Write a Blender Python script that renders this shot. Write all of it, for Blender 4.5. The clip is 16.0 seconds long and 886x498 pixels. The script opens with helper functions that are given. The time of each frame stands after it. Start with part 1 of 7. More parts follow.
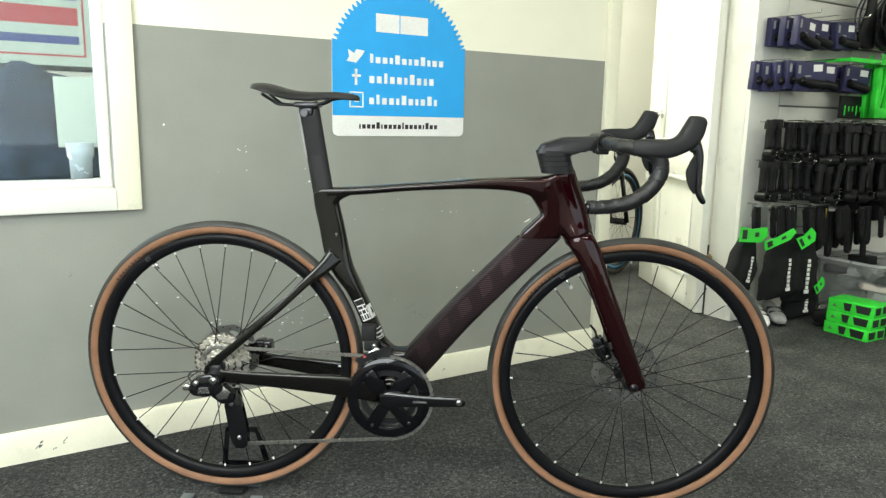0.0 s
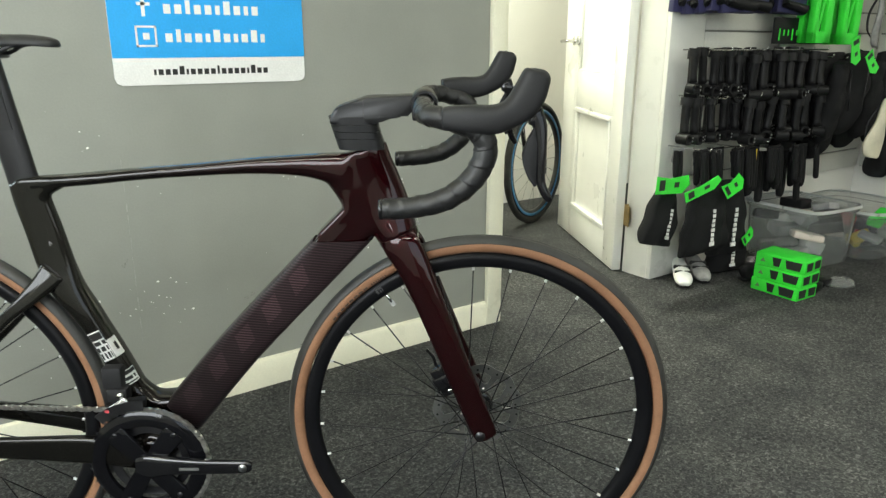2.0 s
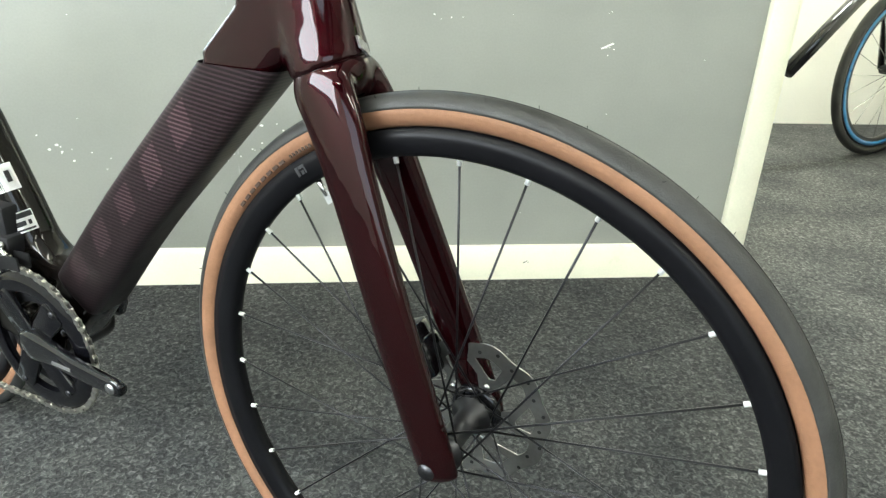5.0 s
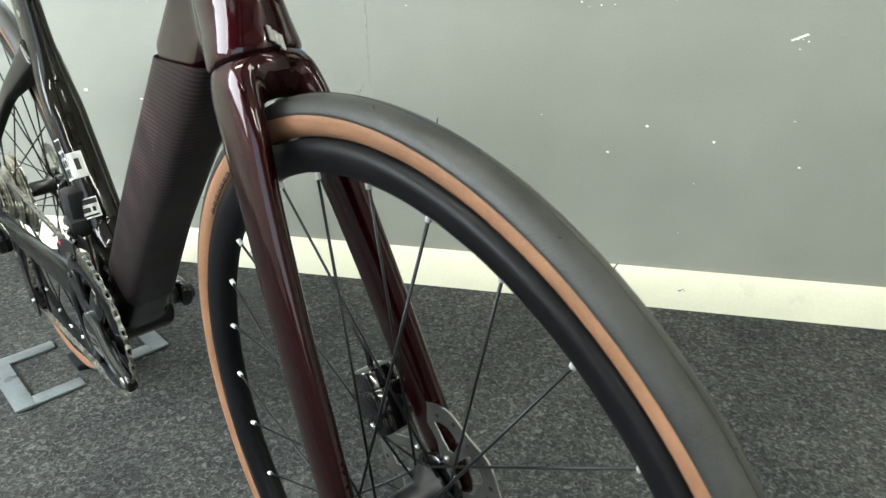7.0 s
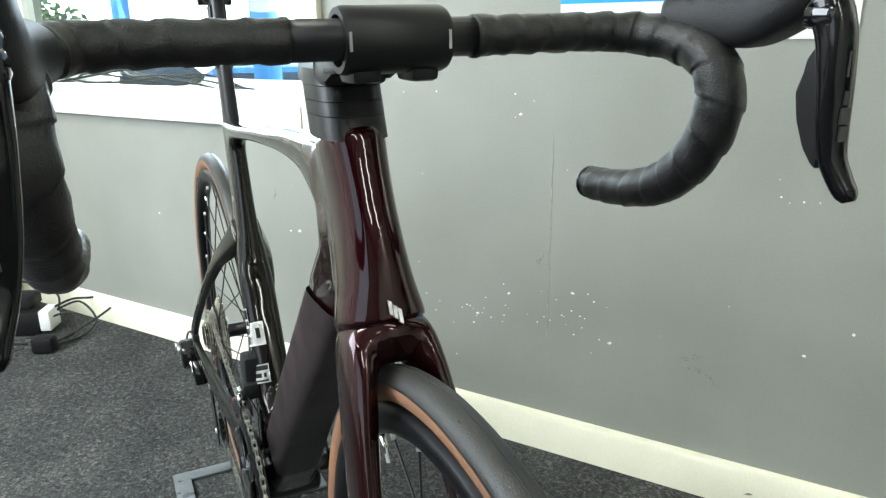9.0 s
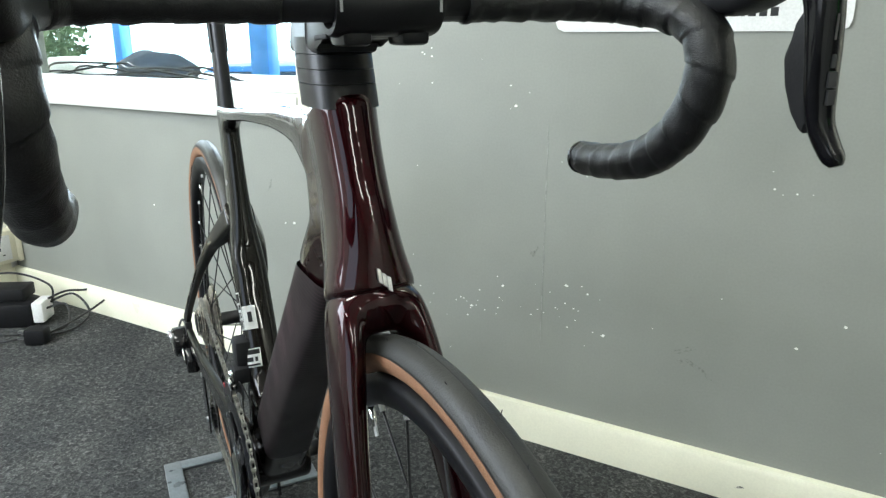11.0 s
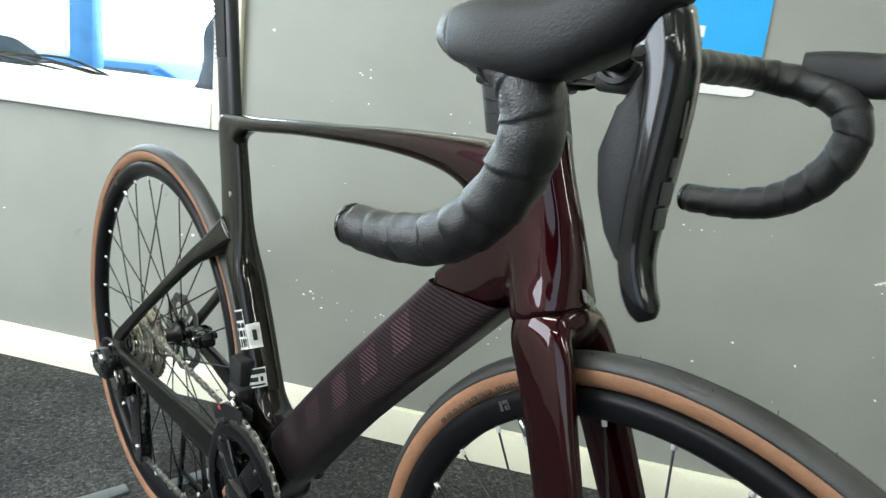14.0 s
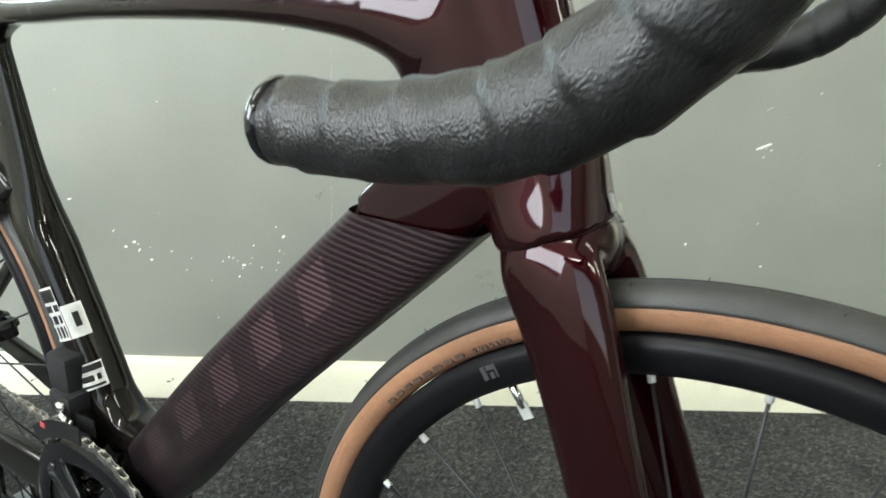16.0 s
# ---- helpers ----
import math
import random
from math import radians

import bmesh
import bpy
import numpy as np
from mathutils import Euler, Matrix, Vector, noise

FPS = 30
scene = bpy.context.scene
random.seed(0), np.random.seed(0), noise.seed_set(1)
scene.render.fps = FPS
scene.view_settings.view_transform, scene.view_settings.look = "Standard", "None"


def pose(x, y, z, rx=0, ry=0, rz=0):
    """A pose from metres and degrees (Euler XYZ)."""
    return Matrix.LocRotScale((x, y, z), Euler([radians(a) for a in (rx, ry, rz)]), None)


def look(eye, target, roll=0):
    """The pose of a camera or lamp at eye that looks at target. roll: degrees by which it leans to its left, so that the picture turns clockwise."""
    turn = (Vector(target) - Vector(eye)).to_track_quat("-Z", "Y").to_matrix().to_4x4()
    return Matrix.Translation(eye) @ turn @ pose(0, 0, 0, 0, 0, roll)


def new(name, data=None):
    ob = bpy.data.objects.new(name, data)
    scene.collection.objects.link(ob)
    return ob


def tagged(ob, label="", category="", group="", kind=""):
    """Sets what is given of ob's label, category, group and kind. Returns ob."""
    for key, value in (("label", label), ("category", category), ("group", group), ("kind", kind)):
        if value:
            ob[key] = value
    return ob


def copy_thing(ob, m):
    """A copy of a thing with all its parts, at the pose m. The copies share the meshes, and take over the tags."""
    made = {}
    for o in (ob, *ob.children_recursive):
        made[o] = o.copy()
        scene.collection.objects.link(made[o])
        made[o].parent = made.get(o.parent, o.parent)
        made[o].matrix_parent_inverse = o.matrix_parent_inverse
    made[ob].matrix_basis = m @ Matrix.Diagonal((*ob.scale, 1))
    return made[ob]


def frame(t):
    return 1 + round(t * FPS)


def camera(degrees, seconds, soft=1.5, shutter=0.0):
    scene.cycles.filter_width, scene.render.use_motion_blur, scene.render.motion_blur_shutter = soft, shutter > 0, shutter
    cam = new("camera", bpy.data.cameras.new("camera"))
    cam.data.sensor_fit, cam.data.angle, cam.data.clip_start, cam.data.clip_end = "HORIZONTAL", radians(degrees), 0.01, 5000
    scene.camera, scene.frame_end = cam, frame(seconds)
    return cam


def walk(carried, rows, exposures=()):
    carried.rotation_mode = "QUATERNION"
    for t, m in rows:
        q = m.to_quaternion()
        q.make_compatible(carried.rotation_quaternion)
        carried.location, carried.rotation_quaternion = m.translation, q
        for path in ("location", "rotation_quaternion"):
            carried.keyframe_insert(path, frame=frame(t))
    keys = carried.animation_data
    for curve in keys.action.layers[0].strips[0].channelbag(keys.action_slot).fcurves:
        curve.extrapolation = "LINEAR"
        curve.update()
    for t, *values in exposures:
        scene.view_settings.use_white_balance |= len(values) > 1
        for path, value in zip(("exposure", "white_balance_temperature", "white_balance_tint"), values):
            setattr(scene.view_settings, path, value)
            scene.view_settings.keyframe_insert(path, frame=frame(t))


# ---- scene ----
cam = camera(63.5, 16.0, soft=1.3, shutter=0.3)
PATH = [
    (0, (-0.905, -2.142, 0.939), (0.131, -0.469, 0.582), 1.1),
    (0.5, (-0.864, -2.121, 0.953), (0.226, -0.482, 0.596), 1.1),
    (1, (-0.745, -2.013, 0.946), (0.438, -0.44, 0.59), 1.1),
    (1.5, (-0.545, -1.939, 0.972), (0.67, -0.397, 0.592), 1.4),
    (2, (-0.384, -1.888, 0.987), (0.735, -0.327, 0.429), 0.2),
    (2.5, (-0.301, -1.745, 0.949), (0.843, -0.228, 0.324), 0.7),
    (3, (-0.132, -1.565, 0.929), (1.03, -0.212, 0.023), 3.3),
    (3.5, (0.01, -1.533, 0.955), (1.043, -0.234, -0.162), 3.6),
    (4, (0.17, -1.579, 0.952), (0.655, 0.05, -0.102), -0.5),
    (4.2, (0.192, -1.562, 0.893), (0.599, 0.147, -0.063), 0.2),
    (6.3, (0.355, -1.543, 0.774), (0.264, 0.281, -0.042), 0.8),
    (6.5, (0.39, -1.495, 0.771), (0.207, 0.311, -0.07), 0.1),
    (7, (0.478, -1.408, 0.787), (0.061, 0.343, -0.083), -1.0),
    (7.5, (0.514, -1.349, 0.826), (-0.105, 0.339, -0.051), -1.8),
    (8, (0.523, -1.333, 0.87), (-0.305, 0.317, 0.102), -1.8),
    (8.5, (0.532, -1.333, 0.897), (-0.41, 0.315, 0.267), -1.3),
    (8.7, (0.526, -1.333, 0.901), (-0.448, 0.309, 0.304), -1.0),
    (10.8, (0.527, -1.337, 0.872), (-0.439, 0.322, 0.311), 0.2),
    (11, (0.534, -1.337, 0.875), (-0.436, 0.316, 0.302), -0.1),
    (11.5, (0.544, -1.335, 0.878), (-0.446, 0.306, 0.307), -0.8),
    (12, (0.534, -1.353, 0.883), (-0.461, 0.288, 0.321), -1.2),
    (12.5, (0.493, -1.384, 0.897), (-0.424, 0.306, 0.346), -0.2),
    (12.7, (0.45, -1.399, 0.896), (-0.387, 0.336, 0.358), 1.0),
    (13, (0.406, -1.434, 0.895), (-0.322, 0.354, 0.371), 3.6),
    (13.5, (0.309, -1.478, 0.883), (-0.278, 0.367, 0.381), 5.9),
    (14, (0.244, -1.5, 0.873), (-0.16, 0.397, 0.382), 6.6),
    (14.5, (0.168, -1.488, 0.832), (0.029, 0.449, 0.357), 4.6),
    (15, (0.101, -1.466, 0.822), (0.298, 0.471, 0.364), 6.5),
    (15.5, (0.118, -1.386, 0.83), (0.337, 0.537, 0.323), 5.2),
    (16, (0.134, -1.302, 0.811), (0.239, 0.575, 0.128), 3.1),
]
walk(cam, [(t, look(eye, target, roll)) for t, eye, target, roll in PATH], [(0, -0.36, 6750, 9), (1.5, -0.29, 6850, 9.5), (2.0, -0.35, 6750, 10), (2.5, -0.21, 6700, 10), (3.0, 0.0, 6650, 10), (3.5, 0.36, 6600, 10), (4.2, 0.57, 6500, 10), (6.5, 0.32, 6500, 10), (8.0, 0.27, 6450, 11), (9.0, 0.03, 6300, 12), (11.0, -0.16, 6250, 12), (12.5, -0.20, 6250, 12), (14.5, -0.03, 6400, 11), (16.0, 0.19, 6550, 10)])

# ---- world and light ----
world = bpy.data.worlds.new("sky")
scene.world = world
world.use_nodes = True
sky = world.node_tree.nodes.new("ShaderNodeTexSky")
sky.sky_type, sky.sun_disc = "NISHITA", False
sky.sun_elevation, sky.sun_rotation = radians(50), radians(157)
world.node_tree.links.new(sky.outputs[0], world.node_tree.nodes["Background"].inputs[0])
world.node_tree.nodes["Background"].inputs[1].default_value = 0.12

sun = new("sun", bpy.data.lights.new("sun", "SUN"))
sun.data.energy, sun.data.angle, sun.data.color = 3.0, radians(2), (1.0, 0.95, 0.88)
sun.matrix_world = look((2.5, -6, 8), (0, 1.5, 0))


def area(name, eye, target, sx, sy, power, color):
    lamp = new(name, bpy.data.lights.new(name, "AREA"))
    lamp.data.shape, lamp.data.size, lamp.data.size_y = "RECTANGLE", sx, sy
    lamp.data.energy, lamp.data.color = power, color
    lamp.matrix_world = look(eye, target)
    return lamp


TUBE_WHITE = (0.96, 1.0, 0.86)
DAY_WHITE = (0.80, 0.92, 1.0)
CEILING = 2.55
LAMP_SPOTS = [(-1.0, -1.35), (1.6, -1.35), (-1.0, -3.3), (1.6, -3.3), (3.3, -2.2)]
for (lx, ly), watts in zip(LAMP_SPOTS, (31, 8, 33, 31, 26)):
    area("tube_lamp", (lx, ly, CEILING - 0.09), (lx, ly, 0), 1.45, 0.16, watts, TUBE_WHITE)
# added fills in unseen front and side openings; daylight in back-room street window
area("front_fill", (-0.6, -4.55, 1.4), (-0.2, -0.5, 0.6), 2.6, 1.5, 26, DAY_WHITE)
area("side_fill", (-2.00, -2.0, 1.45), (-0.7, -1.3, 0.0), 1.7, 1.2, 106, (0.87, 0.95, 1.0))
area("street_daylight", (-2.9, 1.62, 1.30), (-2.5, 0, 0.9), 3.0, 1.3, 130, DAY_WHITE)
# added fill without a fixture, brightens what shows through the doorway
area("back_room_fill", (1.5, 0.85, 2.4), (1.5, 0.85, 0), 1.2, 0.2, 92, TUBE_WHITE)

# ---- materials ----
def material(name, color, rough=0.5, metal=0.0, vary=0.12, scale=18.0, bump=0.0, bump_scale=200.0, coat=0.0,
             fine=0.06, fine_scale=220.0, spec=0.5, emit=0.0, alpha=1.0, transmission=0.0, ior=1.45):
    m = bpy.data.materials.new(name)
    m.use_nodes = True
    nodes, links = m.node_tree.nodes, m.node_tree.links
    b = nodes["Principled BSDF"]
    coord = nodes.new("ShaderNodeTexCoord")

    def noise_node(s, detail=4.0):
        n = nodes.new("ShaderNodeTexNoise")
        n.inputs["Scale"].default_value, n.inputs["Detail"].default_value = s, detail
        links.new(coord.outputs["Object"], n.inputs["Vector"])
        return n

    def shade(source, lo, hi, factor_source):
        mix = nodes.new("ShaderNodeMapRange")
        mix.inputs["From Min"].default_value, mix.inputs["From Max"].default_value = 0.3, 0.7
        mix.inputs["To Min"].default_value, mix.inputs["To Max"].default_value = lo, hi
        links.new(factor_source, mix.inputs["Value"])
        h = nodes.new("ShaderNodeVectorMath")
        h.operation = "MULTIPLY"
        links.new(source, h.inputs[0])
        links.new(mix.outputs[0], h.inputs[1])
        return h.outputs[0]

    rgb = nodes.new("ShaderNodeRGB")
    rgb.outputs[0].default_value = (*color, 1)
    out = rgb.outputs[0]
    large = noise_node(scale)
    if vary:
        out = shade(out, 1 - vary, 1 + vary, large.outputs["Fac"])
    if fine:
        out = shade(out, 1 - fine, 1 + fine, noise_node(fine_scale, 2.0).outputs["Fac"])
    links.new(out, b.inputs["Base Color"])
    r = nodes.new("ShaderNodeMapRange")
    r.inputs["From Min"].default_value, r.inputs["From Max"].default_value = 0.3, 0.7
    r.inputs["To Min"].default_value, r.inputs["To Max"].default_value = max(0.02, rough * 0.88), min(1, rough * 1.12)
    links.new(large.outputs["Fac"], r.inputs["Value"])
    links.new(r.outputs[0], b.inputs["Roughness"])
    b.inputs["Metallic"].default_value = metal
    b.inputs["Specular IOR Level"].default_value = spec
    b.inputs["Coat Weight"].default_value = coat
    b.inputs["Coat Roughness"].default_value = 0.04
    b.inputs["IOR"].default_value = ior
    b.inputs["Transmission Weight"].default_value = transmission
    b.inputs["Alpha"].default_value = alpha
    if emit:
        links.new(out, b.inputs["Emission Color"])
        b.inputs["Emission Strength"].default_value = emit
    if bump:
        bn = nodes.new("ShaderNodeBump")
        bn.inputs["Strength"].default_value, bn.inputs["Distance"].default_value = bump, 0.002
        links.new(noise_node(bump_scale, 3.0).outputs["Fac"], bn.inputs["Height"])
        links.new(bn.outputs[0], b.inputs["Normal"])
    return m


def ramp(m, stops, source, interpolation="LINEAR"):
    n = m.node_tree.nodes.new("ShaderNodeValToRGB")
    n.color_ramp.interpolation = interpolation
    while len(n.color_ramp.elements) < len(stops):
        n.color_ramp.elements.new(0.5)
    for e, (at, c) in zip(n.color_ramp.elements, stops):
        e.position, e.color = at, (*c, 1)
    m.node_tree.links.new(source, n.inputs[0])
    return n.outputs[0]


def carpet_material():
    m = bpy.data.materials.new("carpet")
    m.use_nodes = True
    nodes, links = m.node_tree.nodes, m.node_tree.links
    b = nodes["Principled BSDF"]
    coord = nodes.new("ShaderNodeTexCoord")
    pile = nodes.new("ShaderNodeTexNoise")
    pile.inputs["Scale"].default_value, pile.inputs["Detail"].default_value = 112, 4
    pile.inputs["Distortion"].default_value = 1.2
    fleck = nodes.new("ShaderNodeTexVoronoi")
    fleck.inputs["Scale"].default_value = 260
    wear = nodes.new("ShaderNodeTexNoise")
    wear.inputs["Scale"].default_value, wear.inputs["Detail"].default_value = 6.0, 8
    for n in (pile, fleck, wear):
        links.new(coord.outputs["Object"], n.inputs["Vector"])
    tone = ramp(m, [(0.28, (0.021, 0.022, 0.023)), (0.47, (0.043, 0.045, 0.046)), (0.60, (0.080, 0.083, 0.083)), (0.76, (0.168, 0.171, 0.168))], pile.outputs["Fac"])
    worn = ramp(m, [(0.32, (0.72, 0.72, 0.73)), (0.68, (1.22, 1.20, 1.15))], wear.outputs["Fac"])
    mul = nodes.new("ShaderNodeMix")
    mul.data_type, mul.blend_type = "RGBA", "MULTIPLY"
    mul.inputs["Factor"].default_value = 1
    links.new(tone, mul.inputs["A"])
    links.new(worn, mul.inputs["B"])
    links.new(mul.outputs["Result"], b.inputs["Base Color"])
    b.inputs["Roughness"].default_value = 0.95
    b.inputs["Specular IOR Level"].default_value = 0.15
    bump = nodes.new("ShaderNodeBump")
    bump.inputs["Strength"].default_value, bump.inputs["Distance"].default_value = 0.7, 0.005
    links.new(pile.outputs["Fac"], bump.inputs["Height"])
    links.new(bump.outputs[0], b.inputs["Normal"])
    return m


def frame_paint():
    """Metallic burgundy at the front that fades to olive black at the rear, under a clear coat."""
    m = material("frame_paint", (0.05, 0.005, 0.009), rough=0.35, coat=1.0, fine=0, vary=0.0, spec=0.0)
    nodes, links = m.node_tree.nodes, m.node_tree.links
    b = nodes["Principled BSDF"]
    coord = next(n for n in nodes if n.type == "TEX_COORD")
    xyz = nodes.new("ShaderNodeSeparateXYZ")
    links.new(coord.outputs["Object"], xyz.inputs[0])
    fade = nodes.new("ShaderNodeMapRange")
    fade.inputs["From Min"].default_value, fade.inputs["From Max"].default_value = 0.30, 0.86
    links.new(xyz.outputs["X"], fade.inputs["Value"])
    flake = nodes.new("ShaderNodeTexNoise")
    flake.inputs["Scale"].default_value, flake.inputs["Detail"].default_value = 1500, 1
    links.new(coord.outputs["Object"], flake.inputs["Vector"])
    col = ramp(m, [(0.0, (0.0085, 0.0085, 0.0070)), (0.35, (0.0075, 0.0050, 0.0048)), (0.70, (0.010, 0.0014, 0.0021)), (1.0, (0.0155, 0.0013, 0.0023))], fade.outputs[0])
    spark = ramp(m, [(0.35, (0.75, 0.75, 0.75)), (0.7, (1.4, 1.3, 1.3))], flake.outputs["Fac"])
    mul = nodes.new("ShaderNodeMix")
    mul.data_type, mul.blend_type = "RGBA", "MULTIPLY"
    mul.inputs["Factor"].default_value = 1
    links.new(col, mul.inputs["A"])
    links.new(spark, mul.inputs["B"])
    links.new(mul.outputs["Result"], b.inputs["Base Color"])
    b.inputs["Metallic"].default_value = 0.65
    b.inputs["Coat Roughness"].default_value = 0.045
    b.inputs["Coat IOR"].default_value = 1.38
    return m


def stripe_material(name, dark, light, direction, period, share, rough):
    """Fine raised-looking lines, the light on their ridges put into the paler colour; direction is the way across them.
    """
    m = material(name, dark, rough=rough, fine=0, vary=0, spec=0.4)
    nodes, links = m.node_tree.nodes, m.node_tree.links
    b = nodes["Principled BSDF"]
    coord = next(n for n in nodes if n.type == "TEX_COORD")
    dot = nodes.new("ShaderNodeVectorMath")
    dot.operation = "DOT_PRODUCT"
    dot.inputs[1].default_value = Vector(direction).normalized() / period
    links.new(coord.outputs["Object"], dot.inputs[0])
    fr = nodes.new("ShaderNodeMath")
    fr.operation = "FRACT"
    links.new(dot.outputs["Value"], fr.inputs[0])
    col = ramp(m, [(0.0, dark), (1 - share - 0.08, dark), (1 - share, light), (0.94, light), (1.0, dark)], fr.outputs[0])
    links.new(col, b.inputs["Base Color"])
    bump = nodes.new("ShaderNodeBump")
    bump.inputs["Strength"].default_value, bump.inputs["Distance"].default_value = 0.8, 0.0011
    links.new(fr.outputs[0], bump.inputs["Height"])
    links.new(bump.outputs[0], b.inputs["Normal"])
    return m


M = {
    "grey_wall": material("grey_wall_paint", (0.275, 0.283, 0.255), rough=0.50, vary=0.07, scale=4.5, bump=0.12, bump_scale=90, fine=0.03),
    "cream_wall": material("cream_wall_paint", (0.86, 0.84, 0.70), rough=0.5, vary=0.03, scale=3.0, bump=0.1, bump_scale=90, fine=0.02),
    "white_wall": material("white_wall_paint", (0.80, 0.79, 0.74), rough=0.55, vary=0.04, scale=2.0, bump=0.1, bump_scale=80),
    "trim": material("cream_gloss_trim", (0.84, 0.82, 0.66), rough=0.3, vary=0.05, scale=6.0, fine=0.03, coat=0.2),
    "door_white": material("white_gloss_door", (0.80, 0.80, 0.75), rough=0.3, vary=0.04, scale=5.0, fine=0.02, coat=0.15),
    "ceiling": material("ceiling_white", (0.78, 0.78, 0.74), rough=0.8, vary=0.03),
    "carpet": carpet_material(),
    "frame_paint": frame_paint(),
    "carbon": material("satin_black_carbon", (0.009, 0.009, 0.010), rough=0.36, spec=0.35, vary=0.15, fine=0.2, fine_scale=900),
    "gloss_black": material("gloss_black", (0.004, 0.004, 0.005), rough=0.10, spec=0.3, coat=0.6, fine=0, vary=0.1),
    "matt_black": material("matt_black", (0.012, 0.012, 0.013), rough=0.6, spec=0.25, vary=0.15, bump=0.15, bump_scale=700),
    "rubber": material("tyre_rubber", (0.029, 0.029, 0.027), rough=0.46, spec=0.42, vary=0.4, scale=14, bump=0.2, bump_scale=600),
    "tan": material("tan_sidewall", (0.245, 0.122, 0.066), rough=0.6, vary=0.12, scale=25, bump=0.3, bump_scale=900),
    "rim": material("black_anodised_rim", (0.005, 0.005, 0.006), rough=0.40, spec=0.16, vary=0.12),
    "tape": material("bar_tape", (0.0095, 0.0095, 0.0100), rough=0.34, spec=0.5, vary=0.4, scale=90, bump=0.30, bump_scale=950, fine=0.3, fine_scale=500),
    "hood": material("rubber_hood", (0.013, 0.013, 0.014), rough=0.5, spec=0.3, vary=0.1, bump=0.2, bump_scale=900),
    "saddle": material("saddle_cover", (0.012, 0.012, 0.013), rough=0.45, spec=0.3, vary=0.15, bump=0.3, bump_scale=700),
    "rotor_steel": material("brushed_rotor_steel", (0.36, 0.36, 0.345), rough=0.34, metal=1.0, vary=0.12),
    "silver": material("polished_steel", (0.62, 0.62, 0.60), rough=0.22, metal=1.0, vary=0.1),
    "steel": material("brushed_steel", (0.42, 0.42, 0.42), rough=0.32, metal=1.0, vary=0.18, fine=0.15),
    "dark_steel": material("dark_steel", (0.06, 0.06, 0.064), rough=0.35, metal=0.9, vary=0.2),
    "stand_paint": material("dark_grey_stand_paint", (0.20, 0.225, 0.245), rough=0.30, metal=0.45, vary=0.2, fine=0.1),
    "brass": material("aged_brass", (0.42, 0.30, 0.12), rough=0.4, metal=1.0, vary=0.3, scale=60),
    "white": material("white_plastic", (0.80, 0.80, 0.78), rough=0.4, vary=0.04),
    "paper": material("white_sticker", (0.78, 0.78, 0.76), rough=0.45, vary=0.03),
    "chip": material("bare_plaster_chip", (0.86, 0.86, 0.82), rough=0.7, vary=0.06),
    "sign_blue": material("sign_blue", (0.022, 0.36, 0.80), rough=0.35, vary=0.03),
    "ink": material("black_ink", (0.02, 0.02, 0.02), rough=0.5, vary=0.05),
    "navy": material("navy_card_box", (0.022, 0.022, 0.075), rough=0.5, vary=0.15, scale=30),
    "green": material("fluo_green_plastic", (0.035, 0.72, 0.055), rough=0.38, vary=0.08),
    "black_cloth": material("black_cloth", (0.013, 0.013, 0.014), rough=0.85, spec=0.2, vary=0.25, scale=30, bump=0.6, bump_scale=500),
    "black_plastic": material("black_plastic", (0.0095, 0.0095, 0.0105), rough=0.45, spec=0.22, vary=0.2, scale=40),
    "slat": material("slat_board", (0.62, 0.62, 0.57), rough=0.4, vary=0.04, scale=4),
    "groove": material("slat_groove", (0.22, 0.22, 0.20), rough=0.7),
    "clear": material("clear_plastic", (0.86, 0.88, 0.88), rough=0.12, transmission=0.92, vary=0, fine=0, ior=1.2),
    "lens": material("lamp_diffuser", (1.0, 0.97, 0.88), rough=0.5, emit=5.0, vary=0, fine=0),
    "grey_item": material("grey_plastic", (0.30, 0.30, 0.30), rough=0.5, vary=0.2, scale=40),
    "yellow": material("yellow_plastic", (0.75, 0.55, 0.05), rough=0.5),
    "red": material("red_plastic", (0.55, 0.04, 0.04), rough=0.5),
    "blue": material("blue_paint", (0.05, 0.26, 0.68), rough=0.4, vary=0.1),
    "beige": material("beige_cover", (0.62, 0.58, 0.45), rough=0.5, vary=0.1),
    "tan_leather": material("orange_brown_leather", (0.40, 0.12, 0.03), rough=0.5, vary=0.15),
    "ring_black": material("polished_black_ring", (0.003, 0.003, 0.004), rough=0.11, metal=0.0, spec=0.15, coat=0.4, fine=0),
    "chain": material("chain_steel", (0.50, 0.49, 0.46), rough=0.3, metal=1.0, vary=0.25, scale=150),
    "bike_blue": material("bright_blue_rim", (0.04, 0.20, 0.42), rough=0.3, coat=0.3),
    # cloth colour brightened to stand in for bluish reflections in the pane
    "dark_blue_cloth": material("dark_blue_cloth", (0.045, 0.062, 0.095), rough=0.9, vary=0.5, scale=14, bump=0.6, bump_scale=60),
    "wood_pale": material("pale_painted_wood", (0.62, 0.60, 0.48), rough=0.55, vary=0.12, scale=12),
    "print_red": material("print_red", (0.50, 0.07, 0.08), rough=0.3, vary=0.05),
    "print_blue": material("print_blue", (0.06, 0.08, 0.28), rough=0.3, vary=0.05),
    "print_pale": material("print_pale", (0.52, 0.60, 0.56), rough=0.3, vary=0.05),
    "worktop": material("worktop", (0.62, 0.55, 0.48), rough=0.4, vary=0.1, scale=8),
}
M["stripe_panel"] = stripe_material("striped_carbon_panel", (0.0060, 0.0024, 0.0029), (0.036, 0.022, 0.025), (0.10, 0.0, 0.99), 0.0046, 0.40, 0.42)


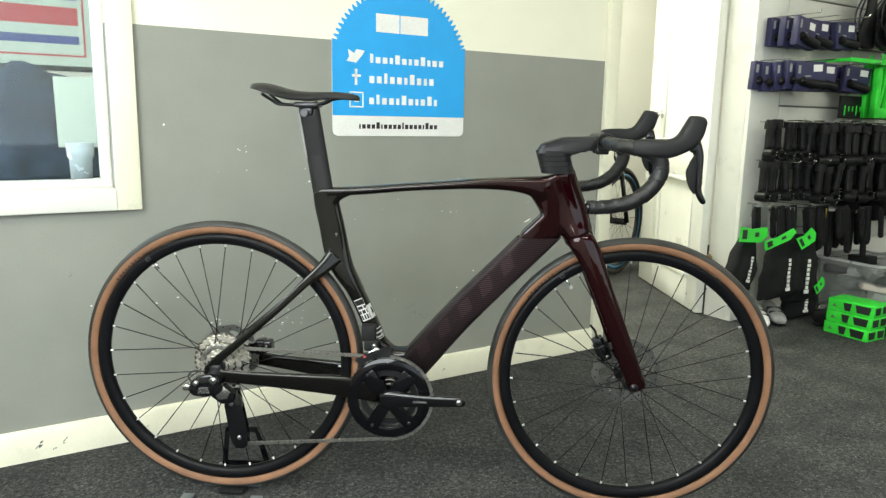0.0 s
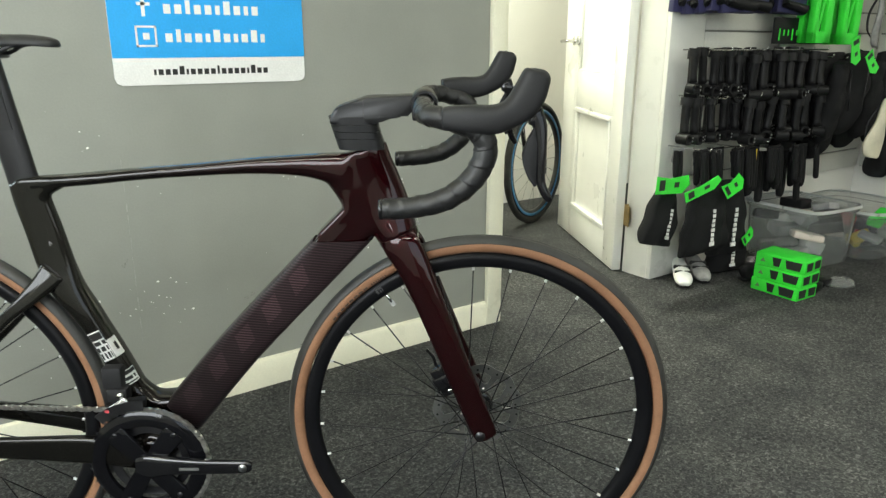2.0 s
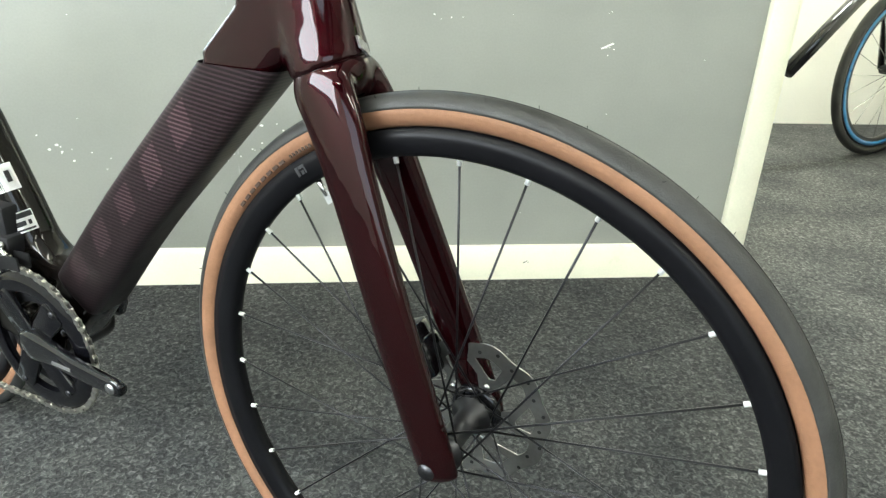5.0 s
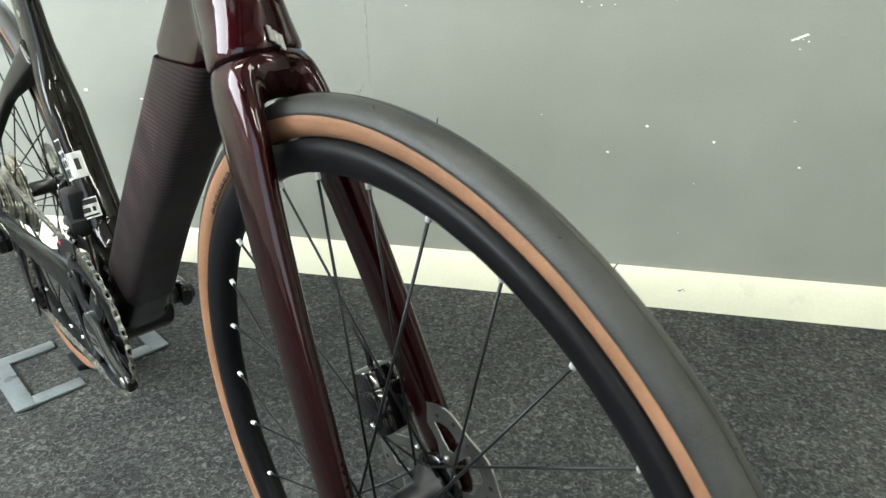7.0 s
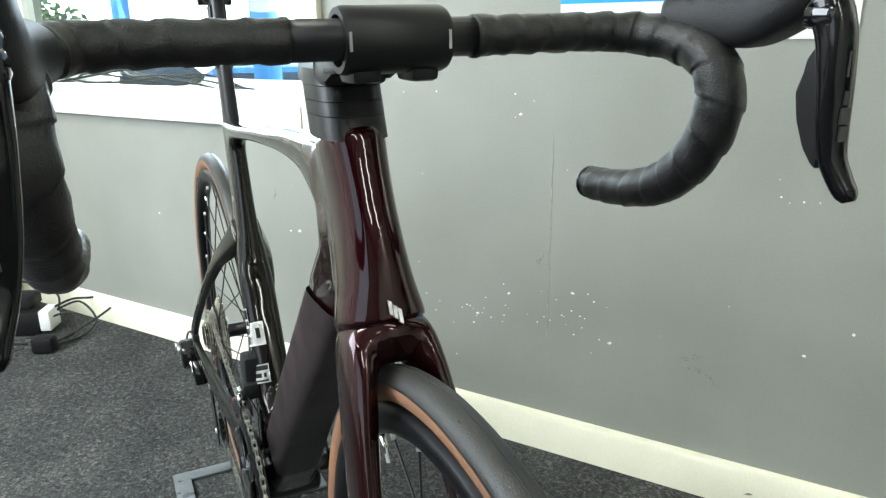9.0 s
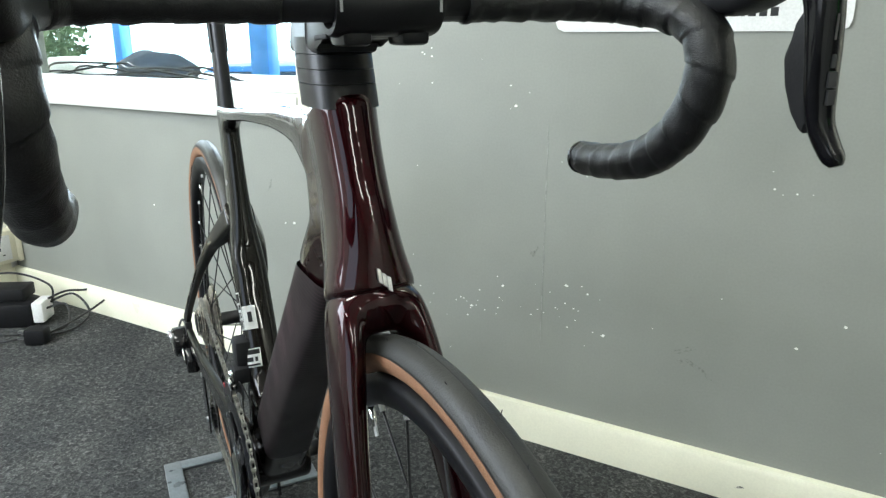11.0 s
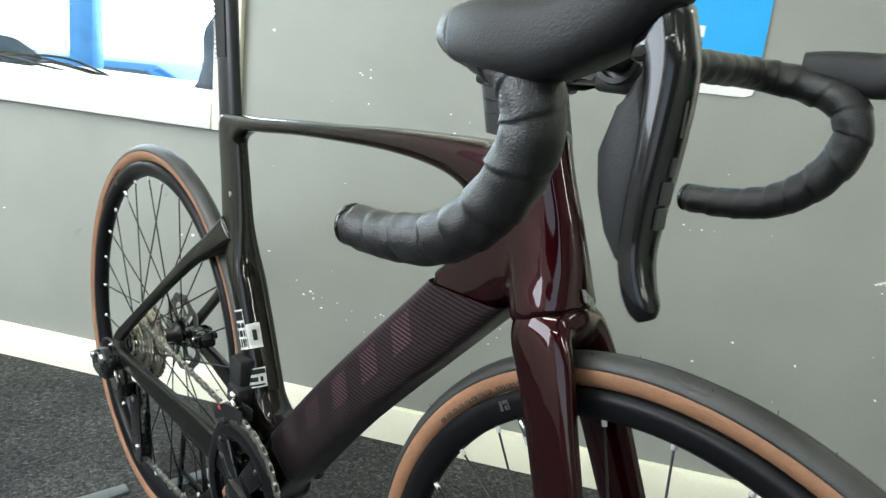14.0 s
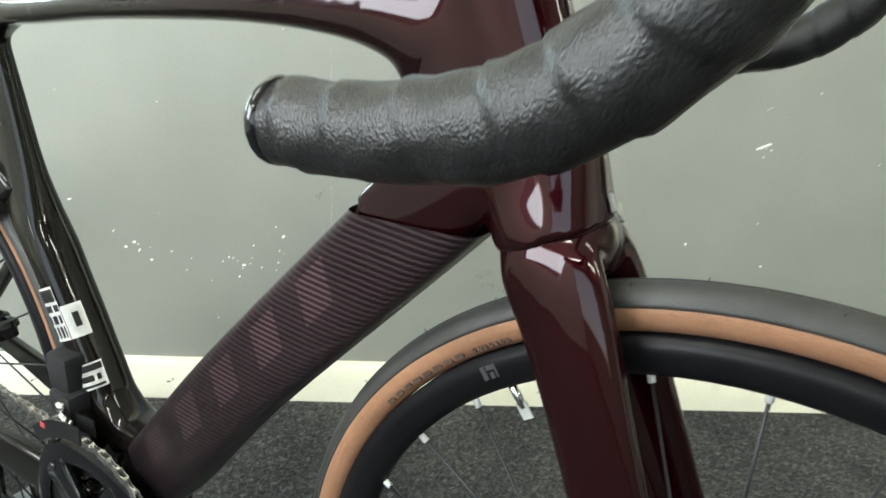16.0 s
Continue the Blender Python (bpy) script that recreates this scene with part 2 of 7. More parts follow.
def letter_field(m):
    """Five plain slanted blocks printed along the panel as paler stripes; the tint fades towards the cranks."""
    nodes, links = m.node_tree.nodes, m.node_tree.links
    b = nodes["Principled BSDF"]
    coord = next(n for n in nodes if n.type == "TEX_COORD")
    old = b.inputs["Base Color"].links[0].from_socket

    def calc(op, a, v, w=0.0):
        n = nodes.new("ShaderNodeMath")
        n.operation = op
        for slot, value in zip(n.inputs, (a, v, w)):
            if isinstance(value, (int, float)):
                slot.default_value = value
            else:
                links.new(value, slot)
        return n.outputs[0]

    def along(direction, origin):
        n = nodes.new("ShaderNodeVectorMath")
        n.operation = "DOT_PRODUCT"
        n.inputs[1].default_value = direction
        links.new(coord.outputs["Object"], n.inputs[0])
        return calc("SUBTRACT", n.outputs["Value"], Vector(direction).dot(Vector(origin)))

    foot = (0.470, 0, 0.382)
    u, v = along((0.6806, 0, 0.7326), foot), along((-0.7326, 0, 0.6806), foot)
    run = calc("SUBTRACT", u, calc("MULTIPLY", v, 0.55))
    step = calc("FRACT", calc("DIVIDE", run, 0.0700), 0)
    on = calc("MULTIPLY", calc("LESS_THAN", step, 0.50), calc("MULTIPLY", calc("GREATER_THAN", run, 0.0), calc("LESS_THAN", run, 0.345)))
    on = calc("MULTIPLY", on, calc("COMPARE", v, 0.010, 0.0145))
    fade = calc("MINIMUM", calc("MAXIMUM", calc("MULTIPLY_ADD", u, 2.4, 0.40), 0.35), 1.0)
    gain = calc("MULTIPLY", calc("MULTIPLY_ADD", on, 1.35, 1.0), fade)
    mul = nodes.new("ShaderNodeVectorMath")
    mul.operation = "MULTIPLY"
    links.new(old, mul.inputs[0])
    links.new(gain, mul.inputs[1])
    links.new(mul.outputs[0], b.inputs["Base Color"])


letter_field(M["stripe_panel"])
M["frosted"] = material("obscured_glass", (0.70, 0.73, 0.72), rough=0.22, vary=0.10, scale=6, bump=0.5, bump_scale=45, coat=0.2)
M["tag"] = material("translucent_tag", (0.55, 0.56, 0.55), rough=0.25, transmission=0.5)
M["seam"] = material("filled_wall_seam", (0.31, 0.318, 0.29), rough=0.6, vary=0.2, scale=40)
M["glass_dark"] = material("tinted_car_glass", (0.05, 0.09, 0.13), rough=0.08, coat=0.5)
M["cog_bright"] = material("bright_sprocket_steel", (0.66, 0.63, 0.56), rough=0.30, metal=0.85, vary=0.2, scale=120)
M["nipple"] = material("bright_spoke_nipple", (0.82, 0.82, 0.80), rough=0.3, metal=0.35, vary=0.1)
M["cup_plastic"] = material("milky_clear_plastic", (0.80, 0.86, 0.92), rough=0.25, transmission=0.45, vary=0.1, scale=30, fine=0, ior=1.2)
M["scuff"] = material("dark_rubbed_scuff", (0.13, 0.13, 0.115), rough=0.6, vary=0.5, scale=220)
M["scuff_faint"] = material("faint_rubbed_scuff", (0.240, 0.247, 0.223), rough=0.55, vary=0.25, scale=160)
M["rubber_line"] = material("black_moulding_line", (0.012, 0.012, 0.012), rough=0.7, vary=0.1)
M["lever_print"] = material("dull_grey_print", (0.040, 0.040, 0.042), rough=0.35, vary=0.05)
M["lever_black"] = material("lever_black", (0.004, 0.004, 0.005), rough=0.16, spec=0.25, coat=0.25, fine=0)
M["cog"] = material("sprocket_steel", (0.66, 0.64, 0.58), rough=0.2, metal=1.0, vary=0.3, scale=220)
M["tub_rim"] = material("milky_plastic_rim", (0.62, 0.64, 0.63), rough=0.3, transmission=0.4, vary=0.05)
M["print_grey"] = material("dark_grey_print", (0.10, 0.10, 0.10), rough=0.5, vary=0.05)
M["tan_print"] = material("brown_black_print", (0.045, 0.025, 0.016), rough=0.6, vary=0.1)
M["leaf"] = material("hedge_leaf", (0.13, 0.22, 0.10), rough=0.6, vary=0.35, scale=3)
M["socket_cream"] = material("cream_socket_plastic", (0.74, 0.70, 0.55), rough=0.4, vary=0.08, scale=12)
M["street"] = material("pale_asphalt", (0.16, 0.16, 0.165), rough=0.9, vary=0.15, scale=2)
M["spoke"] = material("black_spoke", (0.02, 0.02, 0.022), rough=0.35, metal=0.6, vary=0.1)


def glass_material():
    m = bpy.data.materials.new("window_glass")
    m.use_nodes = True
    nodes, links = m.node_tree.nodes, m.node_tree.links
    clear, gloss, mix = nodes.new("ShaderNodeBsdfTransparent"), nodes.new("ShaderNodeBsdfGlossy"), nodes.new("ShaderNodeMixShader")
    clear.inputs[0].default_value = (0.93, 0.97, 0.97, 1)
    gloss.inputs["Roughness"].default_value = 0.03
    face = nodes.new("ShaderNodeLayerWeight")
    face.inputs["Blend"].default_value = 0.5
    steep = nodes.new("ShaderNodeMath")
    steep.operation = "POWER"
    steep.inputs[1].default_value = 4.0
    links.new(face.outputs["Facing"], steep.inputs[0])
    gain = nodes.new("ShaderNodeMath")
    gain.operation = "MULTIPLY_ADD"
    gain.inputs[1].default_value, gain.inputs[2].default_value = 0.40, 0.03
    links.new(steep.outputs[0], gain.inputs[0])
    links.new(gain.outputs[0], mix.inputs[0])
    links.new(clear.outputs[0], mix.inputs[1])
    links.new(gloss.outputs[0], mix.inputs[2])
    links.new(mix.outputs[0], nodes["Material Output"].inputs[0])
    return m


M["glass"] = glass_material()


def backdrop_material():
    """Street beyond the far window: bright sky over hedges."""
    m = bpy.data.materials.new("street_backdrop")
    m.use_nodes = True
    nodes, links = m.node_tree.nodes, m.node_tree.links
    nodes.remove(nodes["Principled BSDF"])
    coord = nodes.new("ShaderNodeTexCoord")
    xyz = nodes.new("ShaderNodeSeparateXYZ")
    n = nodes.new("ShaderNodeTexNoise")
    n.inputs["Scale"].default_value, n.inputs["Detail"].default_value = 1.4, 5
    links.new(coord.outputs["Object"], xyz.inputs[0])
    links.new(coord.outputs["Object"], n.inputs["Vector"])
    add = nodes.new("ShaderNodeMath")
    add.operation = "MULTIPLY_ADD"
    add.inputs[1].default_value, add.inputs[2].default_value = 1.6, -0.8
    links.new(n.outputs["Fac"], add.inputs[0])
    s = nodes.new("ShaderNodeMath")
    s.operation = "ADD"
    links.new(xyz.outputs["Z"], s.inputs[0])
    links.new(add.outputs[0], s.inputs[1])
    mr = nodes.new("ShaderNodeMapRange")
    mr.inputs["From Min"].default_value, mr.inputs["From Max"].default_value = -0.5, 3.0
    links.new(s.outputs[0], mr.inputs["Value"])
    col = ramp(m, [(0.0, (0.50, 0.62, 0.66)), (0.20, (0.55, 0.72, 0.72)), (0.30, (0.62, 0.84, 0.90)), (0.40, (0.86, 0.97, 1.0)), (1.0, (0.88, 0.97, 1.0))], mr.outputs[0])
    e = nodes.new("ShaderNodeEmission")
    e.inputs["Strength"].default_value = 6.0
    links.new(col, e.inputs["Color"])
    links.new(e.outputs[0], nodes["Material Output"].inputs[0])
    return m


M["backdrop"] = backdrop_material()

# ---- mesh tools ----
DRAWN = [None]   # the matrix that brings what is being drawn to its true size and place


def part(name, bm, mat, parent=None, label="", smooth=True, angle=None, kind=""):
    """Links a bmesh as one mesh object, under its thing or part."""
    if DRAWN[0] is not None:
        bmesh.ops.transform(bm, matrix=DRAWN[0], verts=bm.verts[:])
    bmesh.ops.recalc_face_normals(bm, faces=bm.faces[:])
    me = bpy.data.meshes.new(name)
    bm.to_mesh(me)
    bm.free()
    for one in mat if isinstance(mat, (list, tuple)) else [mat]:
        me.materials.append(M[one] if isinstance(one, str) else one)
    if smooth:
        me.shade_smooth() if angle is None else me.set_sharp_from_angle(angle=radians(angle))
    ob = new(name, me)
    ob.parent = parent
    return tagged(ob, label, kind=kind)


def again(ob, m, parent):
    """One more of the same piece, on the same mesh."""
    o = new(ob.name.split(".")[0], ob.data)
    o.parent, o.matrix_basis = parent, m
    if "label" in ob:
        o["label"] = ob["label"]
    return o


def thing(name, m, label, category, group="", kind=""):
    return tagged_at(new(name), m, label, category, group, kind)


def tagged_at(ob, m, label, category="", group="", kind=""):
    ob.matrix_basis = m
    return tagged(ob, label, category, group, kind)


def box(bm, x0, x1, y0, y1, z0, z1, bevel=0.0, segments=2, mat=0):
    made = bmesh.ops.create_cube(bm, size=1.0, matrix=Matrix.LocRotScale(((x0 + x1) / 2, (y0 + y1) / 2, (z0 + z1) / 2), None, (abs(x1 - x0), abs(y1 - y0), abs(z1 - z0))))
    faces = {f for v in made["verts"] for f in v.link_faces}
    for f in faces:
        f.material_index = mat
    if bevel:
        edges = list({e for v in made["verts"] for e in v.link_edges})
        bmesh.ops.bevel(bm, geom=edges, offset=bevel, segments=segments, affect="EDGES", profile=0.5)
    return bm


def boxes(*rows, bevel=0.0):
    bm = bmesh.new()
    for row in rows:
        box(bm, *row, bevel=bevel)
    return bm


def skin(bm, rings, caps=True, closed=False, mat=0):
    """Faces between rings of points, each ring closed."""
    made = [[bm.verts.new(p) for p in ring] for ring in rings]
    pairs = list(zip(made, made[1:])) + ([(made[-1], made[0])] if closed else [])
    n = len(made[0])
    for a, b in pairs:
        for i in range(n):
            f = bm.faces.new((a[i], a[(i + 1) % n], b[(i + 1) % n], b[i]))
            f.material_index = mat
    if caps and not closed:
        bm.faces.new(made[0][::-1]).material_index = mat
        bm.faces.new(made[-1]).material_index = mat
    return bm


def spline(rows, k=4):
    """Rows of numbers, smoothly filled in between."""
    rows = [np.array(r, float) for r in rows]
    out = []
    for i in range(len(rows) - 1):
        p0, p1, p2, p3 = rows[max(i - 1, 0)], rows[i], rows[i + 1], rows[min(i + 2, len(rows) - 1)]
        for j in range(k):
            t = j / k
            out.append(0.5 * (2 * p1 + (p2 - p0) * t + (2 * p0 - 5 * p1 + 4 * p2 - p3) * t**2 + (3 * p1 - p0 - 3 * p2 + p3) * t**3))
    return out + [rows[-1]]


def blade(bm, rows, power=2.4, n=20, k=4, mat=0):
    """A tube of oval section near the xz plane: rows of x, y, z, depth in that plane, width across it."""
    rows = spline(rows, k)
    rings = []
    for i, r in enumerate(rows):
        t = Vector((rows[min(i + 1, len(rows) - 1)] - rows[max(i - 1, 0)])[:3]).normalized()
        u = t.cross(Vector((0, 1, 0))).normalized()
        v = u.cross(t)
        ring = []
        for j in range(n):
            a = 2 * math.pi * j / n
            c, s = math.cos(a), math.sin(a)
            c, s = math.copysign(abs(c) ** (2 / power), c), math.copysign(abs(s) ** (2 / power), s)
            ring.append(Vector(r[:3]) + u * (c * r[3] / 2) + v * (s * r[4] / 2))
        rings.append(ring)
    return skin(bm, rings, mat=mat)


def tube(bm, points, radius, n=10, k=1, mat=0, caps=True):
    """A round tube along points; radius: one number or one for each point."""
    if k > 1:
        rad = radius if isinstance(radius, (list, tuple)) else [radius] * len(points)
        rows = spline([(*p, r) for p, r in zip(points, rad)], k)
        points, radius = [Vector(r[:3]) for r in rows], [r[3] for r in rows]
    points = [Vector(p) for p in points]
    if not isinstance(radius, (list, tuple)):
        radius = [radius] * len(points)
    rings, u = [], None
    for i, p in enumerate(points):
        t = (points[min(i + 1, len(points) - 1)] - points[max(i - 1, 0)]).normalized()
        if u is None:
            u = t.orthogonal().normalized()
        u = (u - t * u.dot(t)).normalized()
        v = t.cross(u)
        rings.append([p + (u * math.cos(2 * math.pi * j / n) + v * math.sin(2 * math.pi * j / n)) * radius[i] for j in range(n)])
    return skin(bm, rings, mat=mat, caps=caps)


def lathe(bm, profile, n=48, centre=(0, 0, 0), mat=0, a0=0.0, a1=2 * math.pi):
    """Turns a closed profile of (radius, y) about the y axis."""
    full = abs(a1 - a0 - 2 * math.pi) < 1e-6
    c = Vector(centre)
    count = n if full else n + 1
    rings = []
    for i in range(count):
        a = a0 + (a1 - a0) * i / n
        rings.append([c + Vector((r * math.cos(a), y, r * math.sin(a))) for r, y in profile])
    return skin(bm, rings, closed=full, mat=mat)


def disc(bm, r, y0, y1, n=32, centre=(0, 0, 0), mat=0):
    c = Vector(centre)
    rings = [[c + Vector((r * math.cos(2 * math.pi * i / n), y, r * math.sin(2 * math.pi * i / n))) for i in range(n)] for y in (y0, y1)]
    return skin(bm, rings, mat=mat)


def prism(bm, outline, y0, y1, bevel=0.0, mat=0):
    """An outline in x and z, pulled from y0 to y1."""
    a = [bm.verts.new((x, y0, z)) for x, z in outline]
    b = [bm.verts.new((x, y1, z)) for x, z in outline]
    n = len(a)
    faces = [bm.faces.new(a), bm.faces.new(b[::-1])] + [bm.faces.new((a[i], b[i], b[(i + 1) % n], a[(i + 1) % n])) for i in range(n)]
    for f in faces:
        f.material_index = mat
    if bevel:
        bmesh.ops.bevel(bm, geom=list({e for f in faces for e in f.edges}), offset=bevel, segments=2, affect="EDGES", profile=0.5)
    return bm


def fused(bm, voxel, rounds):
    """The tubes in bm grown into one skin with soft joints."""
    me = bpy.data.meshes.new("rough")
    bmesh.ops.recalc_face_normals(bm, faces=bm.faces[:])
    bm.to_mesh(me)
    bm.free()
    ob = new("rough", me)
    re = ob.modifiers.new("remesh", "REMESH")
    re.mode, re.voxel_size = "VOXEL", voxel
    sm = ob.modifiers.new("smooth", "SMOOTH")
    sm.factor, sm.iterations = 0.5, rounds
    done = bmesh.new()
    done.from_mesh(bpy.data.meshes.new_from_object(ob.evaluated_get(bpy.context.evaluated_depsgraph_get())))
    bpy.data.objects.remove(ob)
    return done


def plain_text_bars(name, parent, widths, height, mat, x, y, z, depth=0.0006, gap=0.28, label=""):
    """Writing as plain bars, one for each letter, on a board that faces -y."""
    bm, at = bmesh.new(), x
    for w, tall in widths:
        box(bm, at, at + w, y - depth, y, z, z + height * tall)
        at += w + height * gap
    return part(name, bm, mat, parent, label, smooth=False, kind="stuff")

# ---- the room ----
LINE = 1.175          # where the grey paint meets the cream
WX0, WX1, WZ0, WZ1 = -1.86, -0.640, 0.735, 1.90   # opening of the shop window
DX0, DX1, DZ = 1.214, 2.05, 2.02                  # opening of the doorway
LEFT, RIGHT, BACK, THICK = -2.02, 3.78, -4.6, 0.13


def wall_north():
    bm = bmesh.new()
    for x0, x1, z0, z1 in ((LEFT - 0.2, WX0, 0, LINE), (LEFT - 0.2, WX0, LINE, CEILING), (WX0, WX1, 0, WZ0), (WX0, WX1, WZ1, CEILING),
                           (WX1, DX0, 0, LINE), (WX1, DX0, LINE, CEILING), (DX0, DX1, DZ, CEILING)):
        box(bm, x0, x1, 0, THICK, z0, z1, mat=0 if z1 <= LINE else 1)
    box(bm, DX1, RIGHT + 0.2, 0, THICK, 0, CEILING, mat=2)
    return tagged(part("wall_north", bm, ["grey_wall", "cream_wall", "white_wall"], smooth=False), "two-tone wall, scuffed grey below and cream above", "wall", kind="structure")


wall_north()
# the opening at y -2.9 to -1.1 is unseen, added for the side fill
tagged(part("wall_west", boxes((LEFT - 0.2, LEFT, BACK, -2.9, 0, CEILING), (LEFT - 0.2, LEFT, -1.1, 0, 0, CEILING), (LEFT - 0.2, LEFT, -2.9, -1.1, 0, 0.8), (LEFT - 0.2, LEFT, -2.9, -1.1, 2.1, CEILING)), "white_wall", smooth=False), "plain pale painted side wall", "wall", kind="structure")
tagged(part("wall_east", boxes((RIGHT + 0.012, RIGHT + 0.2, BACK, 0, 0, CEILING)), "white_wall", smooth=False), "pale side wall behind slatted display boards", "wall", kind="structure")
# unseen wall; grey darkens reflections on the bike, opening added for the front fill
tagged(part("wall_south", boxes((LEFT - 0.2, -2.0, BACK - 0.2, BACK, 0, CEILING), (-2.0, 0.8, BACK - 0.2, BACK, 0, 0.6), (-2.0, 0.8, BACK - 0.2, BACK, 2.2, CEILING), (0.8, RIGHT + 0.2, BACK - 0.2, BACK, 0, CEILING)),
            "grey_wall", smooth=False), "unseen wall closing the shop front, grey to darken reflections", "wall", kind="structure")
tagged(part("ceiling", boxes((-4.6, RIGHT + 0.2, BACK - 0.2, 1.7, CEILING, CEILING + 0.12)), "ceiling", smooth=False), "plain white painted ceiling", "ceiling", kind="structure")
tagged(part("floor", boxes((-4.6, RIGHT + 0.6, BACK - 0.2, 1.7, -0.1, 0)), "carpet", smooth=False), "dark grey flecked loop-pile carpet", "floor", kind="structure")

# rooms behind the wall
BY = 1.5
tagged(part("wall_back", boxes((-1.25, RIGHT + 0.2, BY, BY + 0.15, 0, CEILING), (-4.6, -1.25, BY, BY + 0.15, 0, 0.50), (-4.6, -1.25, BY, BY + 0.15, 2.05, CEILING)), "white_wall", smooth=False), "white wall of the back room", "wall", kind="structure")
tagged(part("wall_back_east", boxes((RIGHT + 0.06, RIGHT + 0.2, THICK, BY, 0, CEILING)), "white_wall", smooth=False), "white end wall of the back room", "wall", kind="structure")
tagged(part("wall_back_west", boxes((-4.6, -4.46, THICK, BY, 0, 0.50), (-4.6, -4.46, THICK, BY, 2.05, CEILING)), "cream_wall", smooth=False), "cream wall below a street window", "wall", kind="structure")
tagged(part("wall_side", boxes((-4.6, LEFT - 0.2, 0, THICK, 0, CEILING)), "cream_wall", smooth=False), "cream wall beside the shop", "wall", kind="structure")
tagged(part("partition", boxes((-0.36, -0.28, THICK, BY, 0, CEILING)), "cream_wall", smooth=False), "cream partition between the back rooms", "wall", kind="structure")

# skirting, its top edge rounded
SK = 0.087


def skirting(x0, x1):
    bm = bmesh.new()
    prism(bm, [(0, 0), (0.017, 0), (0.017, SK - 0.012), (0.012, SK - 0.003), (0.004, SK), (0, SK)], x0, x1)
    bmesh.ops.transform(bm, matrix=Matrix(((0, 1, 0, 0), (-1, 0, 0, 0), (0, 0, 1, 0), (0, 0, 0, 1))), verts=bm.verts)
    return part("baseboard", bm, "trim", angle=40)


tagged(skirting(LEFT, 1.152), "cream gloss skirting board along the wall", "skirting", kind="structure")

# door lining at the wall's end
bm = bmesh.new()
box(bm, 1.152, 1.214, -0.021, 0.0, 0, DZ + 0.06, bevel=0.004)
box(bm, 1.214, 1.222, -0.012, THICK + 0.01, 0, DZ, bevel=0.002)
tagged(part("trim", bm, "trim", angle=40), "cream door lining with a flat architrave", "architrave", kind="structure")


def shop_window():
    w = thing("window_1", pose(0, 0, 0), "cream-framed interior window with a deep white sill", "window", kind="structure")
    f = bmesh.new()
    box(f, -0.640, -0.576, -0.020, 0.0, 0.676, 2.0, bevel=0.003)
    box(f, -1.93, -1.86, -0.020, 0.0, 0.676, 2.0, bevel=0.003)
    box(f, -1.86, -0.640, -0.020, 0.0, 1.90, 2.0, bevel=0.003)
    part("window_frame", f, "trim", w, angle=40)
    s = bmesh.new()
    box(s, -1.86, -0.640, -0.024, 0.12, 0.676, 0.736, bevel=0.004)
    part("window_sill", s, "door_white", w, "white gloss sill board", angle=40)
    inner = bmesh.new()
    for x0, x1, z0, z1 in ((-0.668, -0.640, 0.736, 1.90), (-1.86, -1.825, 0.736, 1.90), (-1.825, -0.668, 1.87, 1.90), (-1.825, -0.668, 0.736, 0.757)):
        box(inner, x0, x1, 0.045, 0.085, z0, z1, bevel=0.003)
    part("sash", inner, "door_white", w, "white painted sash", angle=40)
    pane = part("pane", boxes((-1.825, -0.668, 0.062, 0.066, 0.757, 1.87)), "glass", w, smooth=False)
    pane.visible_shadow = False


shop_window()


